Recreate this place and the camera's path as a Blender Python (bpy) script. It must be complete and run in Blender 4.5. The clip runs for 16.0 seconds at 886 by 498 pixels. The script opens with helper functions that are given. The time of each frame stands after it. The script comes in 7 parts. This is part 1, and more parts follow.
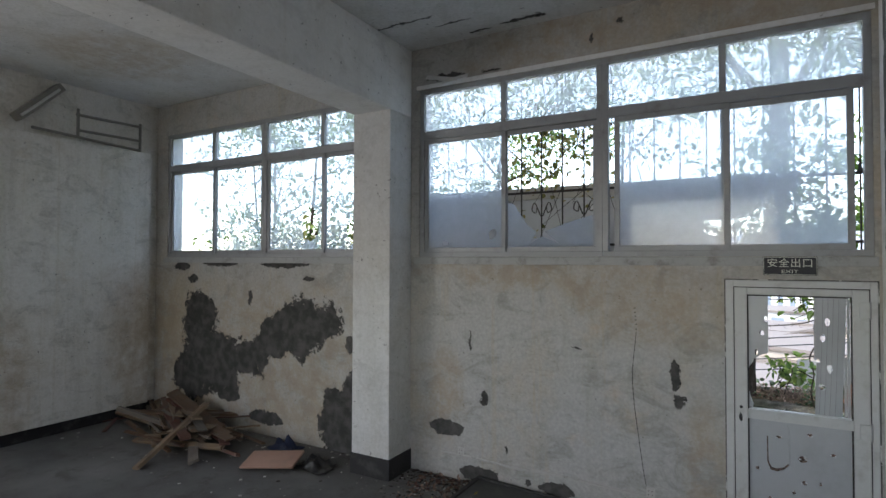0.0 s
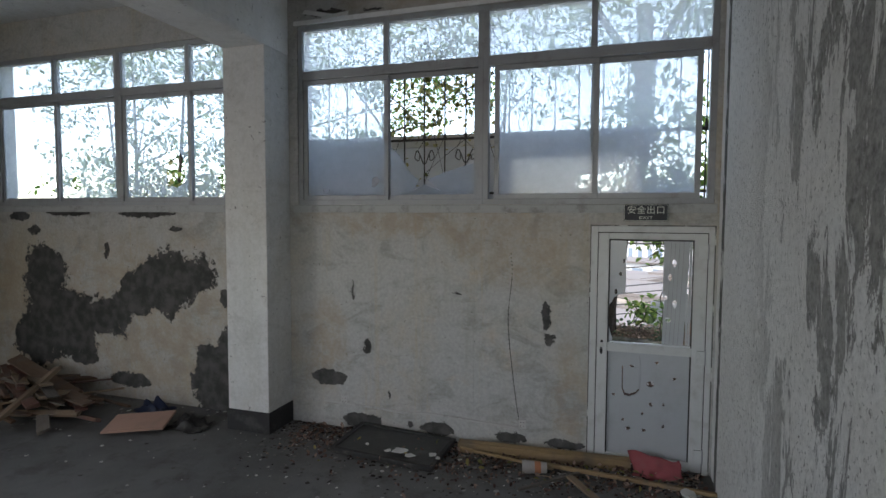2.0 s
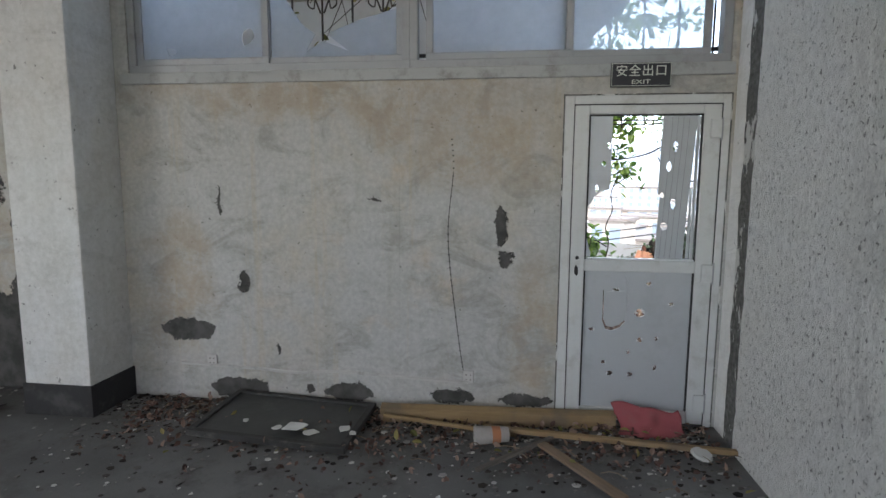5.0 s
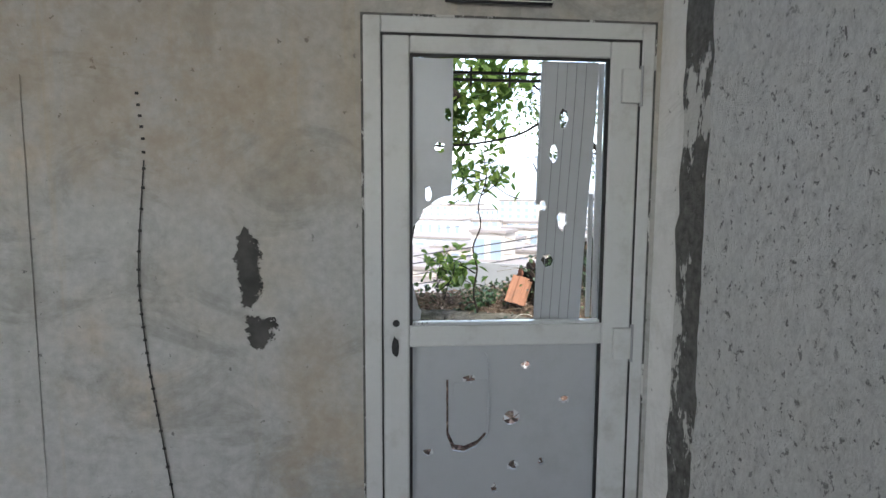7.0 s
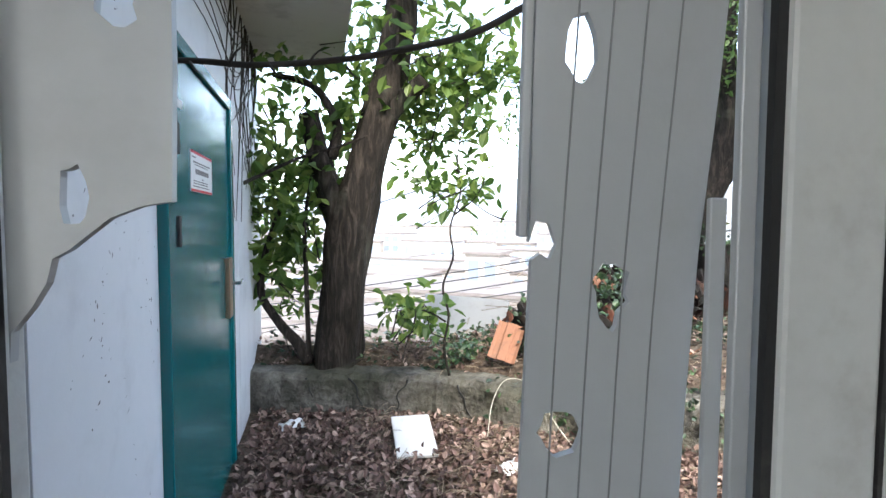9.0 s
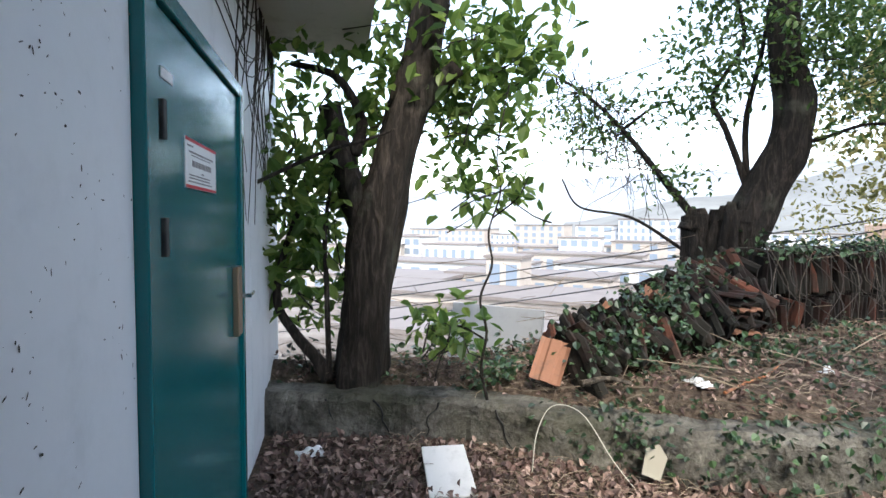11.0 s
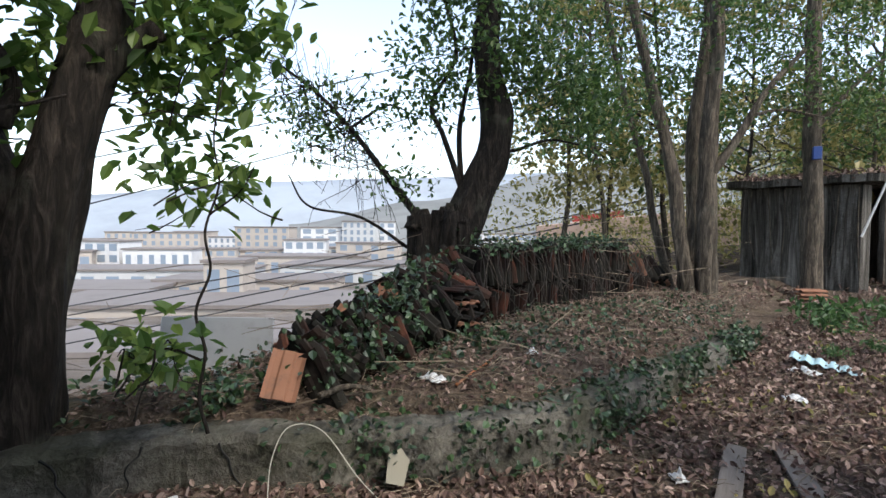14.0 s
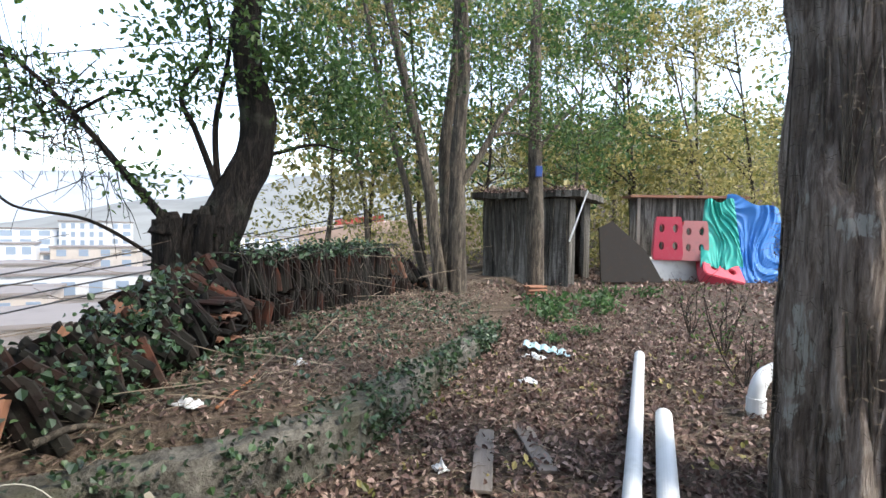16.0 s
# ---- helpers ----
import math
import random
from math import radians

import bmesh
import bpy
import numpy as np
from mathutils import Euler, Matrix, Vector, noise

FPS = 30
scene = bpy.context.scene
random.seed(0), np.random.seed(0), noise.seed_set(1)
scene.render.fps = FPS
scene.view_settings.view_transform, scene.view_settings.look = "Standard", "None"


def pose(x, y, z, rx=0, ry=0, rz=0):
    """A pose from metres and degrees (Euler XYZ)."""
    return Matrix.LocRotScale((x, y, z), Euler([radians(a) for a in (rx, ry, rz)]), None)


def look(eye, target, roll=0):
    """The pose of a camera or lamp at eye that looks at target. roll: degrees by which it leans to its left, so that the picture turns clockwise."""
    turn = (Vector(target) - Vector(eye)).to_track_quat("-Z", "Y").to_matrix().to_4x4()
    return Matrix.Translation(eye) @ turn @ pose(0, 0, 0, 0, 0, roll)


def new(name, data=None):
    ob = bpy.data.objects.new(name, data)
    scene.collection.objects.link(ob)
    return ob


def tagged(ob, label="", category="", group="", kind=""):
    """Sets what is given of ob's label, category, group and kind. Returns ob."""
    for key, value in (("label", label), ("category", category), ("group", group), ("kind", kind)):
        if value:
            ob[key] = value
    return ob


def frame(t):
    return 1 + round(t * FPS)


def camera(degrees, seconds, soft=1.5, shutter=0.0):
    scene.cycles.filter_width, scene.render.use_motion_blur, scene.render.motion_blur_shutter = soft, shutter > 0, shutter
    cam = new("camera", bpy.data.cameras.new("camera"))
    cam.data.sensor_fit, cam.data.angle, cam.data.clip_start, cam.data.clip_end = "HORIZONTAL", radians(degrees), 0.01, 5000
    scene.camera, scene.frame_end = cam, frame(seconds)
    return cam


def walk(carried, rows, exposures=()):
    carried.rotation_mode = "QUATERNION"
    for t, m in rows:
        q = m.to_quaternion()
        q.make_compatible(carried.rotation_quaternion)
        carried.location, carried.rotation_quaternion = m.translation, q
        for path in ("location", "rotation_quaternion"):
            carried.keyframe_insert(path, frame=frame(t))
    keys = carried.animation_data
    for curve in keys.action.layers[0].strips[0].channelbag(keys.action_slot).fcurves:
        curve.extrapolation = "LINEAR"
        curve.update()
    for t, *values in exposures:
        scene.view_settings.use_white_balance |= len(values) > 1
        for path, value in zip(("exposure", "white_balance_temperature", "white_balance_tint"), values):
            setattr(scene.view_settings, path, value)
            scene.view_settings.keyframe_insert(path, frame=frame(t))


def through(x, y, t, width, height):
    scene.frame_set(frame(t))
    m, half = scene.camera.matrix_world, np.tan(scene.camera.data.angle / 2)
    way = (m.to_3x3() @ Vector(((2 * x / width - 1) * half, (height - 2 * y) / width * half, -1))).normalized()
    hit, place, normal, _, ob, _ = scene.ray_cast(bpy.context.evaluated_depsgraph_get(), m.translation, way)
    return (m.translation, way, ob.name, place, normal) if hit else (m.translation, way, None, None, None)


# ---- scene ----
cam = camera(78.9, 16.0)
METRES, EYE, TILT, LEAN, TURN = 5.7, 2.197, 0.0, 0.0, 29.4
ROWS = [
    (0.0, 0.0, 0.0, 0.0, -0.0, 1.31, -0.18),
    (0.5, 0.004, 0.0004, -0.0028, -3.47, 1.26, -0.19),
    (1.0, 0.0077, 0.0022, -0.0073, -6.84, 0.66, -0.25),
    (1.5, 0.0085, 0.0043, -0.0091, -9.77, -0.98, -0.26),
    (2.0, 0.0099, 0.0071, -0.0135, -11.85, -3.32, -0.27),
    (2.5, 0.0195, 0.0274, -0.0155, -13.16, -5.57, -0.24),
    (3.0, 0.0131, 0.0538, -0.0399, -13.93, -6.53, -0.28),
    (5.5, 0.0835, 0.3234, -0.1217, -25.29, -6.78, -0.37),
    (6.0, 0.1279, 0.3871, -0.1206, -28.62, -6.45, -0.4),
    (6.5, 0.195, 0.4329, -0.1225, -32.54, -6.11, -0.33),
    (7.0, 0.2583, 0.4745, -0.1249, -34.38, -5.48, -0.33),
    (7.5, 0.3122, 0.5217, -0.1231, -35.62, -5.1, -0.39),
    (8.0, 0.3692, 0.5618, -0.1216, -35.8, -4.68, -0.3),
    (8.5, 0.4021, 0.6086, -0.1247, -35.5, -4.07, -0.35),
    (9.0, 0.4283, 0.6465, -0.126, -34.93, -3.2, -0.27),
    (9.5, 0.4491, 0.6838, -0.1286, -34.16, -2.84, -0.29),
    (10.0, 0.4527, 0.7029, -0.1286, -32.65, -2.71, -0.28),
    (14.0, 0.4908, 0.7623, -0.1307, -61.41, -2.49, -0.31),
    (14.5, 0.4938, 0.7653, -0.1289, -68.32, -2.52, -0.44),
    (15.0, 0.4953, 0.769, -0.1252, -75.85, -2.65, -0.78),
    (15.5, 0.4947, 0.7697, -0.1251, -82.43, -2.29, -0.82),
    (16.0, 0.4943, 0.7701, -0.125, -86.29, -1.95, -0.79),
]
EXPOSURES = [(0.0, 2.5), (1.5, 2.25), (2.0, 2.25), (3.0, 2.5), (5.5, 2.9), (7.0, 2.85), (8.0, 2.9), (8.5, 3.05), (9.0, 3.05), (9.5, 2.95), (10.0, 2.8), (12.5, 1.85), (14.0, 1.6), (15.0, 1.8), (16.0, 2.2)]
# standing still in the opening, turning from the shed to the woods
TURNING = [
    (12.5, (0.251, 4.967, 1.500), (0.426, 6.956, 1.387), 0.7),
    (13.0, (0.260, 5.028, 1.483), (0.742, 6.967, 1.386), 0.6),
    (13.5, (0.277, 5.086, 1.476), (1.092, 6.912, 1.395), 0.4),
]
PATH = [(t, pose(0, 0, EYE, TILT, LEAN, TURN) @ pose(METRES * x, METRES * y, METRES * z, 90 + pitch, roll, yaw)) for t, x, y, z, yaw, pitch, roll in ROWS]
PATH += [(t, look(eye, target, roll)) for t, eye, target, roll in TURNING]
walk(cam, sorted(PATH, key=lambda row: row[0]), EXPOSURES)

# ---- light ----
SUN_FROM = Vector((0.10, -0.68, 0.73)).normalized()
world = bpy.data.worlds.new("sky")
scene.world = world
world.use_nodes = True
sky = world.node_tree.nodes.new("ShaderNodeTexSky")
sky.sky_type, sky.sun_disc = "NISHITA", False
sky.sun_elevation, sky.sun_rotation = math.asin(SUN_FROM.z), math.atan2(SUN_FROM.x, SUN_FROM.y)
sky.air_density, sky.dust_density, sky.ozone_density = 1.0, 1.2, 1.0
world.node_tree.nodes["Background"].inputs[1].default_value = 0.138
pale = world.node_tree.nodes.new("ShaderNodeHueSaturation")  # thin white haze over the blue
pale.inputs["Saturation"].default_value = 0.75
world.node_tree.links.new(sky.outputs[0], pale.inputs["Color"])
world.node_tree.links.new(pale.outputs[0], world.node_tree.nodes["Background"].inputs[0])
sun = new("sun", bpy.data.lights.new("sun", "SUN"))
sun.data.energy, sun.data.angle, sun.data.color = 1.0, radians(12), (1.0, 0.93, 0.80)
sun.matrix_world = look(SUN_FROM * 50, (0, 0, 0))
# fill lamps for unseen window light: inferred behind, added beside the walker to brighten
for eye, target, power in (((-7.75, -1.6, 2.0), (0, -1.6, 2.0), 25.0), ((-0.9, -3.3, 2.6), (-0.9, 5, 2.6), 0.6)):
    lamp = new("daylight_fill", bpy.data.lights.new("daylight_fill", "AREA"))
    lamp.data.shape, lamp.data.size, lamp.data.size_y, lamp.data.energy, lamp.data.color = "RECTANGLE", 2.9, 1.9, power, (1.0, 0.985, 0.975)
    lamp.matrix_world = look(eye, target)


# ---- material kit ----
class Kit:
    """Short hand for one node material."""

    def __init__(self, name):
        self.m = bpy.data.materials.new(name)
        self.m.use_nodes = True
        self.t = self.m.node_tree
        self.t.nodes.clear()
        self.out = self.t.nodes.new("ShaderNodeOutputMaterial")
        self.co = self.t.nodes.new("ShaderNodeTexCoord").outputs["Object"]

    def put(self, socket, v):
        if hasattr(v, "is_linked"):
            self.t.links.new(v, socket)
        elif isinstance(v, tuple) and len(v) == 3 and socket.type == "RGBA":
            socket.default_value = (*v, 1)
        else:
            socket.default_value = v

    def scaled(self, s, loc=(0, 0, 0), vec=None):
        n = self.t.nodes.new("ShaderNodeMapping")
        self.put(n.inputs["Vector"], vec or self.co)
        n.inputs["Scale"].default_value = s
        n.inputs["Location"].default_value = loc
        return n.outputs[0]

    def noise(self, scale, detail=4, rough=0.55, vec=None, distort=0.0):
        n = self.t.nodes.new("ShaderNodeTexNoise")
        self.put(n.inputs["Vector"], vec or self.co)
        for k, v in (("Scale", scale), ("Detail", detail), ("Roughness", rough), ("Distortion", distort)):
            self.put(n.inputs[k], v)
        return n.outputs["Fac"]

    def noise_vec(self, scale, detail=3, rough=0.5):
        n = self.t.nodes.new("ShaderNodeTexNoise")
        self.put(n.inputs["Vector"], self.co)
        n.inputs["Roughness"].default_value = rough
        n.inputs["Scale"].default_value, n.inputs["Detail"].default_value = scale, detail
        return n.outputs["Color"]

    def voronoi(self, scale, feature="F1", vec=None):
        n = self.t.nodes.new("ShaderNodeTexVoronoi")
        n.feature = feature
        self.put(n.inputs["Vector"], vec or self.co)
        n.inputs["Scale"].default_value = scale
        return n.outputs["Distance"]

    def math(self, op, a, b=0.0, c=0.0):
        n = self.t.nodes.new("ShaderNodeMath")
        n.operation = op
        for i, v in enumerate((a, b, c)):
            self.put(n.inputs[i], v)
        return n.outputs[0]

    def vmath(self, op, a, b):
        n = self.t.nodes.new("ShaderNodeVectorMath")
        n.operation = op
        self.put(n.inputs[0], a)
        self.put(n.inputs[1], b)
        return n.outputs["Value"] if op in ("LENGTH", "DISTANCE", "DOT_PRODUCT") else n.outputs[0]

    def step(self, v, lo, hi):
        n = self.t.nodes.new("ShaderNodeMapRange")
        n.interpolation_type = "SMOOTHSTEP"
        self.put(n.inputs[0], v)
        self.put(n.inputs[1], lo)
        self.put(n.inputs[2], hi)
        return n.outputs[0]

    def ramp(self, v, *stops):
        n = self.t.nodes.new("ShaderNodeValToRGB")
        self.put(n.inputs[0], v)
        e = n.color_ramp.elements
        while len(e) < len(stops):
            e.new(0.5)
        for el, (p, c) in zip(e, stops):
            el.position, el.color = p, (*c, 1)
        return n.outputs[0]

    def mix(self, f, a, b, blend="MIX"):
        n = self.t.nodes.new("ShaderNodeMix")
        n.data_type, n.blend_type = "RGBA", blend
        self.put(n.inputs["Factor"], f)
        self.put(n.inputs[6], a)
        self.put(n.inputs[7], b)
        return n.outputs[2]

    def random(self):
        return self.t.nodes.new("ShaderNodeObjectInfo").outputs["Random"]

    def island(self):
        return self.t.nodes.new("ShaderNodeNewGeometry").outputs["Random Per Island"]

    def xyz(self, vec=None):
        n = self.t.nodes.new("ShaderNodeSeparateXYZ")
        self.put(n.inputs[0], vec or self.co)
        return n.outputs

    def join(self, x, y, z):
        n = self.t.nodes.new("ShaderNodeCombineXYZ")
        for i, v in enumerate((x, y, z)):
            self.put(n.inputs[i], v)
        return n.outputs[0]

    def finish(self, colour, rough=0.7, height=None, relief=0.02, metal=0.0, specular=0.5, through=None):
        b = self.t.nodes.new("ShaderNodeBsdfPrincipled")
        self.put(b.inputs["Base Color"], colour)
        self.put(b.inputs["Roughness"], rough)
        self.put(b.inputs["Metallic"], metal)
        self.put(b.inputs["Specular IOR Level"], specular)
        if height is not None:
            u = self.t.nodes.new("ShaderNodeBump")
            u.inputs["Distance"].default_value = relief
            u.inputs["Strength"].default_value = 1.0
            self.put(u.inputs["Height"], height)
            self.t.links.new(u.outputs[0], b.inputs["Normal"])
        last = b.outputs[0]
        if through:
            tr = self.t.nodes.new("ShaderNodeBsdfTranslucent")
            self.put(tr.inputs[0], colour)
            mx = self.t.nodes.new("ShaderNodeMixShader")
            mx.inputs[0].default_value = through
            self.t.links.new(last, mx.inputs[1])
            self.t.links.new(tr.outputs[0], mx.inputs[2])
            last = mx.outputs[0]
        self.t.links.new(last, self.out.inputs[0])
        return self.m


def blotches(k, spots, warp=0.16, scale=5.0, plane="xz", rough=0.5, lo=0.93, hi=1.07):
    """A mask: 1 inside any of the ragged-edged ellipses (u, v, ru, rv) on a wall."""
    co = k.vmath("ADD", k.co, k.vmath("MULTIPLY", k.vmath("SUBTRACT", k.noise_vec(scale, 7, rough), (0.5, 0.5, 0.5)), (warp * 2, warp * 2, warp * 2)))
    x, y, z = k.xyz(co)
    u, v = (x, z) if plane == "xz" else (y, z) if plane == "yz" else (x, y)
    total = None
    for cu, cv, ru, rv in spots:
        a = k.math("DIVIDE", k.math("SUBTRACT", u, cu), ru)
        b = k.math("DIVIDE", k.math("SUBTRACT", v, cv), rv)
        r = k.math("ADD", k.math("MULTIPLY", a, a), k.math("MULTIPLY", b, b))
        total = r if total is None else k.math("MINIMUM", total, r)
    return k.math("SUBTRACT", 1.0, k.step(total, lo, hi))


def plaster(name, base=(0.62, 0.62, 0.60), stain=(0.42, 0.365, 0.28), spots=(), rough_patch=0.0, plane="xz", dirt=0.5, damp=()):
    k = Kit(name)
    big = k.noise(0.9, 5, 0.6, distort=0.6)
    streak = k.noise(1.0, 4, 0.6, k.scaled((5.0, 5.0, 0.45)))
    fine = k.noise(34, 5, 0.65)
    mid = k.noise(5.5, 6, 0.65)
    c = k.mix(k.math("MULTIPLY", k.step(big, 0.45, 0.72), dirt), base, stain)
    c = k.mix(k.math("MULTIPLY", k.step(streak, 0.50, 0.70), dirt * 0.55), c, (0.36, 0.35, 0.31))
    c = k.mix(k.math("MULTIPLY", k.step(mid, 0.52, 0.68), dirt * 0.6), c, (0.33, 0.33, 0.31))
    c = k.mix(k.math("MULTIPLY", k.step(k.noise(2.2, 5, 0.6, k.scaled((1, 1, 1), (7, 3, 9))), 0.56, 0.75), dirt * 0.7), c, (0.46, 0.36, 0.25))
    c = k.mix(k.math("MULTIPLY", k.step(k.noise(2.6, 6, 0.7, k.scaled((1, 1, 1.6), (2, 8, 4)), 0.8), 0.50, 0.66), dirt * 0.85), c, (0.29, 0.285, 0.265))
    c = k.mix(k.math("MULTIPLY", k.step(k.noise(1.0, 5, 0.7, k.scaled((11, 11, 0.35), (1, 5, 2))), 0.55, 0.68), dirt * 0.5), c, (0.44, 0.38, 0.29))
    specks = k.math("MULTIPLY", k.step(k.noise(21, 4, 0.65), 0.655, 0.69), k.step(k.noise(1.6, 3), 0.40, 0.55))
    c = k.mix(k.math("MULTIPLY", specks, 0.8), c, (0.12, 0.12, 0.115))
    c = k.mix(0.22, c, k.ramp(fine, (0.3, (0.3, 0.3, 0.3)), (0.7, (0.9, 0.9, 0.9))), "OVERLAY")
    trowel = k.noise(2.4, 5, 0.6, k.scaled((1, 1, 2.6), (4, 4, 4)), 1.0)
    height = k.math("ADD", k.math("MULTIPLY", fine, 0.10), k.math("ADD", k.math("MULTIPLY", mid, 0.35), k.math("MULTIPLY", trowel, 0.9)))
    if damp:
        d = blotches(k, damp, 0.30, 2.5, plane, 0.6, 0.1, 1.9)
        c = k.mix(k.math("MULTIPLY", d, k.math("MULTIPLY", k.step(mid, 0.30, 0.62), 0.55)), c, (0.37, 0.285, 0.19))
    if spots:
        p = None
        for group, warp, scale in (([s for s in spots if min(s[2:]) >= 0.14], 0.36, 3.6), ([s for s in spots if min(s[2:]) < 0.14], 0.085, 9.0)):
            if group:
                q = blotches(k, group, warp, scale, plane, 0.76, 0.97, 1.03)
                p = q if p is None else k.math("MAXIMUM", p, q)
        cement = k.mix(k.step(k.noise(9, 5), 0.35, 0.7), (0.052, 0.052, 0.050), (0.105, 0.102, 0.097))
        c = k.mix(p, c, cement)
        height = k.math("SUBTRACT", height, k.math("MULTIPLY", p, 0.6))
    return k.finish(c, 0.9, height, 0.012, specular=0.25)


def wood(name, a, b, scale=1.0, grey=0.0):
    k = Kit(name)
    g = k.noise(3.0 * scale, 6, 0.6, k.scaled((1.2, 14, 14)), 0.8)
    c = k.ramp(g, (0.25, a), (0.75, b))
    c = k.mix(k.math("MULTIPLY", k.step(k.noise(4, 4), 0.45, 0.7), 0.6), c, (0.10, 0.095, 0.085))
    c = k.mix(k.math("MULTIPLY", k.random(), 0.45), c, (0.16, 0.12, 0.09))
    return k.finish(c, 0.8, g, 0.004)


def leaf_material(name, dark, mid, light, through=0.48, gloss=0.45):
    k = Kit(name)
    c = k.ramp(k.island(), (0.0, dark), (0.55, mid), (1.0, light))
    return k.finish(c, gloss, through=through)


def bark(name, a, b, scale=1.0, relief=0.03):
    k = Kit(name)
    v = k.scaled((16 * scale, 16 * scale, 2.6 * scale))
    ridge = k.noise(1.0, 7, 0.7, v, 1.2)
    c = k.ramp(ridge, (0.32, tuple(0.35 * q for q in a)), (0.5, a), (0.72, b))
    c = k.mix(k.math("MULTIPLY", k.step(k.noise(2.5, 5), 0.55, 0.75), 0.5), c, (0.13, 0.14, 0.10))
    return k.finish(c, 0.95, ridge, relief, specular=0.2)


def plain(name, colour, rough=0.5, metal=0.0, wear=0.25, wear_colour=(0.2, 0.19, 0.17), scale=8.0, relief=0.003, specular=0.5):
    k = Kit(name)
    n = k.noise(scale, 6, 0.65)
    c = k.mix(k.math("MULTIPLY", k.step(n, 0.50, 0.72), wear), colour, wear_colour)
    c = k.mix(k.math("MULTIPLY", k.noise(scale * 9, 3), wear * 0.4), c, tuple(0.6 * q for q in colour))
    r = k.math("ADD", rough, k.math("MULTIPLY", k.math("SUBTRACT", n, 0.5), 0.25))
    return k.finish(c, r, n, relief, metal, specular)


PAINT = (0.43, 0.428, 0.416)
window_wall_mat = plaster("window wall plaster", PAINT, dirt=0.82, spots=[
    (-6.62, 1.32, 0.36, 0.44), (-6.45, 0.85, 0.50, 0.42), (-6.80, 0.58, 0.40, 0.28), (-5.98, 0.92, 0.20, 0.30), (-5.55, 1.00, 0.32, 0.26), (-5.15, 1.24, 0.28, 0.24), (-4.75, 1.38, 0.44, 0.34), (-4.35, 1.48, 0.30, 0.22), (-6.1, 0.60, 0.3, 0.2),
    (-4.05, 0.30, 0.36, 0.48), (-3.85, 0.60, 0.20, 0.40), (-5.3, 0.22, 0.30, 0.09), (-6.0, 0.42, 0.22, 0.08), (-7.0, 2.12, 0.18, 0.06), (-6.2, 2.16, 0.34, 0.04), (-5.0, 2.15, 0.4, 0.045), (-6.75, 1.95, 0.10, 0.06), (-4.6, 1.98, 0.10, 0.03), (-5.6, 1.72, 0.04, 0.09), (-3.95, 1.25, 0.06, 0.10),
    (-2.68, 0.50, 0.20, 0.08), (-2.27, 0.85, 0.045, 0.075), (-0.525, 1.24, 0.034, 0.13), (-0.49, 1.04, 0.045, 0.05), (-2.32, 0.09, 0.21, 0.075), (-1.53, 0.10, 0.17, 0.07), (-1.80, 0.11, 0.03, 0.03), (-0.83, 0.11, 0.15, 0.05), (-0.345, 0.11, 0.18, 0.045), (-2.42, 1.40, 0.015, 0.10), (-2.04, 0.38, 0.015, 0.035), (-1.36, 1.424, 0.05, 0.008),
    (-2.72, 4.12, 0.24, 0.025), (-2.2, 4.10, 0.10, 0.015), (-1.2, 4.22, 0.02, 0.05), (-0.95, 4.33, 0.025, 0.015)],
    damp=[(-1.6, 2.1, 1.4, 0.14), (-7.3, 0.9, 0.6, 1.1), (-5.3, 0.9, 1.9, 1.0), (-0.27, 0.55, 0.16, 0.5), (-0.6, 1.75, 0.5, 0.3), (-2.75, 0.8, 0.22, 0.5), (-1.25, 2.0, 0.2, 0.2), (-1.6, 4.25, 0.9, 0.16), (0.1, 4.22, 0.7, 0.2)])
left_wall_mat = plaster("left wall plaster", (0.64, 0.62, 0.58), dirt=0.5, plane="yz", damp=[(4.6, 0.9, 0.4, 1.1), (3.0, 0.8, 0.3, 0.7)])
ceiling_mat = plaster("ceiling paint", (0.60, 0.60, 0.59), dirt=0.28, plane="xy", spots=[(-1.80, 4.70, 0.24, 0.03), (-2.26, 4.74, 0.12, 0.02), (-2.9, 4.25, 0.4, 0.014), (-2.4, 4.45, 0.2, 0.012)], damp=[(-6.12, 3.46, 0.75, 0.62), (-6.12, 3.46, 0.5, 0.4)])
white_mat = plaster("white column paint", (0.78, 0.78, 0.77), dirt=0.20)


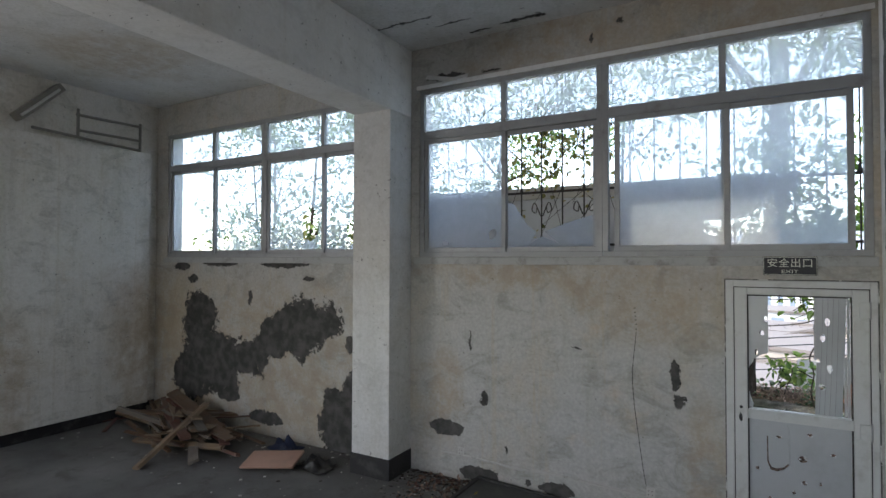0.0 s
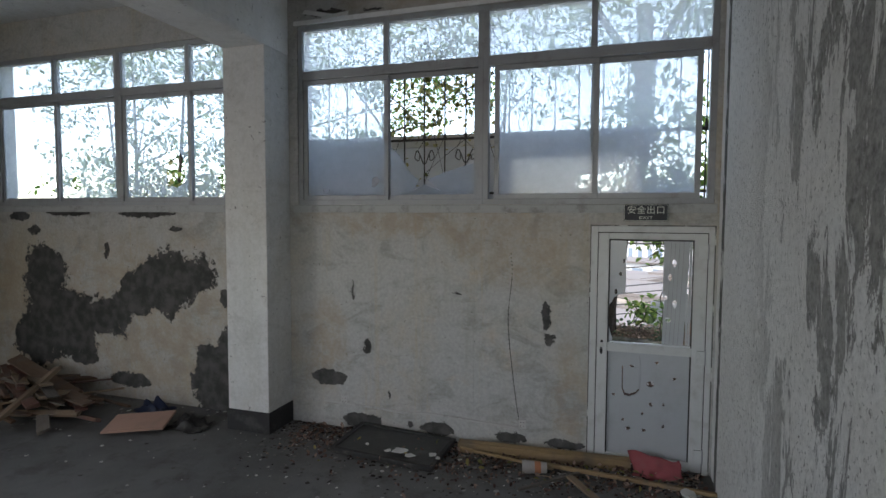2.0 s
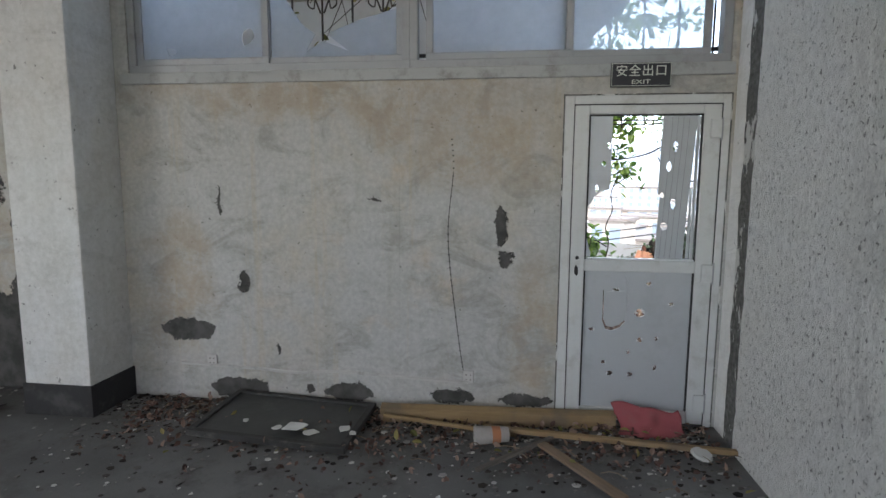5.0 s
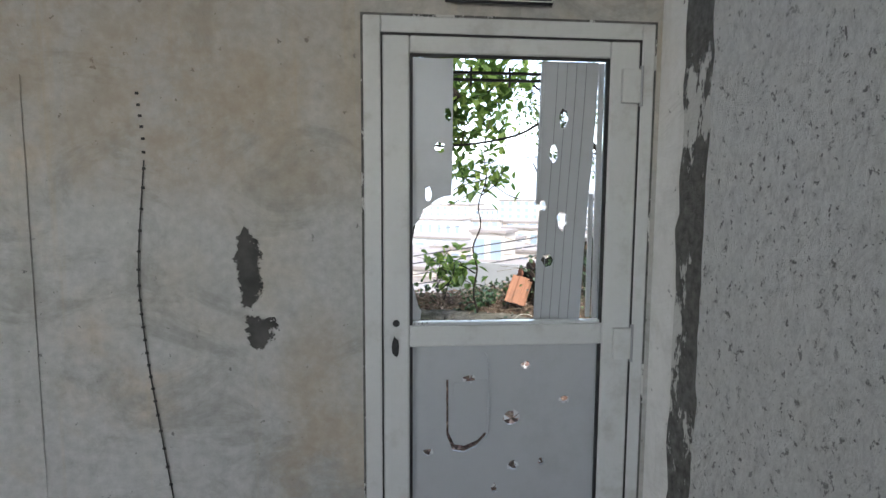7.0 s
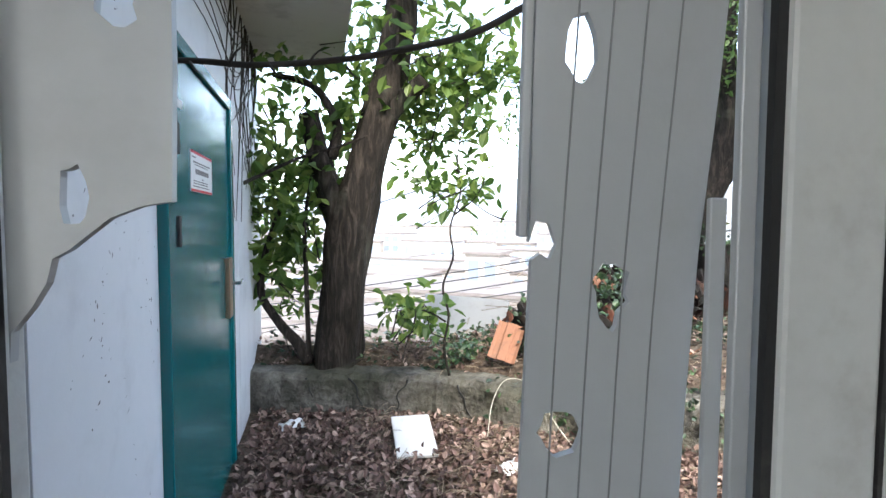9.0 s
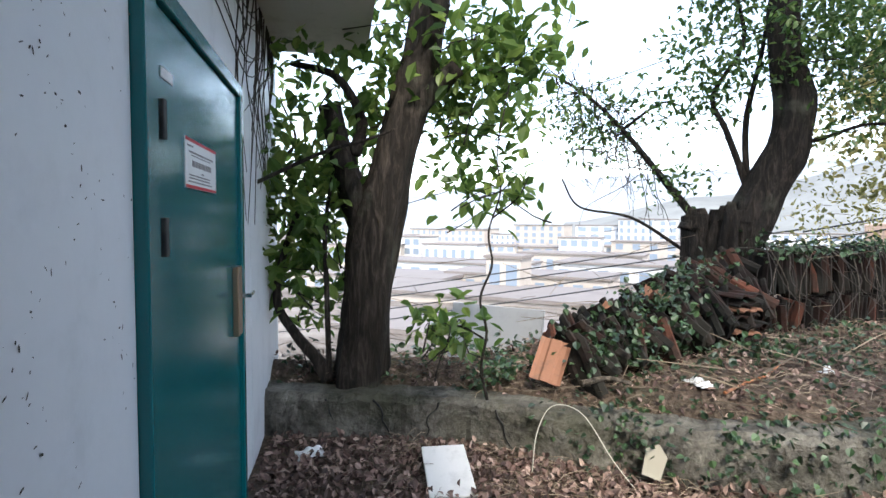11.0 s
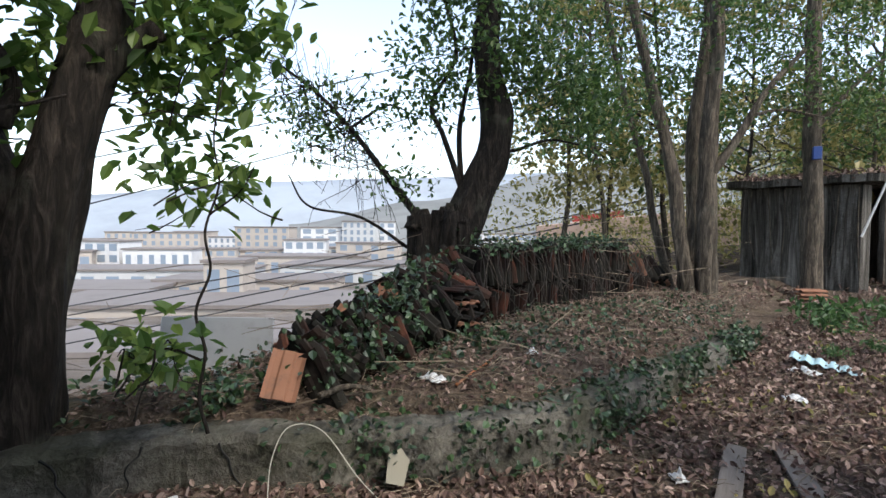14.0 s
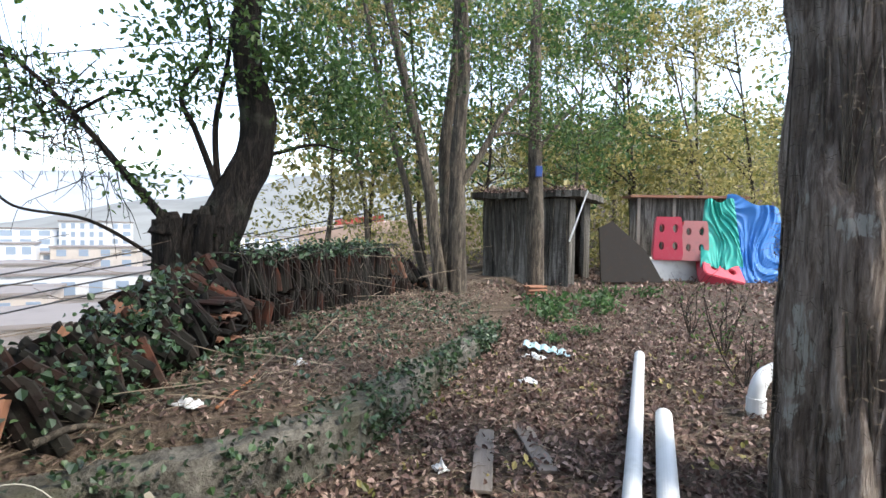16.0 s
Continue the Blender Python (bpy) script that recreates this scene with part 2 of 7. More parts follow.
def rough_plaster():
    k = Kit("rough render with worn paint")
    pits = k.noise(30, 8, 0.74, k.scaled((1, 1.0, 0.85)))
    flakes = k.noise(2.6, 7, 0.7, k.scaled((1, 1.6, 0.75)), 0.5)
    worn = k.math("MULTIPLY", k.step(k.math("ADD", flakes, k.math("MULTIPLY", pits, 0.5)), 0.92, 0.98), 0.40)
    c = k.ramp(pits, (0.30, (0.26, 0.26, 0.25)), (0.38, (0.78, 0.78, 0.765)), (0.55, (0.90, 0.90, 0.885)))
    holes = k.math("MULTIPLY", k.step(k.noise(46, 6, 0.7, k.scaled((1, 1, 0.8), (3, 1, 2)), 0.3), 0.59, 0.63), k.step(k.noise(2.0, 3), 0.30, 0.55))
    c = k.mix(k.math("MULTIPLY", holes, 0.85), c, (0.17, 0.17, 0.165))
    c = k.mix(worn, c, k.ramp(pits, (0.35, (0.13, 0.13, 0.125)), (0.6, (0.46, 0.455, 0.44))))
    c = k.mix(k.math("MULTIPLY", k.step(k.noise(0.8, 4), 0.45, 0.7), 0.18), c, (0.60, 0.56, 0.50))
    scrape = k.math("MULTIPLY", k.step(k.noise(1.0, 8, 0.74, k.scaled((4.2, 4.2, 1.3)), 0.45), 0.505, 0.52), k.math("SUBTRACT", 1.0, k.step(k.xyz()[1], 2.6, 3.9)))
    c = k.mix(k.math("MULTIPLY", scrape, 0.85), c, k.ramp(pits, (0.35, (0.14, 0.138, 0.132)), (0.62, (0.38, 0.375, 0.36))))
    return k.finish(c, 0.95, k.math("SUBTRACT", pits, k.math("MULTIPLY", k.math("MAXIMUM", worn, scrape), 0.4)), 0.034, specular=0.2)


rough_mat = rough_plaster()


def flaked_cement():
    k = Kit("bare cement with clinging paint")
    n, m = k.noise(7, 7, 0.7, k.scaled((1, 1, 0.45))), k.noise(30, 5, 0.6)
    c = k.ramp(m, (0.3, (0.075, 0.075, 0.072)), (0.7, (0.19, 0.188, 0.18)))
    flakes = k.step(n, 0.55, 0.575)
    c = k.mix(flakes, c, (0.58, 0.58, 0.56))
    return k.finish(c, 0.95, k.math("ADD", k.math("MULTIPLY", flakes, 0.5), k.math("MULTIPLY", m, 0.4)), 0.02, specular=0.2)


cement_mat = flaked_cement()


def concrete_floor():
    k = Kit("dirty concrete floor")
    big, fine = k.noise(0.7, 6, 0.6), k.noise(22, 6, 0.7)
    c = k.ramp(big, (0.3, (0.085, 0.085, 0.084)), (0.7, (0.20, 0.20, 0.195)))
    c = k.mix(k.math("MULTIPLY", k.step(k.noise(3.2, 6, 0.7), 0.5, 0.68), 0.6), c, (0.075, 0.07, 0.062))
    c = k.mix(k.math("MULTIPLY", k.step(fine, 0.6, 0.75), 0.4), c, (0.38, 0.38, 0.37))
    return k.finish(c, 0.85, fine, 0.006, specular=0.3)


floor_mat = concrete_floor()
base_mat = plain("black skirting paint", (0.022, 0.022, 0.024), 0.7, wear=0.5, wear_colour=(0.12, 0.115, 0.11), scale=5)
alu_mat = plain("weathered aluminium", (0.36, 0.37, 0.38), 0.55, 0.35, 0.55, (0.24, 0.23, 0.22), 7)
door_mat = plain("dirty white enamel", (0.60, 0.61, 0.60), 0.5, 0.0, 0.55, (0.36, 0.35, 0.32), 6)
panel_mat = plain("grey aluminium plank", (0.47, 0.49, 0.51), 0.42, 0.15, 0.3, (0.33, 0.33, 0.33), 4)
black_mat = plain("black gasket and gap shade", (0.015, 0.015, 0.016), 0.6)
iron_mat = plain("rusty black iron", (0.045, 0.04, 0.038), 0.7, 0.3, 0.5, (0.16, 0.08, 0.045), 14)


def dirty_glass(name, haze, tint=(0.93, 0.97, 1.0)):
    k = Kit(name)
    n = k.noise(0.9, 2, 0.4)
    s = k.noise(14.0, 5, 0.65)
    f = k.math("ADD", haze - 0.13, k.math("MULTIPLY", k.math("ADD", n, s), 0.13))
    spots = k.math("MULTIPLY", k.step(k.noise(30, 3), 0.70, 0.75), 0.4)
    tr = k.t.nodes.new("ShaderNodeBsdfTransparent")
    dif = k.t.nodes.new("ShaderNodeBsdfTranslucent")
    dif.inputs[0].default_value = (*tint, 1)
    gl = k.t.nodes.new("ShaderNodeBsdfGlossy")
    gl.inputs["Roughness"].default_value = 0.08
    lw = k.t.nodes.new("ShaderNodeLayerWeight")
    lw.inputs[0].default_value = 0.3
    sheen = k.math("ADD", 0.03, k.math("MULTIPLY", k.math("POWER", lw.outputs["Facing"], 4.0), 0.4))
    a, b = k.t.nodes.new("ShaderNodeMixShader"), k.t.nodes.new("ShaderNodeMixShader")
    k.put(a.inputs[0], k.math("MAXIMUM", f, spots))
    k.t.links.new(tr.outputs[0], a.inputs[1])
    k.t.links.new(dif.outputs[0], a.inputs[2])
    k.put(b.inputs[0], sheen)
    k.t.links.new(a.outputs[0], b.inputs[1])
    k.t.links.new(gl.outputs[0], b.inputs[2])
    k.t.links.new(b.outputs[0], k.out.inputs[0])
    return k.m


glass_mat = dirty_glass("dusty window glass", 0.44)
thin_glass_mat = dirty_glass("less dusty glass", 0.30)
shed_mat = plain("white sandwich panel", (0.66, 0.67, 0.69), 0.5, 0.0, 0.35, (0.42, 0.42, 0.43), 3)
slab_mat = plain("pale concrete slab", (0.60, 0.575, 0.53), 0.9, wear=0.5, wear_colour=(0.28, 0.26, 0.22), scale=4)
teal_mat = plain("teal enamel door", (0.004, 0.112, 0.122), 0.2, 0.0, 0.15, (0.007, 0.085, 0.098), 3, 0.002)
def old_concrete():
    k = Kit("dirty mossy concrete")
    a, b2, f = k.noise(1.4, 6, 0.7), k.noise(4.5, 6, 0.7), k.noise(20, 6, 0.7)
    c = k.ramp(b2, (0.32, (0.030, 0.028, 0.023)), (0.48, (0.105, 0.097, 0.082)), (0.72, (0.24, 0.225, 0.19)))
    c = k.mix(k.math("MULTIPLY", k.step(a, 0.44, 0.66), 0.75), c, (0.07, 0.07, 0.046))
    c = k.mix(k.math("MULTIPLY", k.step(f, 0.5, 0.7), 0.5), c, (0.03, 0.028, 0.022))
    return k.finish(c, 0.95, k.math("ADD", b2, k.math("MULTIPLY", f, 0.5)), 0.06, specular=0.15)


kerb_mat = old_concrete()


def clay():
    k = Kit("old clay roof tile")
    # near-black tones: shade within the heap is put into the tile colour
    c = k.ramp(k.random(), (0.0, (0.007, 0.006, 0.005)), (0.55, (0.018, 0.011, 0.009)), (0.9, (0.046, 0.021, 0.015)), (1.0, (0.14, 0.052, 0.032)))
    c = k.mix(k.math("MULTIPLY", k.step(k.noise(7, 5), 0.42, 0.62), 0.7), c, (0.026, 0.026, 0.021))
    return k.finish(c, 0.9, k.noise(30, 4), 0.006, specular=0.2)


tile_mat = clay()
bright_tile_mat = plain("orange clay tile", (0.24, 0.11, 0.062), 0.85, wear=0.75, wear_colour=(0.12, 0.075, 0.055), scale=9)
bark_dark = bark("furrowed dark bark", (0.026, 0.021, 0.017), (0.085, 0.068, 0.054), 1.3, 0.045)
# darker copy of the furrowed bark; the stump's backlit shade is in the colour
bark_shaded = bark("old bark in a shaded tone", (0.017, 0.014, 0.012), (0.058, 0.046, 0.037), 1.5, 0.06)
bark_pale = bark("pale peeling bark", (0.070, 0.058, 0.045), (0.20, 0.165, 0.125), 1.2)


def fibrous_bark():
    k = Kit("thick fibrous bark")
    deep = k.noise(1.0, 6, 0.65, k.scaled((7, 7, 1.1)), 1.6)
    fibre = k.noise(1.0, 8, 0.75, k.scaled((52, 52, 4.5)), 0.8)
    both = k.math("ADD", k.math("MULTIPLY", deep, 0.55), k.math("MULTIPLY", fibre, 0.45))
    c = k.ramp(both, (0.36, (0.03, 0.024, 0.02)), (0.45, (0.17, 0.135, 0.11)), (0.55, (0.36, 0.30, 0.255)), (0.66, (0.58, 0.52, 0.46)))
    lichen = k.math("MULTIPLY", k.step(k.noise(6.0, 5, 0.6, k.scaled((1, 1, 0.5), (3, 2, 1)), 0.4), 0.60, 0.64), k.step(fibre, 0.40, 0.55))
    c = k.mix(lichen, c, (0.46, 0.45, 0.40))
    return k.finish(c, 0.95, both, 0.10, specular=0.15)


bark_big = fibrous_bark()
leaf_big = leaf_material("glossy evergreen leaves", (0.045, 0.095, 0.02), (0.11, 0.19, 0.04), (0.24, 0.32, 0.075), 0.6)
leaf_small = leaf_material("small green leaves", (0.03, 0.065, 0.02), (0.06, 0.12, 0.03), (0.13, 0.19, 0.05))
leaf_yellow = leaf_material("yellow-green leaves", (0.11, 0.12, 0.035), (0.26, 0.24, 0.075), (0.46, 0.38, 0.15))
leaf_ivy = leaf_material("dark ivy leaves", (0.012, 0.028, 0.013), (0.026, 0.055, 0.022), (0.06, 0.11, 0.04), 0.10)
litter_mat = leaf_material("dead brown leaves", (0.045, 0.026, 0.021), (0.145, 0.086, 0.069), (0.40, 0.29, 0.235), 0.1, 0.8)
straw_mat = leaf_material("dry twigs and grass", (0.06, 0.045, 0.03), (0.14, 0.105, 0.07), (0.30, 0.24, 0.17), 0.05, 0.85)


def soil():
    k = Kit("litter-covered soil")
    n, f, v = k.noise(1.1, 6, 0.65), k.noise(17, 7, 0.75), k.voronoi(24)
    c = k.ramp(f, (0.3, (0.035, 0.026, 0.019)), (0.5, (0.095, 0.068, 0.05)), (0.72, (0.21, 0.16, 0.12)))
    c = k.mix(k.math("MULTIPLY", k.step(n, 0.5, 0.7), 0.5), c, (0.05, 0.06, 0.028))
    # far off, the built-up valley tone; its paleness also paints in distance haze
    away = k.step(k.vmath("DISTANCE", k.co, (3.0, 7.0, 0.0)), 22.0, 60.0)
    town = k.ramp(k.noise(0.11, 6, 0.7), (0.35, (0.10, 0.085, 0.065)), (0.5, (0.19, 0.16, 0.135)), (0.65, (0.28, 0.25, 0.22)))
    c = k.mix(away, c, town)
    return k.finish(c, 0.95, k.math("ADD", f, v), 0.04, specular=0.2)


soil_mat = soil()


# ---- mesh kit ----
def link(name, bm, material=None, parent=None, label="", smooth=False):
    me = bpy.data.meshes.new(name)
    bm.normal_update()
    bm.to_mesh(me)
    bm.free()
    if material:
        me.materials.append(material)
    if smooth:
        me.polygons.foreach_set("use_smooth", [True] * len(me.polygons))
    ob = new(name, me)
    if parent:
        ob.parent = parent
    if label:
        ob["label"] = label
    return ob


def part(name, bm, material, parent, label="", smooth=False):
    return link(name, bm, material, parent, label, smooth)


def thing(name, m, label, category, group="", kind=""):
    ob = new(name)
    ob.matrix_world = m
    ob.empty_display_size = 0.1
    return tagged(ob, label, category, group, kind)


def box(x0, y0, z0, x1, y1, z1, bevel=0.0, bm=None):
    b = bmesh.new()
    bmesh.ops.create_cube(b, size=1.0, matrix=Matrix.Translation(((x0 + x1) / 2, (y0 + y1) / 2, (z0 + z1) / 2)) @ Matrix.Diagonal((abs(x1 - x0), abs(y1 - y0), abs(z1 - z0), 1)))
    if bevel:
        bmesh.ops.bevel(b, geom=b.edges[:], offset=bevel, segments=2, profile=0.5, affect="EDGES", clamp_overlap=True)
    if bm is None:
        return b
    me = bpy.data.meshes.new("tmp")
    b.to_mesh(me)
    b.free()
    bm.from_mesh(me)
    bpy.data.meshes.remove(me)
    return bm


def cyl(p, q, r0, r1=None, sides=12, bm=None):
    bm = bm or bmesh.new()
    p, q = Vector(p), Vector(q)
    d = q - p
    m = Matrix.Translation((p + q) / 2) @ d.to_track_quat("Z", "Y").to_matrix().to_4x4()
    bmesh.ops.create_cone(bm, cap_ends=True, segments=sides, radius1=r0, radius2=r0 if r1 is None else r1, depth=d.length, matrix=m)
    return bm


def curve_points(pts, n):
    """A smooth line of n points through pts."""
    pts = [Vector(p) for p in pts]
    pts = [2 * pts[0] - pts[1]] + pts + [2 * pts[-1] - pts[-2]]
    out = []
    for i in range(n):
        s = i / (n - 1) * (len(pts) - 3)
        j = min(int(s), len(pts) - 4)
        u = s - j
        a, b, c, d = pts[j:j + 4]
        out.append(0.5 * (2 * b + (c - a) * u + (2 * a - 5 * b + 4 * c - d) * u * u + (3 * b - a - 3 * c + d) * u ** 3))
    return out


def tube(bm, pts, r0, r1, sides=8, rings=None, knobbly=0.0, seed=0.0, ridges=0.0):
    line = curve_points(pts, rings or max(4, 3 * len(pts)))
    n = len(line)
    loops = []
    side = Vector((1, 0.13, 0.07))
    for i, p in enumerate(line):
        d = (line[min(i + 1, n - 1)] - line[max(i - 1, 0)]).normalized()
        side = (side - d * side.dot(d)).normalized()
        up = d.cross(side)
        r = r0 + (r1 - r0) * i / (n - 1)
        ring = []
        for j in range(sides):
            a = 2 * math.pi * j / sides
            o = math.cos(a) * side + math.sin(a) * up
            rr = r * (1 + knobbly * noise.noise(Vector((o.x * 1.8 + seed, o.y * 1.8, p.z * 1.7 + o.z))))
            if ridges:
                q = noise.noise(Vector((math.cos(a) * 5.5 + seed, math.sin(a) * 5.5, p.z * 1.1))) + 0.5 * noise.noise(Vector((math.cos(a) * 13, math.sin(a) * 13 + seed, p.z * 3.0)))
                rr *= 1 - ridges * abs(q) + ridges * 0.3
            ring.append(bm.verts.new(p + o * rr))
        loops.append(ring)
    for a, b in zip(loops, loops[1:]):
        for j in range(sides):
            bm.faces.new((a[j], a[(j + 1) % sides], b[(j + 1) % sides], b[j]))
    bm.faces.new(loops[0][::-1])
    bm.faces.new(loops[-1])
    return bm


def plate(outline, holes, y0, y1):
    """A board in the x-z plane, from y0 to y1, with holes through it."""
    bm = bmesh.new()
    edges = []
    for loop in (outline, *holes):
        vs = [bm.verts.new((x, y0, z)) for x, z in loop]
        edges += [bm.edges.new((vs[i], vs[(i + 1) % len(vs)])) for i in range(len(vs))]
    made = bmesh.ops.triangle_fill(bm, edges=edges, use_beauty=True, use_dissolve=False)
    faces = [g for g in made["geom"] if isinstance(g, bmesh.types.BMFace)]
    up = bmesh.ops.extrude_face_region(bm, geom=faces)
    bmesh.ops.translate(bm, verts=[g for g in up["geom"] if isinstance(g, bmesh.types.BMVert)], vec=(0, y1 - y0, 0))
    bmesh.ops.recalc_face_normals(bm, faces=bm.faces[:])
    return bm


def ragged(x, z, rx, rz, n=12, rough=0.3, seed=1):
    r = random.Random(seed)
    return [(x + math.cos(2 * math.pi * i / n) * rx * (1 - rough * r.random()), z + math.sin(2 * math.pi * i / n) * rz * (1 - rough * r.random())) for i in range(n)]


def wall_panel(name, u0, u1, z0, z1, t0, t1, holes, material, along="x"):
    """A wall with thickness from t0 to t1 and rectangular holes (u0, u1, z0, z1) through it."""
    us = sorted({u0, u1, *(h[0] for h in holes), *(h[1] for h in holes)})
    zs = sorted({z0, z1, *(h[2] for h in holes), *(h[3] for h in holes)})
    solid = {}
    for i in range(len(us) - 1):
        for j in range(len(zs) - 1):
            cu, cz = (us[i] + us[i + 1]) / 2, (zs[j] + zs[j + 1]) / 2
            solid[i, j] = not any(a < cu < b and c < cz < d for a, b, c, d in holes)
    bm = bmesh.new()
    cache = {}

    def vert(i, j, t):
        key = (i, j, t)
        if key not in cache:
            cache[key] = bm.verts.new((us[i], t, zs[j]) if along == "x" else (t, us[i], zs[j]))
        return cache[key]

    for (i, j), s in solid.items():
        if not s:
            continue
        bm.faces.new([vert(*c, t0) for c in ((i, j), (i + 1, j), (i + 1, j + 1), (i, j + 1))])
        bm.faces.new([vert(*c, t1) for c in ((i, j + 1), (i + 1, j + 1), (i + 1, j), (i, j))])
        for di, dj, a, b in ((-1, 0, (i, j), (i, j + 1)), (1, 0, (i + 1, j + 1), (i + 1, j)), (0, -1, (i + 1, j), (i, j)), (0, 1, (i, j + 1), (i + 1, j + 1))):
            if not solid.get((i + di, j + dj), False):
                bm.faces.new((vert(*a, t0), vert(*b, t0), vert(*b, t1), vert(*a, t1)))
    bmesh.ops.recalc_face_normals(bm, faces=bm.faces[:])
    return link(name, bm, material)


def leaf_cloud(name, rng, centres, per, spread, size, material, parent=None, droop=0.3, slim=0.52):
    """Many small pointed leaves in clumps round the centres."""
    c = np.repeat(np.asarray(centres, float), per, axis=0)
    n = len(c)
    p = c + rng.normal(0, 1, (n, 3)) * spread * np.array((1, 1, 0.8))
    d = rng.normal(0, 1, (n, 3))
    d[:, 2] -= droop
    d /= np.linalg.norm(d, axis=1)[:, None]
    up = rng.normal(0, 0.55, (n, 3)) + np.array((0, 0, 1))
    s = np.cross(d, up)
    s /= np.linalg.norm(s, axis=1)[:, None] + 1e-9
    nn = np.cross(s, d)
    length = size * rng.uniform(0.6, 1.25, n)[:, None]
    w = length * slim * 0.5
    v = np.stack([p, p + d * length * 0.35 + s * w + nn * w * 0.3, p + d * length * 0.72 + s * w * 0.8 + nn * w * 0.2, p + d * length - nn * w * 0.3, p + d * length * 0.72 - s * w * 0.8 + nn * w * 0.2, p + d * length * 0.35 - s * w + nn * w * 0.3], axis=1).reshape(-1, 3)
    i = np.arange(n)[:, None] * 6
    f = np.concatenate([i + np.array((0, 1, 2, 3)), i + np.array((0, 3, 4, 5))]).tolist()
    me = bpy.data.meshes.new(name)
    me.from_pydata(v.tolist(), [], f)
    me.materials.append(material)
    ob = new(name, me)
    if parent:
        ob.parent = parent
    return ob


def in_ball(rng, centre, radius, n, squash=0.8):
    d = rng.normal(0, 1, (n, 3))
    d /= np.linalg.norm(d, axis=1)[:, None]
    r = rng.uniform(0.15, 1, n)[:, None] ** 0.45
    return np.asarray(centre) + d * r * np.asarray(radius) * np.array((1, 1, squash))


pillar_mat = plaster("grey-white pillar paint", (0.62, 0.62, 0.61), dirt=0.28)


# ---- the room ----
WALL, OUT, CEIL, LEFT, RIGHT, BACK = 4.86, 5.10, 4.465, -7.62, 0.84, -3.2
SILL, HEAD = 2.243, 4.02
W1, W2, W3, W4 = (-3.03, -1.115), (-1.115, 0.80), (-7.36, -5.39), (-5.39, -3.42)


def structure(ob, label, category="wall"):
    return tagged(ob, label, category, kind="structure")


structure(wall_panel("wall_north", LEFT - 0.24, RIGHT + 0.24, 0, CEIL, WALL, OUT, [(W1[0], W2[1], SILL, HEAD), (W3[0], W4[1], SILL, HEAD), (-0.15, 0.815, -1, 2.06)], window_wall_mat), "stained white plaster wall with dark peeled patches")
structure(link("wall_east", box(RIGHT, BACK - 0.24, 0, RIGHT + 0.24, WALL, CEIL), white_mat), "white painted wall beside the door")
def ragged_edge(y, seed, amp=0.016, n=90):
    r = random.Random(seed)
    return [(y + amp * (noise.noise(Vector((i * 0.31, seed, 0))) + 0.6 * noise.noise(Vector((i * 1.3, seed, 4)))), CEIL * i / n) for i in range(n + 1)]


def side_plate(name, outline, x0, x1, material):
    """A plate on the side wall: outline in y and z, from x0 to x1."""
    bm = plate(outline, [], 0.0, x1 - x0)
    bm.transform(Matrix(((0, 1, 0, x0), (1, 0, 0, 0), (0, 0, 1, 0), (0, 0, 0, 1))))
    bmesh.ops.recalc_face_normals(bm, faces=bm.faces[:])
    return link(name, bm, material)


structure(side_plate("wall_east_render", [(BACK, 0.0)] + ragged_edge(4.53, 3) + [(BACK, CEIL)], RIGHT - 0.018, RIGHT - 0.001, rough_mat), "rough grey-white render with worn flaking paint")
# the west opening is added out of view to hold a fill lamp
structure(wall_panel("wall_west", BACK - 0.24, WALL, 0, CEIL, LEFT - 0.24, LEFT, [(-3.05, -0.15, 1.05, 2.95)], left_wall_mat, "y"), "streaked white plaster wall")
structure(wall_panel("wall_south", LEFT, RIGHT, 0, CEIL, BACK - 0.24, BACK, [(-2.35, 0.55, 1.65, 3.55)], left_wall_mat), "plain plaster wall with open windows")
structure(link("floor", box(LEFT - 0.24, BACK - 0.24, -0.15, RIGHT + 0.24, OUT, 0), floor_mat), "dusty grey concrete floor", "floor")
structure(link("ceiling", box(LEFT - 0.24, BACK - 0.24, CEIL, RIGHT + 0.24, OUT, CEIL + 0.2), ceiling_mat), "peeling white painted ceiling", "ceiling")
structure(link("beam", box(-3.60, BACK, 3.74, -3.13, WALL, CEIL - 0.001, 0.01), white_mat), "white painted ceiling beam", "beam")
structure(link("pillar", box(-3.60, 4.46, 0, -3.13, WALL, 3.741, 0.008), pillar_mat), "white painted square pillar", "pillar")
structure(link("baseboard_pillar", box(-3.612, 4.448, 0, -3.118, WALL, 0.21, 0.004), base_mat), "black painted skirting round the pillar", "baseboard")
structure(link("baseboard_west", box(LEFT, BACK, 0, LEFT + 0.012, WALL, 0.16, 0.003), base_mat), "black painted skirting, flaking", "baseboard")
bm = bmesh.new()
box(-1.6, BACK, 0, RIGHT - 0.02, 0.45, 0.72, bm=bm)
landing = structure(link("floor_landing", bm, floor_mat), "raised concrete landing", "floor")
for i in range(3):
    structure(link("step", box(-1.6, 0.45 + 0.3 * i, 0, RIGHT - 0.02, 0.75 + 0.3 * i, 0.54 - 0.18 * i, 0.006), floor_mat), "concrete step", "step")


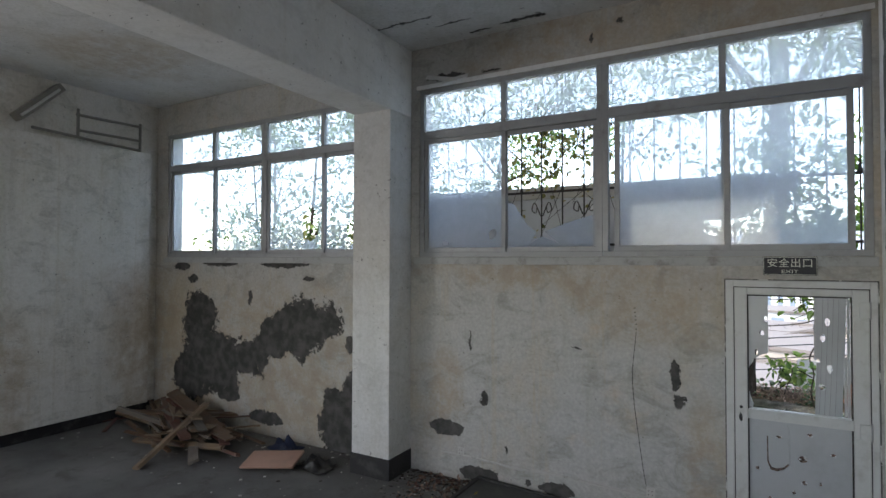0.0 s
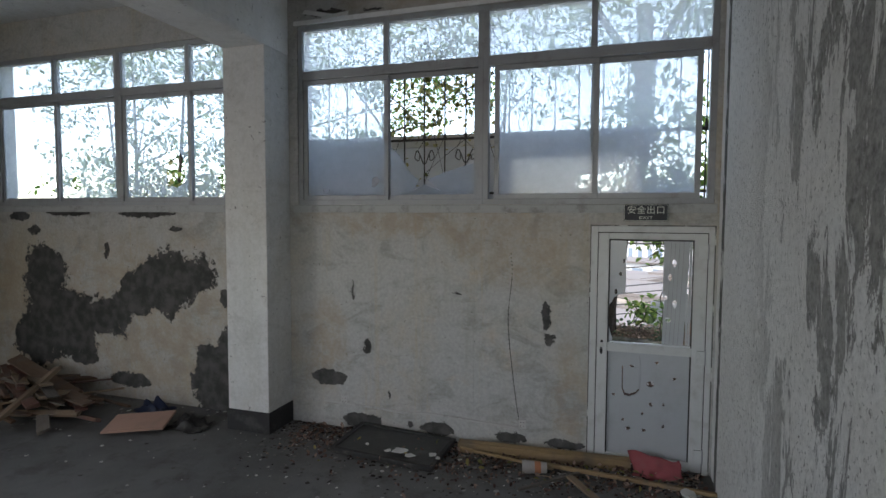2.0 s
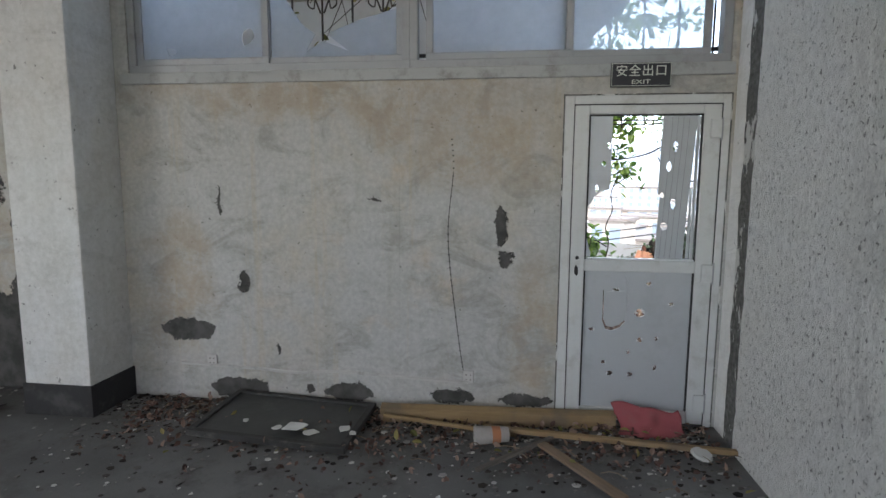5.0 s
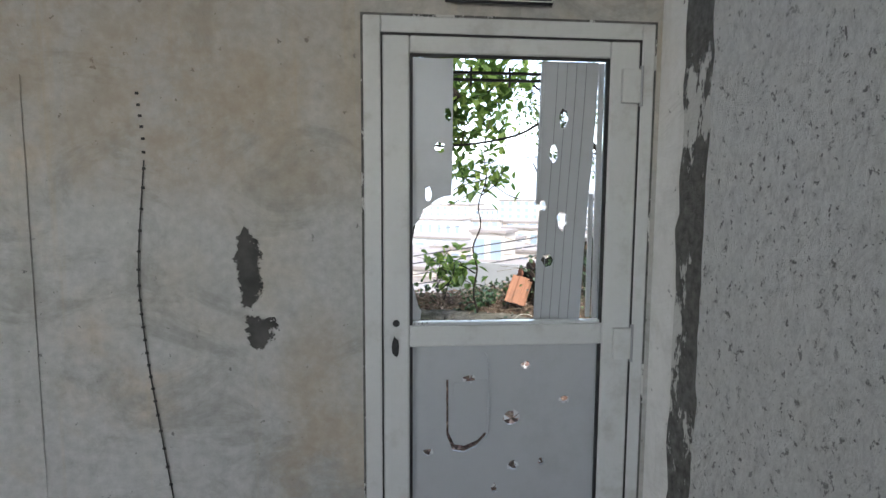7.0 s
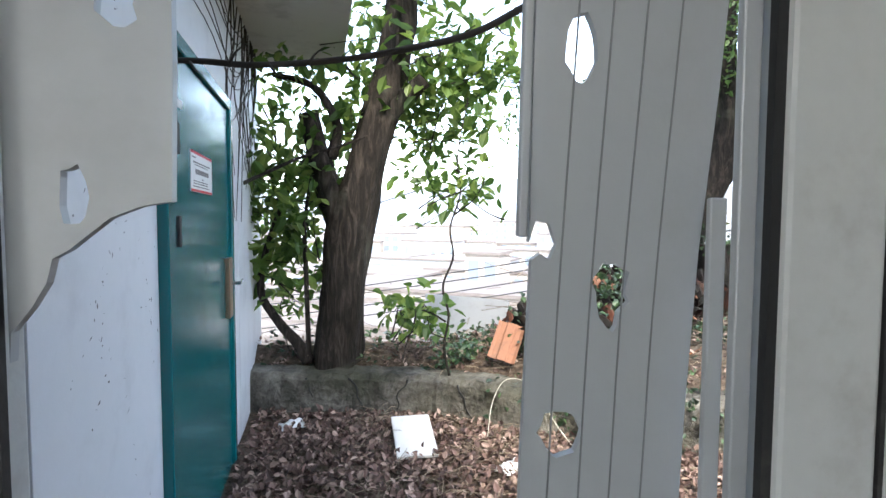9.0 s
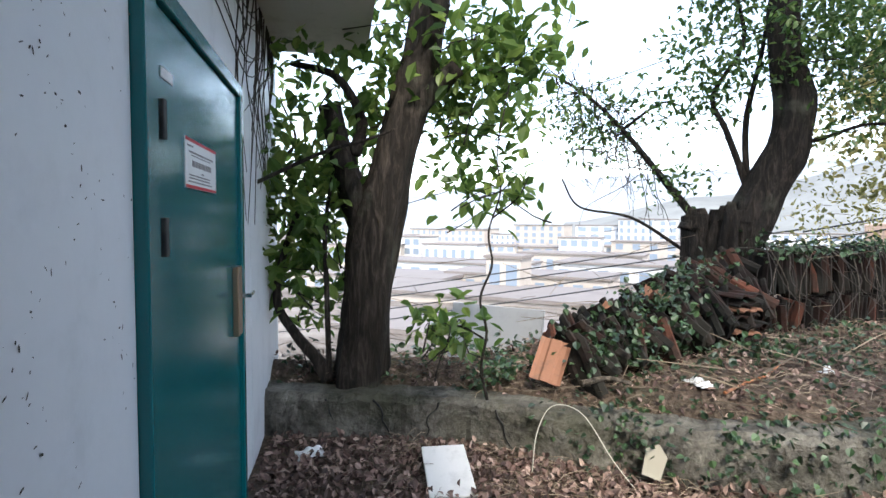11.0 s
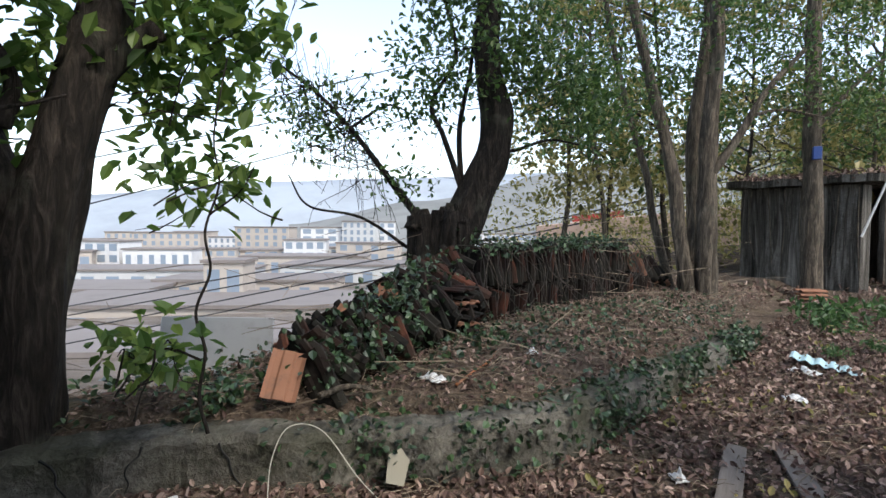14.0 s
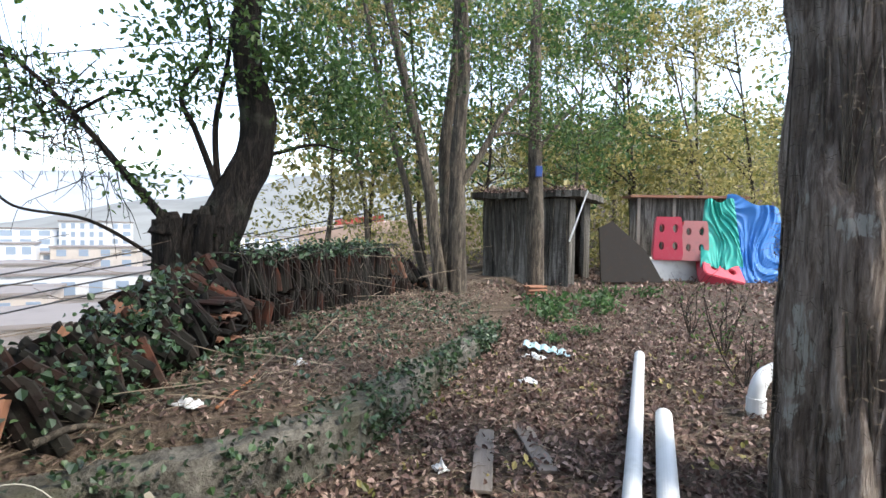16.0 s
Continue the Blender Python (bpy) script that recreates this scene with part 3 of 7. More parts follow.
# ---- windows ----
def window_unit(name, x0, x1, broken, glass_mat):
    w = thing(name, pose(0, 0, 0), "weathered aluminium sliding window with dusty panes", "window", kind="structure")
    f, ya, yb = 0.05, WALL + 0.012, WALL + 0.085
    mid, tz = (x0 + x1) / 2, 3.53
    for a in ((x0, SILL, x1, SILL + f), (x0, HEAD - f, x1, HEAD), (x0, SILL + f, x0 + f, HEAD - f), (x1 - f, SILL + f, x1, HEAD - f), (x0 + f, tz - 0.045, x1 - f, tz + 0.045), (mid - 0.025, tz + 0.045, mid + 0.025, HEAD - f)):
        part("window_frame", box(a[0], ya, a[1], a[2], yb, a[3], 0.004), alu_mat, w)
    for a, b in ((x0 + f, mid - 0.025), (mid + 0.025, x1 - f)):
        part("pane", box(a, WALL + 0.046, tz + 0.045, b, WALL + 0.050, HEAD - f), glass_mat, w)
    zb, zt, s = SILL + f, tz - 0.045, 0.045
    for i, (a, b, y) in enumerate(((x0 + f, mid + 0.02, WALL + 0.03), (mid - 0.02, x1 - f, WALL + 0.056))):
        if name == "window_2":
            a, b = (a + 0.05, b + 0.03) if i == 0 else (a, b - 0.05)
        sash = part("sash", box(a, y, zb, b, y + 0.024, zb + s, 0.003), alu_mat, w)
        for c in ((a, zt - s, b, zt), (a, zb + s, a + s, zt - s), (b - s, zb + s, b, zt - s)):
            part("sash_bar", box(c[0], y, c[1], c[2], y + 0.024, c[3], 0.003), alu_mat, sash)
        pa, pb, pz, pt = a + s, b - s, zb + s, zt - s
        outline, holes = broken(i, pa, pb, pz, pt)
        part("pane", plate(outline, holes, y + 0.010, y + 0.014), glass_mat, sash)
    return w


def whole(i, a, b, z, t):
    return [(a, z), (b, z), (b, t), (a, t)], []


def smashed(i, a, b, z, t):
    if i == 0:
        return whole(i, a, b, z, t)[0], [ragged(b - 0.10, z + 0.13, 0.055, 0.07, 9, 0.4, 4), ragged(a + 0.2, z + 0.05, 0.05, 0.03, 8, 0.4, 5)]
    w, h = b - a, t - z
    return [(a, z), (b, z), (b, z + 0.26 * h), (a + 0.70 * w, z + 0.20 * h), (a + 0.45 * w, z + 0.13 * h), (a + 0.62 * w, z + 0.03 * h), (a + 0.42 * w, z + 0.09 * h), (a + 0.28 * w, z + 0.03 * h), (a + 0.36 * w, z + 0.13 * h), (a + 0.26 * w, z + 0.18 * h), (a + 0.10 * w, z + 0.36 * h), (a, z + 0.42 * h)], []


def chipped(i, a, b, z, t):
    w, h = b - a, t - z
    if i == 0:
        return [(a, z), (a + 0.2 * w, z), (a + 0.30 * w, z + 0.10 * h), (a + 0.55 * w, z + 0.34 * h), (a + 0.8 * w, z + 0.26 * h), (b, z + 0.02 * h), (b, t), (a, t)], []
    return whole(i, a, b, z, t)[0], [ragged(a + 0.25 * w, z + 0.14 * h, 0.10, 0.11, 11, 0.4, 8)]


def chipped_more(i, a, b, z, t):
    w, h = b - a, t - z
    if i == 0:
        return whole(i, a, b, z, t)[0], [ragged(a + 0.78 * w, z + 0.26 * h, 0.16, 0.26, 13, 0.35, 9)]
    return whole(i, a, b, z, t)[0], [ragged(a + 0.45 * w, z + 0.18 * h, 0.10, 0.17, 11, 0.4, 10)]


window_unit("window_1", *W1, smashed, glass_mat)
window_unit("window_2", *W2, whole, glass_mat)
window_unit("window_3", *W3, chipped, thin_glass_mat)
window_unit("window_4", *W4, chipped_more, thin_glass_mat)
for n, (a, b) in (("sill_east", (W1[0], W2[1])), ("sill_west", (W3[0], W4[1]))):
    structure(link(n, box(a - 0.05, WALL - 0.018, SILL - 0.075, b + 0.02, WALL - 0.001, SILL - 0.004, 0.004), plain(n + " grey paint", (0.42, 0.43, 0.43), 0.8, wear=0.7)), "grey painted window sill board, flaking", "sill")


def grille(x0, x1):
    g = thing("window_grille", pose(x0, OUT - 0.06, SILL), "black iron window grille with spear tips and scrolls", "grille", "window grilles")
    w, h = x1 - x0, HEAD - SILL
    for z in (0.10, 0.62, 1.30):
        part("rail", box(0, -0.008, z, w, 0.008, z + 0.022), iron_mat, g)
    n = int(w / 0.21)
    for i in range(n + 1):
        x = 0.03 + (w - 0.06) * i / n
        part("bar", cyl((x, 0.0, 0.02), (x, 0.0, h - 0.12 if i % 2 else 1.42), 0.007, sides=6), iron_mat, g)
        part("spear_tip", cyl((x, 0, 0.64), (x, 0, 0.74), 0.018, 0.001, 4), iron_mat, g)
        if i % 2 == 0 and i < n:
            for sgn in (-1, 1):
                b = bmesh.new()
                tube(b, [(x + sgn * 0.012, 0, 0.40), (x + sgn * 0.07, 0, 0.53), (x + sgn * 0.10, 0, 0.46), (x + sgn * 0.06, 0, 0.43), (x + sgn * 0.05, 0, 0.48)], 0.006, 0.005, 5, 14)
                part("scroll", b, iron_mat, g)
    return g


grille(W1[0] + 0.02, W2[1] - 0.02)


# ---- the door ----
door = thing("door_1", pose(0, 0, 0), "battered grey-white aluminium door with smashed planks", "door", kind="structure")
YD0, YD1 = WALL - 0.012, WALL + 0.05
for n, a in (("jamb", (-0.148, 0, -0.092, 2.057)), ("jamb", (0.768, 0, 0.812, 2.057)), ("head", (-0.092, 2.005, 0.768, 2.057))):
    part("door_" + n, box(a[0], YD0, a[1], a[2], WALL + 0.11, a[3], 0.004), door_mat, door)
LEAF = ((-0.088, 0.012, 0.0, 2.0), (0.664, 0.012, 0.764, 2.0), (0.0, 1.945, 0.664, 2.0), (0.0, 0.982, 0.664, 1.056), (0.0, 0.012, 0.664, 0.092))
for n, a in zip(("stile", "stile", "top_rail", "lock_rail", "bottom_rail"), LEAF):
    part(n, box(a[0], YD0 + 0.004, a[1], a[2], YD1, a[3], 0.006), door_mat, door)
for a in ((0.0, 1.056, 0.010, 1.945), (0.654, 1.056, 0.664, 1.945), (0.010, 1.935, 0.654, 1.945), (0.0, 0.092, 0.010, 0.982), (0.654, 0.092, 0.664, 0.982)):
    part("gasket", box(a[0], YD0 + 0.010, a[1], a[2], YD0 + 0.02, a[3]), black_mat, door)
part("bead", box(0.010, YD0 + 0.002, 1.056, 0.654, YD0 + 0.03, 1.068, 0.003), plain("bright aluminium", (0.75, 0.77, 0.78), 0.3, 0.5), door)
YP = WALL + 0.012
groove_mat = plain("groove shade tone", (0.20, 0.21, 0.22), 0.5)
part("broken_plank", plate([(0.010, 1.935), (0.142, 1.935), (0.142, 1.60), (0.139, 1.492), (0.115, 1.488), (0.09, 1.478), (0.070, 1.462), (0.058, 1.452), (0.045, 1.445), (0.040, 1.425), (0.028, 1.405), (0.012, 1.385), (0.010, 1.36)],
     [ragged(0.126, 1.757, 0.013, 0.027, 11, 0.3, 1), ragged(0.099, 1.649, 0.020, 0.022, 11, 0.35, 2), ragged(0.062, 1.495, 0.014, 0.030, 11, 0.3, 3)], YP, YP + 0.010), panel_mat, door, "snapped grey aluminium plank")
PUNCHED = [ragged(0.519, 1.751, 0.018, 0.042, 14, 0.35, 4), ragged(0.491, 1.636, 0.017, 0.034, 14, 0.25, 5), ragged(0.532, 1.408, 0.024, 0.046, 18, 0.5, 6), ragged(0.485, 1.267, 0.026, 0.027, 14, 0.4, 7)]


def bent(bm):
    """Bow a plank outwards towards its lower end."""
    for v in bm.verts:
        u = min(1.0, max(0.0, (1.90 - v.co.z) / 0.6))
        v.co.y += 0.045 * u * u * (3 - 2 * u)
    return bm


part("broken_plank", bent(plate([(0.447, 1.935), (0.632, 1.935), (0.629, 1.75), (0.626, 1.60), (0.620, 1.45), (0.615, 1.30), (0.606, 1.066), (0.602, 0.975), (0.520, 0.970), (0.440, 0.98), (0.442, 1.088), (0.446, 1.25), (0.452, 1.440), (0.460, 1.446), (0.470, 1.440), (0.476, 1.455), (0.468, 1.475), (0.455, 1.478), (0.449, 1.457), (0.447, 1.60), (0.447, 1.75)],
     PUNCHED, YP + 0.002, YP + 0.012)), panel_mat, door, "bent grey aluminium plank with punched holes")
# grooves are thin raised tubes, with their inner shade put into the colour
for x in (0.478, 0.510, 0.542, 0.575):
    g = bmesh.new()
    tube(g, [(x - 0.016, YP + 0.0012, 1.0), (x, YP + 0.0012, 1.35), (x + 0.014, YP + 0.0012, 1.93)], 0.0011, 0.0011, 4, 16)
    part("plank_groove", bent(g), groove_mat, door)
part("edge_strip", bent(box(0.437, YP - 0.004, 1.462, 0.446, YP + 0.010, 1.934, 0.002)), panel_mat, door, "split tongue along the plank edge")
part("plank_strip", box(0.616, YP + 0.016, 1.07, 0.633, YP + 0.024, 1.50, 0.002), panel_mat, door, "narrow split strip behind the bent plank")
part("plank_strip", box(0.6335, YP + 0.001, 1.07, 0.652, YP + 0.012, 1.933, 0.002), panel_mat, door, "narrow plank strip at the door edge")
part("broken_plank", plate([(0.011, 1.071), (0.036, 1.071), (0.040, 1.10), (0.030, 1.118), (0.014, 1.18), (0.011, 1.20)], [], YP, YP + 0.008), panel_mat, door, "small plank stub")
LOWER = ((0.206, 0.862, 0.024, 0.014), (0.357, 0.721, 0.028, 0.026), (0.364, 0.542, 0.020, 0.018), (0.467, 0.555, 0.011, 0.013), (0.064, 0.603, 0.018, 0.013), (0.186, 0.318, 0.022, 0.018), (0.313, 0.314, 0.020, 0.016), (0.464, 0.366, 0.013, 0.020), (0.147, 0.389, 0.014, 0.013), (0.404, 0.907, 0.016, 0.014), (0.542, 0.780, 0.018, 0.012), (0.298, 0.461, 0.010, 0.018))
flap_hole = [(0.128, 0.66), (0.15, 0.605), (0.19, 0.598), (0.235, 0.618), (0.272, 0.66), (0.262, 0.668), (0.235, 0.640), (0.19, 0.622), (0.155, 0.628), (0.136, 0.67), (0.134, 0.86), (0.126, 0.86)]
# torn lips, coloured bright to give the light glints at the holes
torn_mat = plain("torn aluminium with glint in colour", (0.72, 0.73, 0.74), 0.35, 0.3, wear=0.3)
rt = random.Random(77)
for x, z, a, b in LOWER:
    for i in range(4):
        q = rt.uniform(0, 6.28)
        dx, dz, ln = math.cos(q), math.sin(q), rt.uniform(0.5, 1.0)
        petal = plate([(x + a * dx - 0.35 * b * dz, z + b * dz + 0.35 * a * dx), (x + a * dx + 0.35 * b * dz, z + b * dz - 0.35 * a * dx), (x + a * dx * (1 - 0.75 * ln), z + b * dz * (1 - 0.75 * ln))], [], 0, 0.0015)
        for v in petal.verts:
            v.co.y += YP - 0.003 - (0.010 if (v.co.x - x) ** 2 + (v.co.z - z) ** 2 < (0.6 * min(a, b)) ** 2 else 0.0)
        part("torn_petal", petal, torn_mat, door)
part("lower_panel", plate([(0.010, 0.092), (0.654, 0.092), (0.654, 0.982), (0.010, 0.982)], [ragged(x, z, 1.25 * a, 1.25 * b, 9, 0.4, 20 + i) for i, (x, z, a, b) in enumerate(LOWER)] + [flap_hole], YP, YP + 0.010), panel_mat, door, "dented grey lower panel with small holes")
b = bmesh.new()
tube(b, [(0.272, WALL + 0.008, 0.66), (0.276, WALL + 0.006, 0.80), (0.268, WALL + 0.006, 0.93), (0.255, WALL + 0.008, 0.955)], 0.004, 0.003, 5, 10)
part("dent_crease", b, panel_mat, door)
# black strips painted as the shade in the gaps round the leaf
for a in ((-0.0925, 0.0, -0.0875, 2.0), (0.7635, 0.0, 0.7685, 2.0), (-0.0925, 1.9995, 0.7685, 2.0055)):
    part("gap_seal", box(a[0], YD0 + 0.0025, a[1], a[2], YD0 + 0.03, a[3]), black_mat, door)
for a in ((-0.156, 0.0, -0.1482, 2.066), (0.8125, 0.0, 0.822, 2.066), (-0.1482, 2.0575, 0.8125, 2.066)):
    part("gap_seal", box(a[0], WALL - 0.0035, a[1], a[2], WALL + 0.02, a[3]), cement_mat, door)
for z in (1.90, 1.925):
    part("outer_bar", box(0.0, OUT - 0.07, z, 0.66, OUT - 0.055, z + 0.008), iron_mat, door)
for x in (0.22, 0.36, 0.50):
    part("outer_bar", box(x, OUT - 0.068, 1.88, x + 0.007, OUT - 0.058, 1.95), iron_mat, door)
b = plate([(0.142, 0.655), (0.16, 0.628), (0.19, 0.624), (0.232, 0.642), (0.262, 0.672), (0.266, 0.86), (0.15, 0.85)], [], 0, 0.004)
bmesh.ops.transform(b, verts=b.verts[:], matrix=Matrix.Translation((0, YP - 0.006, 0)))
for v in b.verts:
    v.co.y += 0.03 * (0.86 - v.co.z) if v.co.z < 0.8 else 0.0
part("torn_flap", b, panel_mat, door, "bent metal flap torn in the panel")
for z in (1.80, 0.93, 0.10):
    h = part("hinge", box(0.700, YD0 - 0.012, z, 0.762, YD0 + 0.003, z + 0.11, 0.003), door_mat, door)
    part("hinge_pin", cyl((0.766, YD0 - 0.006, z - 0.01), (0.766, YD0 - 0.006, z + 0.12), 0.007, sides=8), alu_mat, h)
part("lock_hole", cyl((-0.045, YD0 + 0.002, 1.065), (-0.045, YD0 + 0.006, 1.065), 0.012, sides=10), black_mat, door, "empty black lock hole")
part("lock_hole", plate(ragged(-0.048, 0.985, 0.016, 0.042, 10, 0.4, 33), [], YD0 + 0.0015, YD0 + 0.006), black_mat, door, "torn black handle hole")


# ---- ground ----
KERB = [(-0.95, 8.56), (-0.55, 8.44), (0.0, 8.38), (0.5, 8.30), (0.95, 8.08), (1.45, 7.80), (1.95, 7.54), (2.45, 7.40), (3.1, 7.49), (3.9, 7.64), (4.7, 7.80), (5.5, 7.98), (6.4, 8.3)]


def kerb_top(x):
    return 0.325 + 0.055 * smooth(x, 1.2, 2.4)


def kerb_y(x):
    if x <= KERB[0][0]:
        return KERB[0][1]
    for (a, ya), (b, yb) in zip(KERB, KERB[1:]):
        if x <= b:
            return ya + (yb - ya) * (x - a) / (b - a)
    return KERB[-1][1] + (x - 6.4) * 0.35


def smooth(v, lo, hi):
    u = min(1.0, max(0.0, (v - lo) / (hi - lo)))
    return u * u * (3 - 2 * u)


def ground_height(x, y):
    yard = 0.05 + 0.24 * smooth(x, 1.5, 8) + 0.15 * smooth(x, 8, 16)
    d = y - kerb_y(x)
    bank = max(kerb_top(x) - 0.015, yard + 0.02) + 0.11 * smooth(d, 0.2, 0.5) + 0.06 * smooth(d, 0.5, 2.0)
    z = yard + (bank - yard) * smooth(d, 0.10, 0.24)
    edge = 9.05 + 0.62 * max(0.0, min(x, 9) - 0.8) + 3.0 * smooth(x, 9, 16)
    fall = max(0.0, y - edge)
    flat = 1 - smooth(x / max(y, 1.0), 1.1, 2.2)
    z -= flat * (11.0 * (1 - math.exp(-fall / 16.0)) + 8.0 * smooth(fall, 60, 220)) + (1 - flat) * 0.3 * min(fall, 4)
    far = max(0.0, x - 20)
    z += (1 - flat) * (0.22 * min(far, 40) + 0.12 * max(0.0, far - 40) * (1 - smooth(far, 200, 500) * 0.6) if far < 700 else 20)
    near = max(abs(x - 3), abs(y - 7))
    if near < 14:
        z += 0.035 * noise.noise(Vector((x * 1.3, y * 1.3, 0.4)))
    if y < 5.2 and -8.5 < x < 1.3:
        z = -0.05
    return z


def axis(lo, hi, near0, near1, step):
    out = list(np.arange(near0, near1, step))
    g, v = step, near1
    while v < hi:
        out.append(v)
        g *= 1.18
        v += g
    g, v = step, near0 - step
    left = []
    while v > lo:
        left.append(v)
        g *= 1.18
        v -= g
    return left[::-1] + out + [hi]


gx, gy = axis(-1500, 1500, -2.0, 9.0, 0.1), axis(-1500, 1500, 4.6, 11.5, 0.1)
gv = [(x, y, ground_height(x, y)) for y in gy for x in gx]
nx = len(gx)
gf = [(j * nx + i, j * nx + i + 1, (j + 1) * nx + i + 1, (j + 1) * nx + i) for j in range(len(gy) - 1) for i in range(nx - 1)]
gm = bpy.data.meshes.new("ground")
gm.from_pydata(gv, [], gf)
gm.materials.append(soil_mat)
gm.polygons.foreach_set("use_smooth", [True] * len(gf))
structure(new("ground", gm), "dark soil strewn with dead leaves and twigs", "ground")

bm = bmesh.new()
line = curve_points([(x, y, 0) for x, y in KERB[:-1]], 140)
rows = []
for i, p in enumerate(line):
    d = (line[min(i + 1, 139)] - line[max(i - 1, 0)]).normalized()
    n = Vector((-d.y, d.x, 0))
    w = 0.012 * noise.noise(Vector((i * 0.5, 0, 0)))
    zt = kerb_top(p.x) + w
    ww = [0.03 * noise.noise(Vector((i * 0.45, q * 1.7, 3.3))) for q in range(6)]
    rows.append([bm.verts.new((*(p + n * (o + ww[q])).xy, z + 0.6 * ww[5 - q])) for q, (o, z) in enumerate(((-0.02, -0.2), (w, 0.18), (w, zt - 0.04), (0.04 + w, zt), (0.24, zt + 0.004), (0.27, -0.2)))])
for a, b in zip(rows, rows[1:]):
    for j in range(5):
        bm.faces.new((a[j], a[j + 1], b[j + 1], b[j]))
bm.faces.new(rows[0])
bm.faces.new(rows[-1][::-1])
bmesh.ops.recalc_face_normals(bm, faces=bm.faces[:])
structure(link("kerb", bm, kerb_mat), "low cracked mossy concrete retaining kerb", "kerb")

crack_mat = plain("black crack", (0.008, 0.008, 0.007), 0.95)
for cx, lean, seed in ((0.02, 0.10, 1), (0.42, -0.07, 2), (-0.30, 0.06, 3), (0.80, 0.09, 4)):
    rc = random.Random(seed)
    b = bmesh.new()
    pts = []
    for q in range(6):
        x = cx + lean * q / 5 + rc.uniform(-0.02, 0.02)
        pts.append((x, kerb_y(x) - 0.006, 0.30 - 0.23 * q / 5))
    tube(b, pts, 0.007, 0.003, 4, 16)
    structure(link("trim_crack", b, crack_mat), "dark crack down the concrete kerb face", "crack")

# ---- the shed with the teal door ----
SHED = Matrix.Translation((-0.64, 7.706, 0)) @ Matrix.Rotation(math.atan2(0.19, 1.47), 4, "Z")
shed = thing("shed", SHED, "white panel-walled shed with a concrete slab roof", "shed")
G0 = -0.1
FOOT = [(-0.004, -2.30), (-0.004, 1.62), (-3.2, 1.62), (-3.2, -1.88)]


def prism(points, z0, z1):
    bm = bmesh.new()
    lo, hi = [bm.verts.new((x, y, z0)) for x, y in points], [bm.verts.new((x, y, z1)) for x, y in points]
    n = len(points)
    for i in range(n):
        bm.faces.new((lo[i], lo[(i + 1) % n], hi[(i + 1) % n], hi[i]))
    bm.faces.new(lo[::-1])
    bm.faces.new(hi)
    bmesh.ops.recalc_face_normals(bm, faces=bm.faces[:])
    return bm


part("wall", prism(FOOT, G0, 2.85), shed_mat, shed)
for a, b in ((-2.29, -1.47), (-0.079, 0.30), (0.306, 1.62)):
    part("wall_panel", box(-0.003, a, G0, 0.012, b - 0.006, 2.85, 0.002), shed_mat, shed)
part("wall_panel", box(-0.003, -1.47, 2.14, 0.012, -0.085, 2.85, 0.002), shed_mat, shed)
part("roof", prism([(0.74, -2.40), (0.74, 1.66), (-3.4, 1.66), (-3.4, -1.94)], 2.85, 2.97), slab_mat, shed, "overhanging pale concrete slab roof")
sd = part("door", box(0.0, -1.365, 0.06, 0.028, -0.145, 2.075, 0.006), teal_mat, shed, "closed teal metal door")
for a in ((-1.47, 0.02, -1.37, 2.14), (-0.140, 0.02, -0.085, 2.14), (-1.37, 2.08, -0.140, 2.14)):
    part("door_frame", box(-0.002, a[0], a[1], 0.045, a[2], a[3], 0.006), teal_mat, sd)
for z in (1.755, 1.43, 0.25):
    part("hinge", box(0.028, -1.352, z - 0.055, 0.052, -1.322, z + 0.055, 0.004), black_mat, sd, "black hinge")
lockplate = part("lock_plate", box(0.028, -0.325, 0.935, 0.055, -0.225, 1.262, 0.004), plain("brushed bronze", (0.30, 0.21, 0.14), 0.35, 0.7), sd, "bronze lock plate")
b = cyl((0.04, -0.25, 1.12), (0.10, -0.25, 1.12), 0.011)
cyl((0.095, -0.255, 1.12), (0.095, -0.16, 1.125), 0.009, bm=b)
part("lever", b, plain("chrome", (0.7, 0.7, 0.7), 0.2, 1.0), lockplate)
notice = part("notice", box(0.028, -1.072, 1.585, 0.031, -0.645, 1.752), plain("white notice paper", (0.75, 0.75, 0.74), 0.6, wear=0.1), sd, "white notice with red borders")
red_mat, ink_mat = plain("red print", (0.55, 0.05, 0.07), 0.6, wear=0.1), plain("grey print", (0.22, 0.2, 0.2), 0.6, wear=0.1)
for z in (1.586, 1.741):
    part("border", box(0.031, -1.070, z, 0.0325, -0.647, z + 0.010), red_mat, notice)
for z, a, b, h in ((1.724, -1.05, -0.98, 0.005), (1.704, -1.03, -0.70, 0.006), (1.695, -1.0, -0.74, 0.003), (1.640, -0.87, -0.84, 0.004), (1.628, -1.03, -0.75, 0.004), (1.618, -1.03, -0.75, 0.004), (1.606, -1.04, -0.72, 0.004)):
    part("text_line", box(0.031, a, z, 0.0325, b, z + h), ink_mat, notice)
for k in range(6):  # a row of large characters too blurred to read
    part("text_block", box(0.031, -0.99 + 0.045 * k, 1.660, 0.0325, -0.955 + 0.045 * k, 1.680), ink_mat, notice)
part("label_plate", box(0.028, -1.30, 1.880, 0.031, -1.19, 1.910), plain("label white", (0.7, 0.7, 0.7), 0.5), sd, "small white label")

# ---- trees ----
rng = np.random.default_rng(7)


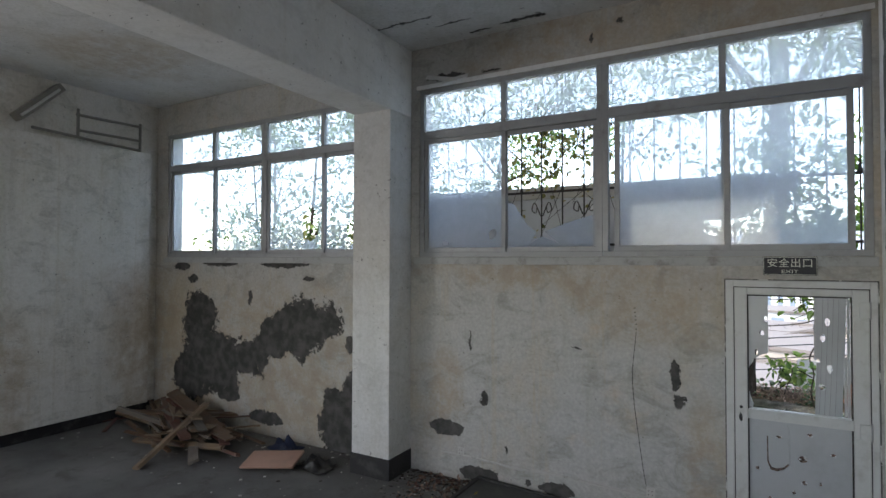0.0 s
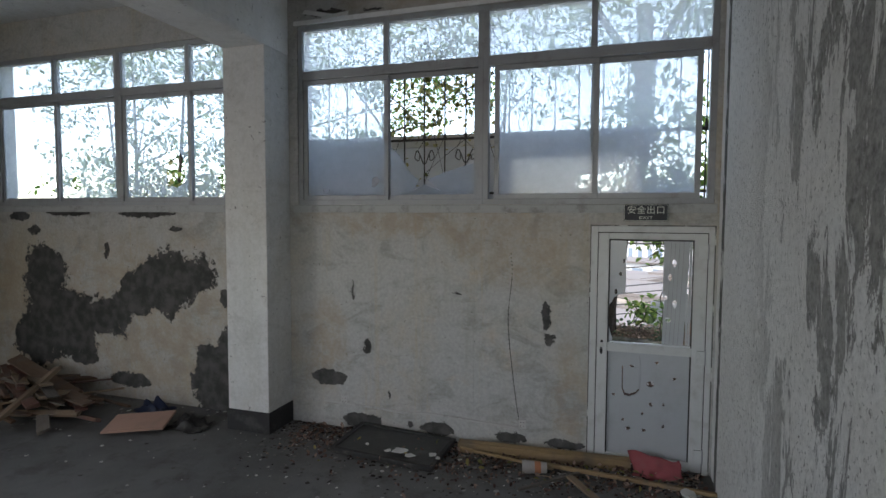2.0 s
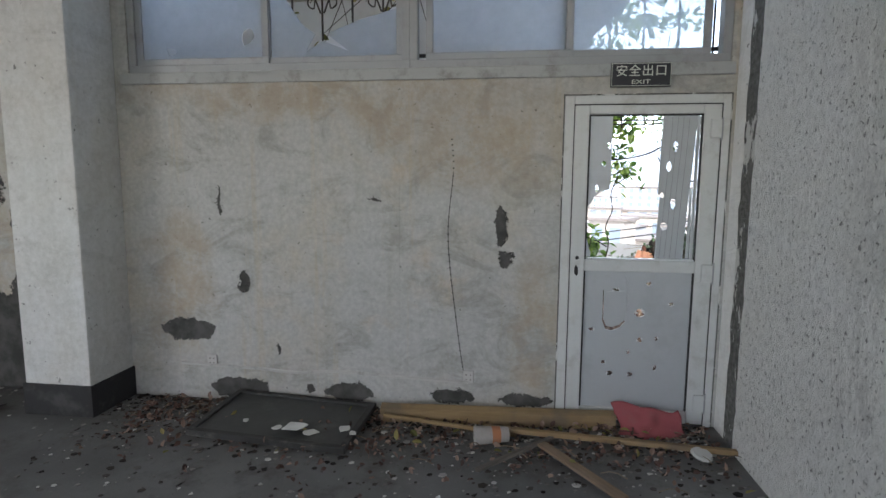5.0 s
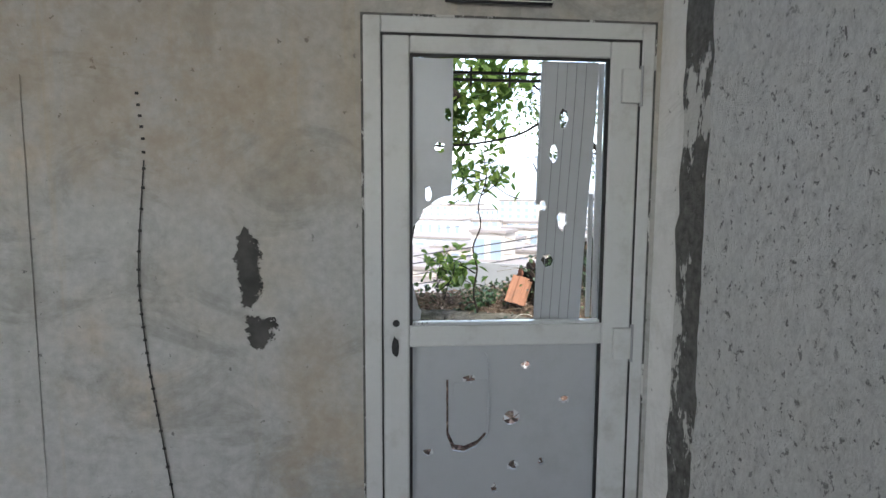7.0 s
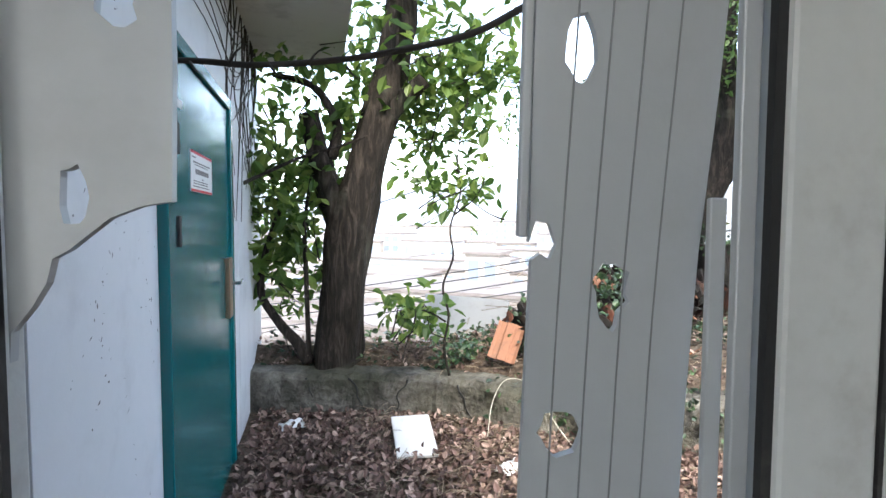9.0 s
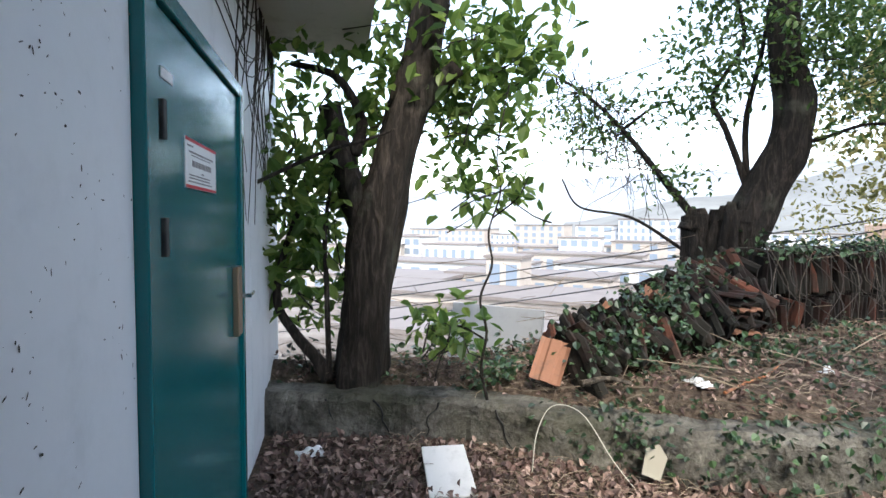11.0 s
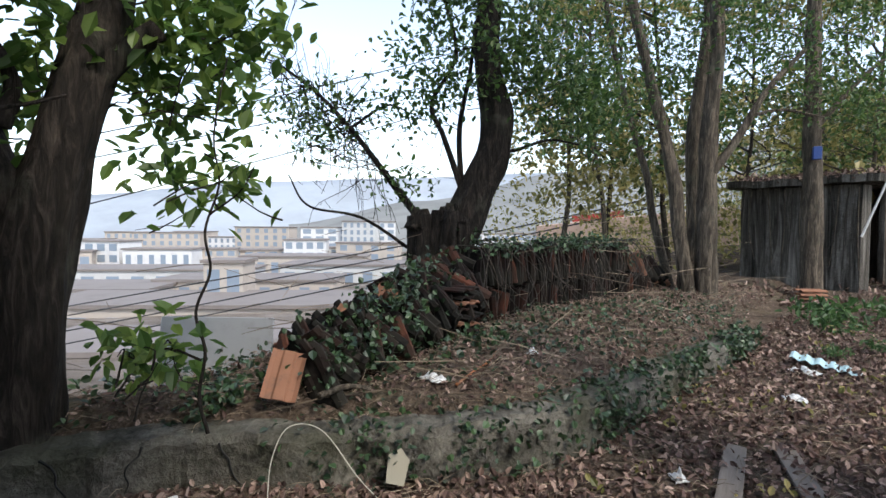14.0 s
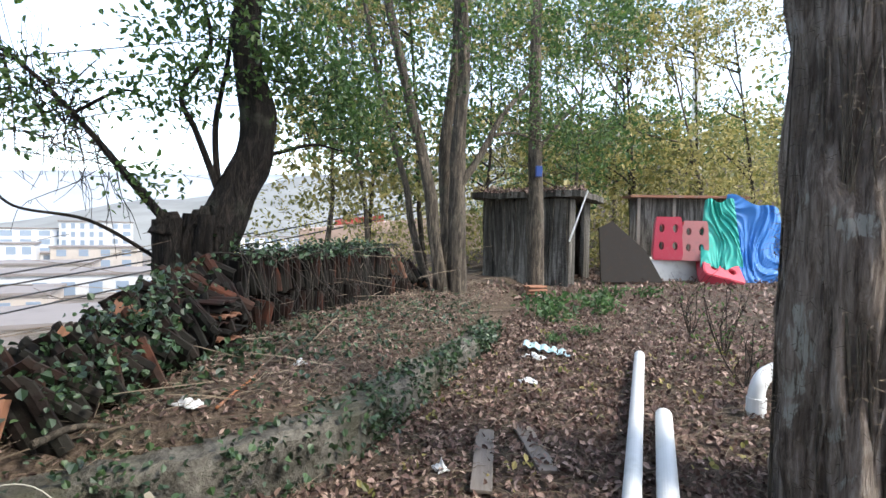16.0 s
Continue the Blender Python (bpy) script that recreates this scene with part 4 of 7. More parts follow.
def tree(name, label, limbs, mat, clumps, leaf_mat, per, spread, size, group=""):
    """limbs: (points, start radius, end radius); clumps: (centre, radius, count)."""
    base = Vector(limbs[0][0][0])
    t = thing(name, Matrix.Translation(base), label, "tree", group)
    inv = Matrix.Translation(-base)
    for i, (pts, r0, r1) in enumerate(limbs):
        bm = bmesh.new()
        thick = r0 > 0.09
        tube(bm, pts, r0, r1, (110 if r0 > 0.28 else 30) if thick else 8, (26 if r0 > 0.28 else 12) * len(pts) if thick else 6 * len(pts), 0.28 if r0 > 0.04 else 0.1, i * 3.1, (0.20 if r0 > 0.28 else 0.16) if thick else 0.0)
        bm.transform(inv)
        part("trunk" if i == 0 else "limb", bm, mat, t, smooth=True)
    if clumps:
        cs = np.concatenate([in_ball(rng, c, r, n) for c, r, n in clumps]) - np.array(base)
        tagged(leaf_cloud("crown", rng, cs, per, spread, size, leaf_mat, t), kind="stuff")
        # thin twigs that carry the clumps
        bm = bmesh.new()
        for c in cs[:: max(1, len(cs) // 160)]:
            e = Vector(c)
            s = e * 0.75 + Vector(rng.normal(0, 0.15, 3))
            s.z = e.z - abs(rng.normal(0.12, 0.15))
            tube(bm, [s, (s + e) / 2 + Vector(rng.normal(0, 0.04, 3)), e], 0.006, 0.002, 4, 5)
        tagged(part("twig_mass", bm, mat, t), kind="stuff")
    return t


tree("tree", "leaning dark-barked evergreen tree behind the kerb", [
    ([(-0.10, 8.72, 0.25), (-0.06, 8.72, 0.8), (-0.02, 8.73, 1.24), (0.05, 8.75, 1.65), (0.17, 8.76, 2.09), (0.27, 8.78, 2.46), (0.35, 8.79, 2.82), (0.40, 8.8, 3.2), (0.42, 8.8, 4.4), (0.40, 8.85, 5.3)], 0.19, 0.11),
    ([(-0.02, 8.72, 1.30), (-0.15, 8.74, 1.65), (-0.25, 8.76, 1.98), (-0.33, 8.78, 2.3)], 0.12, 0.075),
    ([(-0.15, 8.74, 1.95), (-0.10, 8.76, 2.2), (-0.28, 8.76, 2.5), (-0.6, 8.8, 2.6)], 0.05, 0.02),
    ([(0.12, 8.72, 2.0), (0.32, 8.7, 2.31), (0.58, 8.68, 2.56)], 0.09, 0.06),
    ([(-0.33, 8.68, 0.35), (-0.42, 8.7, 0.5), (-0.56, 8.72, 0.66), (-0.70, 8.75, 0.9), (-0.66, 8.8, 1.25), (-0.5, 8.8, 1.7)], 0.055, 0.018),
    ([(-0.32, 8.66, 0.35), (-0.34, 8.68, 1.03), (-0.35, 8.7, 1.44), (-0.28, 8.71, 1.9)], 0.022, 0.012),
    ([(0.40, 8.85, 4.2), (0.8, 8.8, 5.0), (1.1, 8.9, 5.8)], 0.07, 0.03), ([(0.38, 8.85, 4.4), (-0.2, 8.9, 5.2), (-0.5, 8.9, 6.0)], 0.08, 0.03),
    ([(-0.75, 8.3, 1.7), (-0.31, 8.32, 1.91), (-0.03, 8.35, 2.0), (0.15, 8.4, 2.08)], 0.014, 0.008)],
    bark_dark, [((0.55, 8.9, 2.6), (0.75, 0.4, 0.55), 52), ((-0.45, 8.9, 2.1), (0.5, 0.4, 0.9), 58), ((0.75, 8.8, 1.9), (0.5, 0.3, 0.45), 16), ((-0.5, 8.9, 1.1), (0.35, 0.3, 0.5), 30), ((0.5, 8.9, 3.6), (1.3, 0.8, 0.9), 90), ((0.3, 8.9, 5.2), (1.8, 1.0, 1.2), 150), ((0.75, 8.85, 2.3), (0.45, 0.3, 0.5), 26), ((1.05, 8.75, 2.75), (0.35, 0.25, 0.3), 26), ((-0.55, 8.85, 1.6), (0.35, 0.3, 0.6), 40), ((0.57, 8.4, 0.77), (0.22, 0.12, 0.10), 9)], leaf_big, 9, 0.10, 0.125)

tree("sapling", "thin bare sapling with a few broad leaves", [
    ([(0.72, 8.05, 0.4), (0.68, 8.03, 0.60), (0.71, 8.03, 0.82), (0.67, 8.03, 1.02), (0.74, 8.04, 1.22), (0.72, 8.05, 1.42), (0.79, 8.06, 1.66), (0.77, 8.07, 1.9), (0.84, 8.08, 2.3)], 0.010, 0.004),
    ([(0.69, 8.03, 0.78), (0.55, 8.0, 0.86), (0.42, 8.0, 0.84)], 0.007, 0.004), ([(0.74, 8.05, 1.5), (0.88, 8.0, 1.62), (0.95, 8.0, 1.75)], 0.006, 0.003)],
    bark_dark, [((0.45, 8.0, 0.86), (0.2, 0.12, 0.08), 6), ((0.84, 8.02, 1.66), (0.12, 0.1, 0.16), 4)], leaf_big, 5, 0.05, 0.11)

stump = tree("stump_tree", "old hollow stump with a crooked regrown trunk", [
    ([(3.36, 9.95, 0.30), (3.38, 9.94, 0.9), (3.40, 9.94, 1.30), (3.42, 9.93, 1.60)], 0.29, 0.20),
    ([(3.16, 10.05, 0.35), (3.14, 10.07, 1.0), (3.12, 10.1, 1.56)], 0.19, 0.13),
    ([(3.45, 9.9, 1.35), (3.62, 9.78, 1.85), (3.76, 9.68, 2.2), (3.79, 9.68, 2.6), (3.72, 9.76, 3.2), (3.74, 9.78, 3.9), (3.8, 9.8, 5.0)], 0.20, 0.10),
    ([(3.12, 10.1, 1.5), (3.0, 10.22, 1.72), (2.82, 10.39, 2.03), (2.56, 10.63, 2.47), (2.29, 10.87, 2.85), (1.9, 11.1, 3.2)], 0.045, 0.012),
    ([(3.1, 10.15, 1.15), (2.63, 10.52, 1.53), (2.17, 10.9, 1.66), (2.0, 11.06, 2.0)], 0.02, 0.008),
    ([(3.5, 9.9, 1.8), (3.52, 9.98, 2.47), (3.63, 9.95, 3.1), (3.8, 10.1, 3.7)], 0.035, 0.015),
    ([(3.48, 9.88, 1.85), (3.33, 10.0, 2.39), (3.24, 10.09, 2.74), (3.45, 9.95, 3.25), (3.3, 10.0, 3.9)], 0.035, 0.015),
    ([(3.78, 9.66, 2.2), (3.95, 9.5, 2.25), (4.2, 9.33, 2.34), (4.5, 9.2, 2.3)], 0.025, 0.01),
    ([(2.56, 10.63, 2.5), (2.9, 10.5, 2.75), (3.1, 10.4, 2.7)], 0.018, 0.008)],
    # the last, widest clump is added above view as canopy to darken the bank
    bark_shaded, [((3.6, 9.8, 3.4), (1.0, 0.8, 0.9), 150), ((3.1, 10.1, 2.7), (0.5, 0.4, 0.4), 20), ((4.35, 9.4, 2.9), (0.75, 0.6, 0.8), 110), ((2.3, 10.8, 2.6), (0.6, 0.5, 0.5), 36), ((3.8, 9.8, 4.6), (1.5, 1.2, 0.9), 160), ((3.0, 10.2, 1.9), (0.2, 0.2, 0.25), 8), ((3.0, 9.4, 5.4), (2.4, 1.6, 0.8), 220)], leaf_small, 17, 0.14, 0.075)
# bare twigs and hanging vine stems about the thin limb
g = np.random.default_rng(61)
bm = bmesh.new()
stem = curve_points([(3.0, 10.22, 1.72), (2.82, 10.39, 2.03), (2.56, 10.63, 2.47), (2.29, 10.87, 2.85), (1.9, 11.1, 3.2)], 60)
for i in range(90):
    s = Vector(stem[int(g.integers(14, 60))])
    if i % 3 == 0:
        e = s + Vector((g.normal(0.1, 0.12), g.normal(0, 0.1), -g.uniform(0.3, 1.2)))
    else:
        e = s + Vector((g.normal(-0.25, 0.35), g.normal(0.1, 0.3), g.normal(0.15, 0.3)))
    m1 = s.lerp(e, 0.35) + Vector(g.normal(0, 0.06, 3))
    m2 = s.lerp(e, 0.7) + Vector(g.normal(0, 0.07, 3))
    tube(bm, [s, m1, m2, e], 0.006, 0.0025, 4, 9)
    for k in range(2):
        f = m2 + Vector(g.normal(0, 0.14, 3))
        tube(bm, [m1.lerp(m2, g.uniform(0.2, 0.9)), m2.lerp(f, 0.5) + Vector(g.normal(0, 0.03, 3)), f], 0.0035, 0.002, 3, 4)
bm.transform(Matrix.Translation((-3.36, -9.95, -0.30)))
tagged(part("twig_mass", bm, bark_dark, stump), kind="stuff")

def shards(t, centre, radius, z0, n, seed, mat):
    """Ragged splinters round the top of a broken stump."""
    r = random.Random(seed)
    for i in range(n):
        a = 2 * math.pi * i / n + r.uniform(-0.2, 0.2)
        p = Vector((centre[0] + radius * math.cos(a), centre[1] + radius * math.sin(a), z0 - 0.14))
        q = p + Vector((-0.05 * math.cos(a), -0.05 * math.sin(a), r.uniform(0.12, 0.22)))
        bm = bmesh.new()
        tube(bm, [p, (p + q) / 2 + Vector((r.uniform(-0.02, 0.02), r.uniform(-0.02, 0.02), 0)), q], r.uniform(0.075, 0.11), 0.035, 10, 9, 0.7, i)
        bm.transform(t.matrix_world.inverted())
        part("splinter", bm, mat, t, smooth=True)


bpy.context.view_layer.update()
shards(stump, (3.41, 9.93), 0.15, 1.62, 11, 1, bark_shaded)
shards(stump, (3.12, 10.1), 0.09, 1.55, 7, 2, bark_shaded)

tree("tree_cluster", "slim pale trunks growing from one root", [
    ([(7.42, 9.56, 0.25), (7.44, 9.6, 1.2), (7.47, 9.64, 2.34), (7.55, 9.63, 3.3), (7.6, 9.62, 4.06), (7.59, 9.69, 6.0)], 0.145, 0.075),
    ([(7.27, 9.72, 0.25), (7.2, 9.85, 1.3), (7.14, 9.98, 2.33), (6.94, 10.3, 3.88), (6.7, 10.6, 5.6)], 0.105, 0.06),
    ([(7.65, 9.89, 0.3), (7.68, 9.95, 1.6), (7.7, 10.01, 2.83), (7.86, 9.93, 4.3), (7.9, 9.9, 6)], 0.12, 0.06),
    ([(7.70, 10.3, 0.4), (7.6, 10.6, 1.6), (7.54, 10.71, 2.3), (7.32, 11.06, 3.82), (7.1, 11.3, 5.5)], 0.07, 0.04),
    ([(7.50, 9.6, 2.2), (7.7, 9.4, 2.6), (8.0, 9.15, 3.3), (8.5, 8.9, 3.9)], 0.07, 0.03),
    ([(7.9, 9.25, 3.0), (8.4, 9.1, 3.1), (9.0, 8.8, 3.0)], 0.03, 0.012)],
    bark_pale, [((7.4, 10.2, 4.8), (2.2, 1.8, 1.6), 260), ((8.6, 9.0, 3.6), (1.0, 0.9, 0.8), 55), ((6.4, 10.6, 3.2), (0.9, 0.8, 0.8), 45)], leaf_small, 16, 0.20, 0.085)
tree("tree_by_hut", "straight grey tree in front of the hut", [([(9.88, 9.31, 0.3), (9.93, 9.39, 2.5), (9.97, 9.45, 4.07), (10.04, 9.48, 6.5)], 0.15, 0.09), ([(9.95, 9.4, 3.0), (10.5, 9.0, 3.8), (11, 8.7, 4.3)], 0.05, 0.02)],
    bark_pale, [((10.0, 9.3, 4.8), (2.2, 1.8, 1.5), 150), ((10.8, 8.6, 3.4), (1.3, 1.0, 0.7), 50)], leaf_small, 16, 0.22, 0.09)
# its high limbs and crown are added above view to shade bank and yard
tree("old_tree", "broad ridged tree trunk wrapped in dry vines", [([(3.62, 4.91, 0.0), (3.60, 4.93, 0.8), (3.60, 4.95, 2.0), (3.64, 4.97, 3.4), (3.7, 4.95, 6.0)], 0.34, 0.26), ([(3.7, 5.0, 5.6), (4.3, 4.6, 6.6), (5.4, 4.0, 7.4)], 0.16, 0.06), ([(3.68, 5.0, 5.8), (3.2, 4.4, 6.8), (2.6, 3.6, 7.6)], 0.14, 0.05)], bark_big, [((4.6, 3.7, 7.4), (3.6, 2.4, 1.3), 150)], leaf_small, 18, 0.28, 0.13)

# ---- hut, stack, things beyond ----


def streaked_concrete():
    k = Kit("stained grey concrete")
    streak = k.noise(1.0, 7, 0.7, k.scaled((9, 9, 0.7)), 0.8)
    f = k.noise(12, 6, 0.7)
    c = k.ramp(streak, (0.36, (0.014, 0.013, 0.011)), (0.50, (0.075, 0.069, 0.060)), (0.66, (0.20, 0.19, 0.17)))
    c = k.mix(k.math("MULTIPLY", k.step(f, 0.5, 0.7), 0.5), c, (0.03, 0.028, 0.022))
    return k.finish(c, 0.95, k.math("ADD", streak, f), 0.03, specular=0.15)


hut_mat = streaked_concrete()
HUT = Matrix.Translation((11.2, 9.15, 0.25)) @ Matrix.Rotation(radians(-84), 4, "Z")
hut = thing("hut", HUT, "low stained concrete hut with a slab roof and dark doorway", "hut")
part("wall", box(-1.95, -0.02, 0, -0.001, 0.12, 1.95, 0.01), hut_mat, hut)
part("wall", box(-1.95, 0.12, 0, -1.83, 2.0, 1.95, 0.01), hut_mat, hut)
part("wall", box(-0.10, 0.12, 0, 0.0, 0.5, 1.95, 0.01), hut_mat, hut)
part("wall", box(-0.10, 1.4, 0, 0.0, 2.0, 1.95, 0.01), hut_mat, hut)
part("wall", box(-1.83, 1.9, 0, -0.1, 2.0, 1.95), hut_mat, hut)
bm = box(-2.15, -0.22, 1.95, 0.28, 2.15, 2.08)
bmesh.ops.subdivide_edges(bm, edges=bm.edges[:], cuts=14, use_grid_fill=True)
for v in bm.verts:  # broken, sagging edges
    q = Vector((v.co.x * 2.6, v.co.y * 2.6, 0.3))
    v.co += Vector((0.07 * noise.noise(q), 0.07 * noise.noise(q + Vector((4, 1, 2))), 0.06 * noise.noise(q * 0.8 + Vector((1, 7, 3))) + 0.02 * noise.noise(q * 3)))
part("roof", bm, hut_mat, hut, "mossy overhanging slab roof")


def roof_tile_mesh():
    bm = bmesh.new()
    prof = [(-0.12, 0.0), (-0.09, 0.018), (-0.05, 0.018), (-0.035, 0.004), (0.035, 0.004), (0.05, 0.018), (0.09, 0.018), (0.12, 0.0)]
    a = [bm.verts.new((x, z, -0.19)) for x, z in prof] + [bm.verts.new((x, z - 0.014, -0.19)) for x, z in reversed(prof)]
    b = [bm.verts.new((v.co.x, v.co.y, 0.19)) for v in a]
    n = len(a)
    for i in range(n):
        bm.faces.new((a[i], a[(i + 1) % n], b[(i + 1) % n], b[i]))
    bm.faces.new(a[::-1])
    bm.faces.new(b)
    me = bpy.data.meshes.new("roof_tile")
    bm.to_mesh(me)
    bm.free()
    me.materials.append(tile_mat)
    return me


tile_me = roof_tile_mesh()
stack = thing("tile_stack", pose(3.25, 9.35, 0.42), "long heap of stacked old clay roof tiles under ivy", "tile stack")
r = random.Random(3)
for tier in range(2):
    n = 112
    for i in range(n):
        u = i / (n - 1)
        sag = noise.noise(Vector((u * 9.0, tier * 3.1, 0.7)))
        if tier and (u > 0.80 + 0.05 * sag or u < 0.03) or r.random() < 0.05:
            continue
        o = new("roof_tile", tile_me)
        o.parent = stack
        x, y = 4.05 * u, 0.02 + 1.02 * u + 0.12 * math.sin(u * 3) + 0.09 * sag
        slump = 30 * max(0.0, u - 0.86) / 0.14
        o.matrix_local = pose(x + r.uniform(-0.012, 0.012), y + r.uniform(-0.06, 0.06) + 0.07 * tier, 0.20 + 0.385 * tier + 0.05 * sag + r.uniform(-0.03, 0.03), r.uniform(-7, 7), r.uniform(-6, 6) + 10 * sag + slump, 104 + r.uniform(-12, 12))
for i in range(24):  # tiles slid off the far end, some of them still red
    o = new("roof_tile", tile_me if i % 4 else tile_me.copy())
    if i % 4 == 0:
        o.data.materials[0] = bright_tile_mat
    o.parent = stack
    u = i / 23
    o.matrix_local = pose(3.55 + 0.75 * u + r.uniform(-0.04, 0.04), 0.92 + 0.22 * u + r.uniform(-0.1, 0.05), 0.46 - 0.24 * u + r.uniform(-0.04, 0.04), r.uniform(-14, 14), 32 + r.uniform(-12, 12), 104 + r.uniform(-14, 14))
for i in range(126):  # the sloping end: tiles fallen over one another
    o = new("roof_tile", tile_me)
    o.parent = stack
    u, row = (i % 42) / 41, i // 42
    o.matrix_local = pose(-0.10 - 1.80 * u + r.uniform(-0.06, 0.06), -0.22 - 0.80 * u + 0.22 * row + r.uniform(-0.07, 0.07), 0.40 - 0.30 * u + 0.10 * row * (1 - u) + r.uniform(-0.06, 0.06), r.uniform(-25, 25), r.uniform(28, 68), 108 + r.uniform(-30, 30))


def loose_tile(m, label):
    o = new("roof_tile", tile_me.copy())
    o.data.materials[0] = bright_tile_mat
    o.matrix_world = m
    return tagged(o, label, "roof tile")


loose_tile(pose(1.18, 8.32, 0.565, -36, 12, -24) @ Matrix.Diagonal((0.86, 0.86, 0.80, 1)), "orange clay roof tile leaning on the ivy")

# ---- first loose things ----
stick_mat = wood("yellow plank", (0.30, 0.19, 0.08), (0.42, 0.29, 0.13))
o = link("plank", box(-0.74, -0.05, 0, 0.74, 0.02, 0.11, 0.005), stick_mat)
o.matrix_world = pose(-0.53, 4.74, 0.0, 12, 0, 3)
tagged(o, "long yellow-brown wooden plank lying against the wall", "plank")
white_paper = link("board", box(-0.125, -0.21, 0, 0.125, 0.21, 0.02, 0.004), plain("pale marble tile", (0.66, 0.64, 0.60), 0.5, wear=0.3))
white_paper.matrix_world = pose(0.46, 7.72, 0.11, 13, 0, 5)
tagged(white_paper, "pale square tile lying on dead leaves", "tile")
pvc = plain("white pvc", (0.60, 0.61, 0.60), 0.45, wear=0.35, wear_colour=(0.35, 0.36, 0.30))


def pipe(p, q, r, label):
    o = link("pipe", cyl(p, q, r, sides=24), pvc, smooth=False)
    return tagged(o, label, "pipe")


pipe((2.6, 5.75, 0.14), (5.65, 6.42, 0.31), 0.048, "long white plastic pipe lying on the ground")
pipe((2.7, 5.60, 0.13), (4.25, 5.93, 0.22), 0.056, "shorter white plastic pipe lying on the ground")


# ---- things in the room ----
def solid(name, bm, material, m, label, category, group="", smooth=False):
    o = link(name, bm, material, smooth=smooth)
    o.matrix_world = m
    return tagged(o, label, category, group)


structure(link("wall_west_panel", box(LEFT + 0.001, 2.45, 0.162, LEFT + 0.10, 4.70, 3.74, 0.004), left_wall_mat), "thick plaster facing on the lower wall")
structure(side_plate("wall_east_strip", [(4.49, 0.0)] + ragged_edge(4.69, 8, 0.02) + [(4.49, CEIL)], RIGHT - 0.008, RIGHT - 0.0005, cement_mat), "strip of bare grey cement where paint has gone")
structure(link("trim_head", box(W1[0] - 0.03, WALL - 0.02, HEAD + 0.002, W2[1] + 0.02, WALL - 0.001, HEAD + 0.045, 0.005), white_mat), "white painted strip over the window", "trim")

lamp_t = thing("tube_lamp", Matrix.Translation((LEFT + 0.12, 3.25, 4.12)) @ Matrix.Rotation(radians(46), 4, "X"), "old grey fluorescent tube lamp on the upper wall, unlit", "lamp")
grey_metal = plain("dusty grey sheet metal", (0.24, 0.23, 0.21), 0.6, 0.2, 0.5, (0.13, 0.12, 0.11), 6)
part("housing", box(-0.06, -0.33, -0.055, 0.06, 0.33, 0.055, 0.01), grey_metal, lamp_t)
part("tube", cyl((0.06, -0.29, -0.01), (0.06, 0.29, -0.01), 0.016), plain("dusty tube glass", (0.55, 0.55, 0.53), 0.3), lamp_t)
part("end_cap", box(-0.05, 0.31, -0.05, 0.08, 0.345, 0.05, 0.008), grey_metal, lamp_t)
part("end_cap", box(-0.05, -0.345, -0.05, 0.08, -0.31, 0.05, 0.008), grey_metal, lamp_t)
rack = thing("pipe_bracket", Matrix.Translation((LEFT + 0.06, 3.7, 3.74)), "grey painted pipe bracket on the wall ledge", "bracket")
for p, q in (((0.03, 0.0, 0.34), (0.03, 0.84, 0.36)), ((0.03, 0.02, 0.14), (0.03, 0.84, 0.16)), ((0.03, 0.84, 0.0), (0.03, 0.84, 0.40)), ((0.03, 0.02, 0.05), (0.03, 0.02, 0.42)), ((0.03, -0.5, 0.07), (0.03, 0.84, 0.02))):
    part("pipe", cyl(p, q, 0.018, sides=10), grey_metal, rack)

# exit sign
sign = thing("exit_sign", pose(0.284, WALL - 0.0195, 2.17), "black exit sign with pale lettering over the door", "sign")
sign_black, sign_pale = plain("sign black", (0.012, 0.013, 0.02), 0.5, wear=0.15), plain("sign lettering", (0.72, 0.74, 0.66), 0.6, wear=0.25)
part("board", box(-0.173, -0.016, -0.07, 0.173, 0.001, 0.07, 0.003), sign_black, sign)
for a in ((-0.170, 0.063, 0.170, 0.066), (-0.170, -0.066, 0.170, -0.063), (-0.170, -0.063, -0.167, 0.063), (0.167, -0.063, 0.170, 0.063)):
    part("border", box(a[0], -0.0185, a[1], a[2], -0.0165, a[3]), sign_pale, sign)


def lettering(text, size, x, z, parent, material):
    cu = bpy.data.curves.new("text", "FONT")
    cu.body, cu.size, cu.align_x, cu.align_y, cu.extrude = text, size, "CENTER", "CENTER", 0.0008
    tmp = bpy.data.objects.new("text", cu)
    scene.collection.objects.link(tmp)
    me = bpy.data.meshes.new_from_object(tmp.evaluated_get(bpy.context.evaluated_depsgraph_get()))
    bpy.data.objects.remove(tmp)
    me.materials.clear()
    me.materials.append(material)
    o = new("letters", me)
    o.parent = parent
    o.matrix_local = pose(x, -0.0180, z, 90, 0, 0)
    return o


for i, ch in enumerate("\u5b89\u5168\u51fa\u53e3"):
    lettering(ch, 0.072, -0.112 + 0.075 * i, 0.018, sign, sign_pale)
o = lettering("EXIT", 0.040, 0.0, -0.043, sign, sign_pale)
o.scale = (1.35, 0.85, 1)

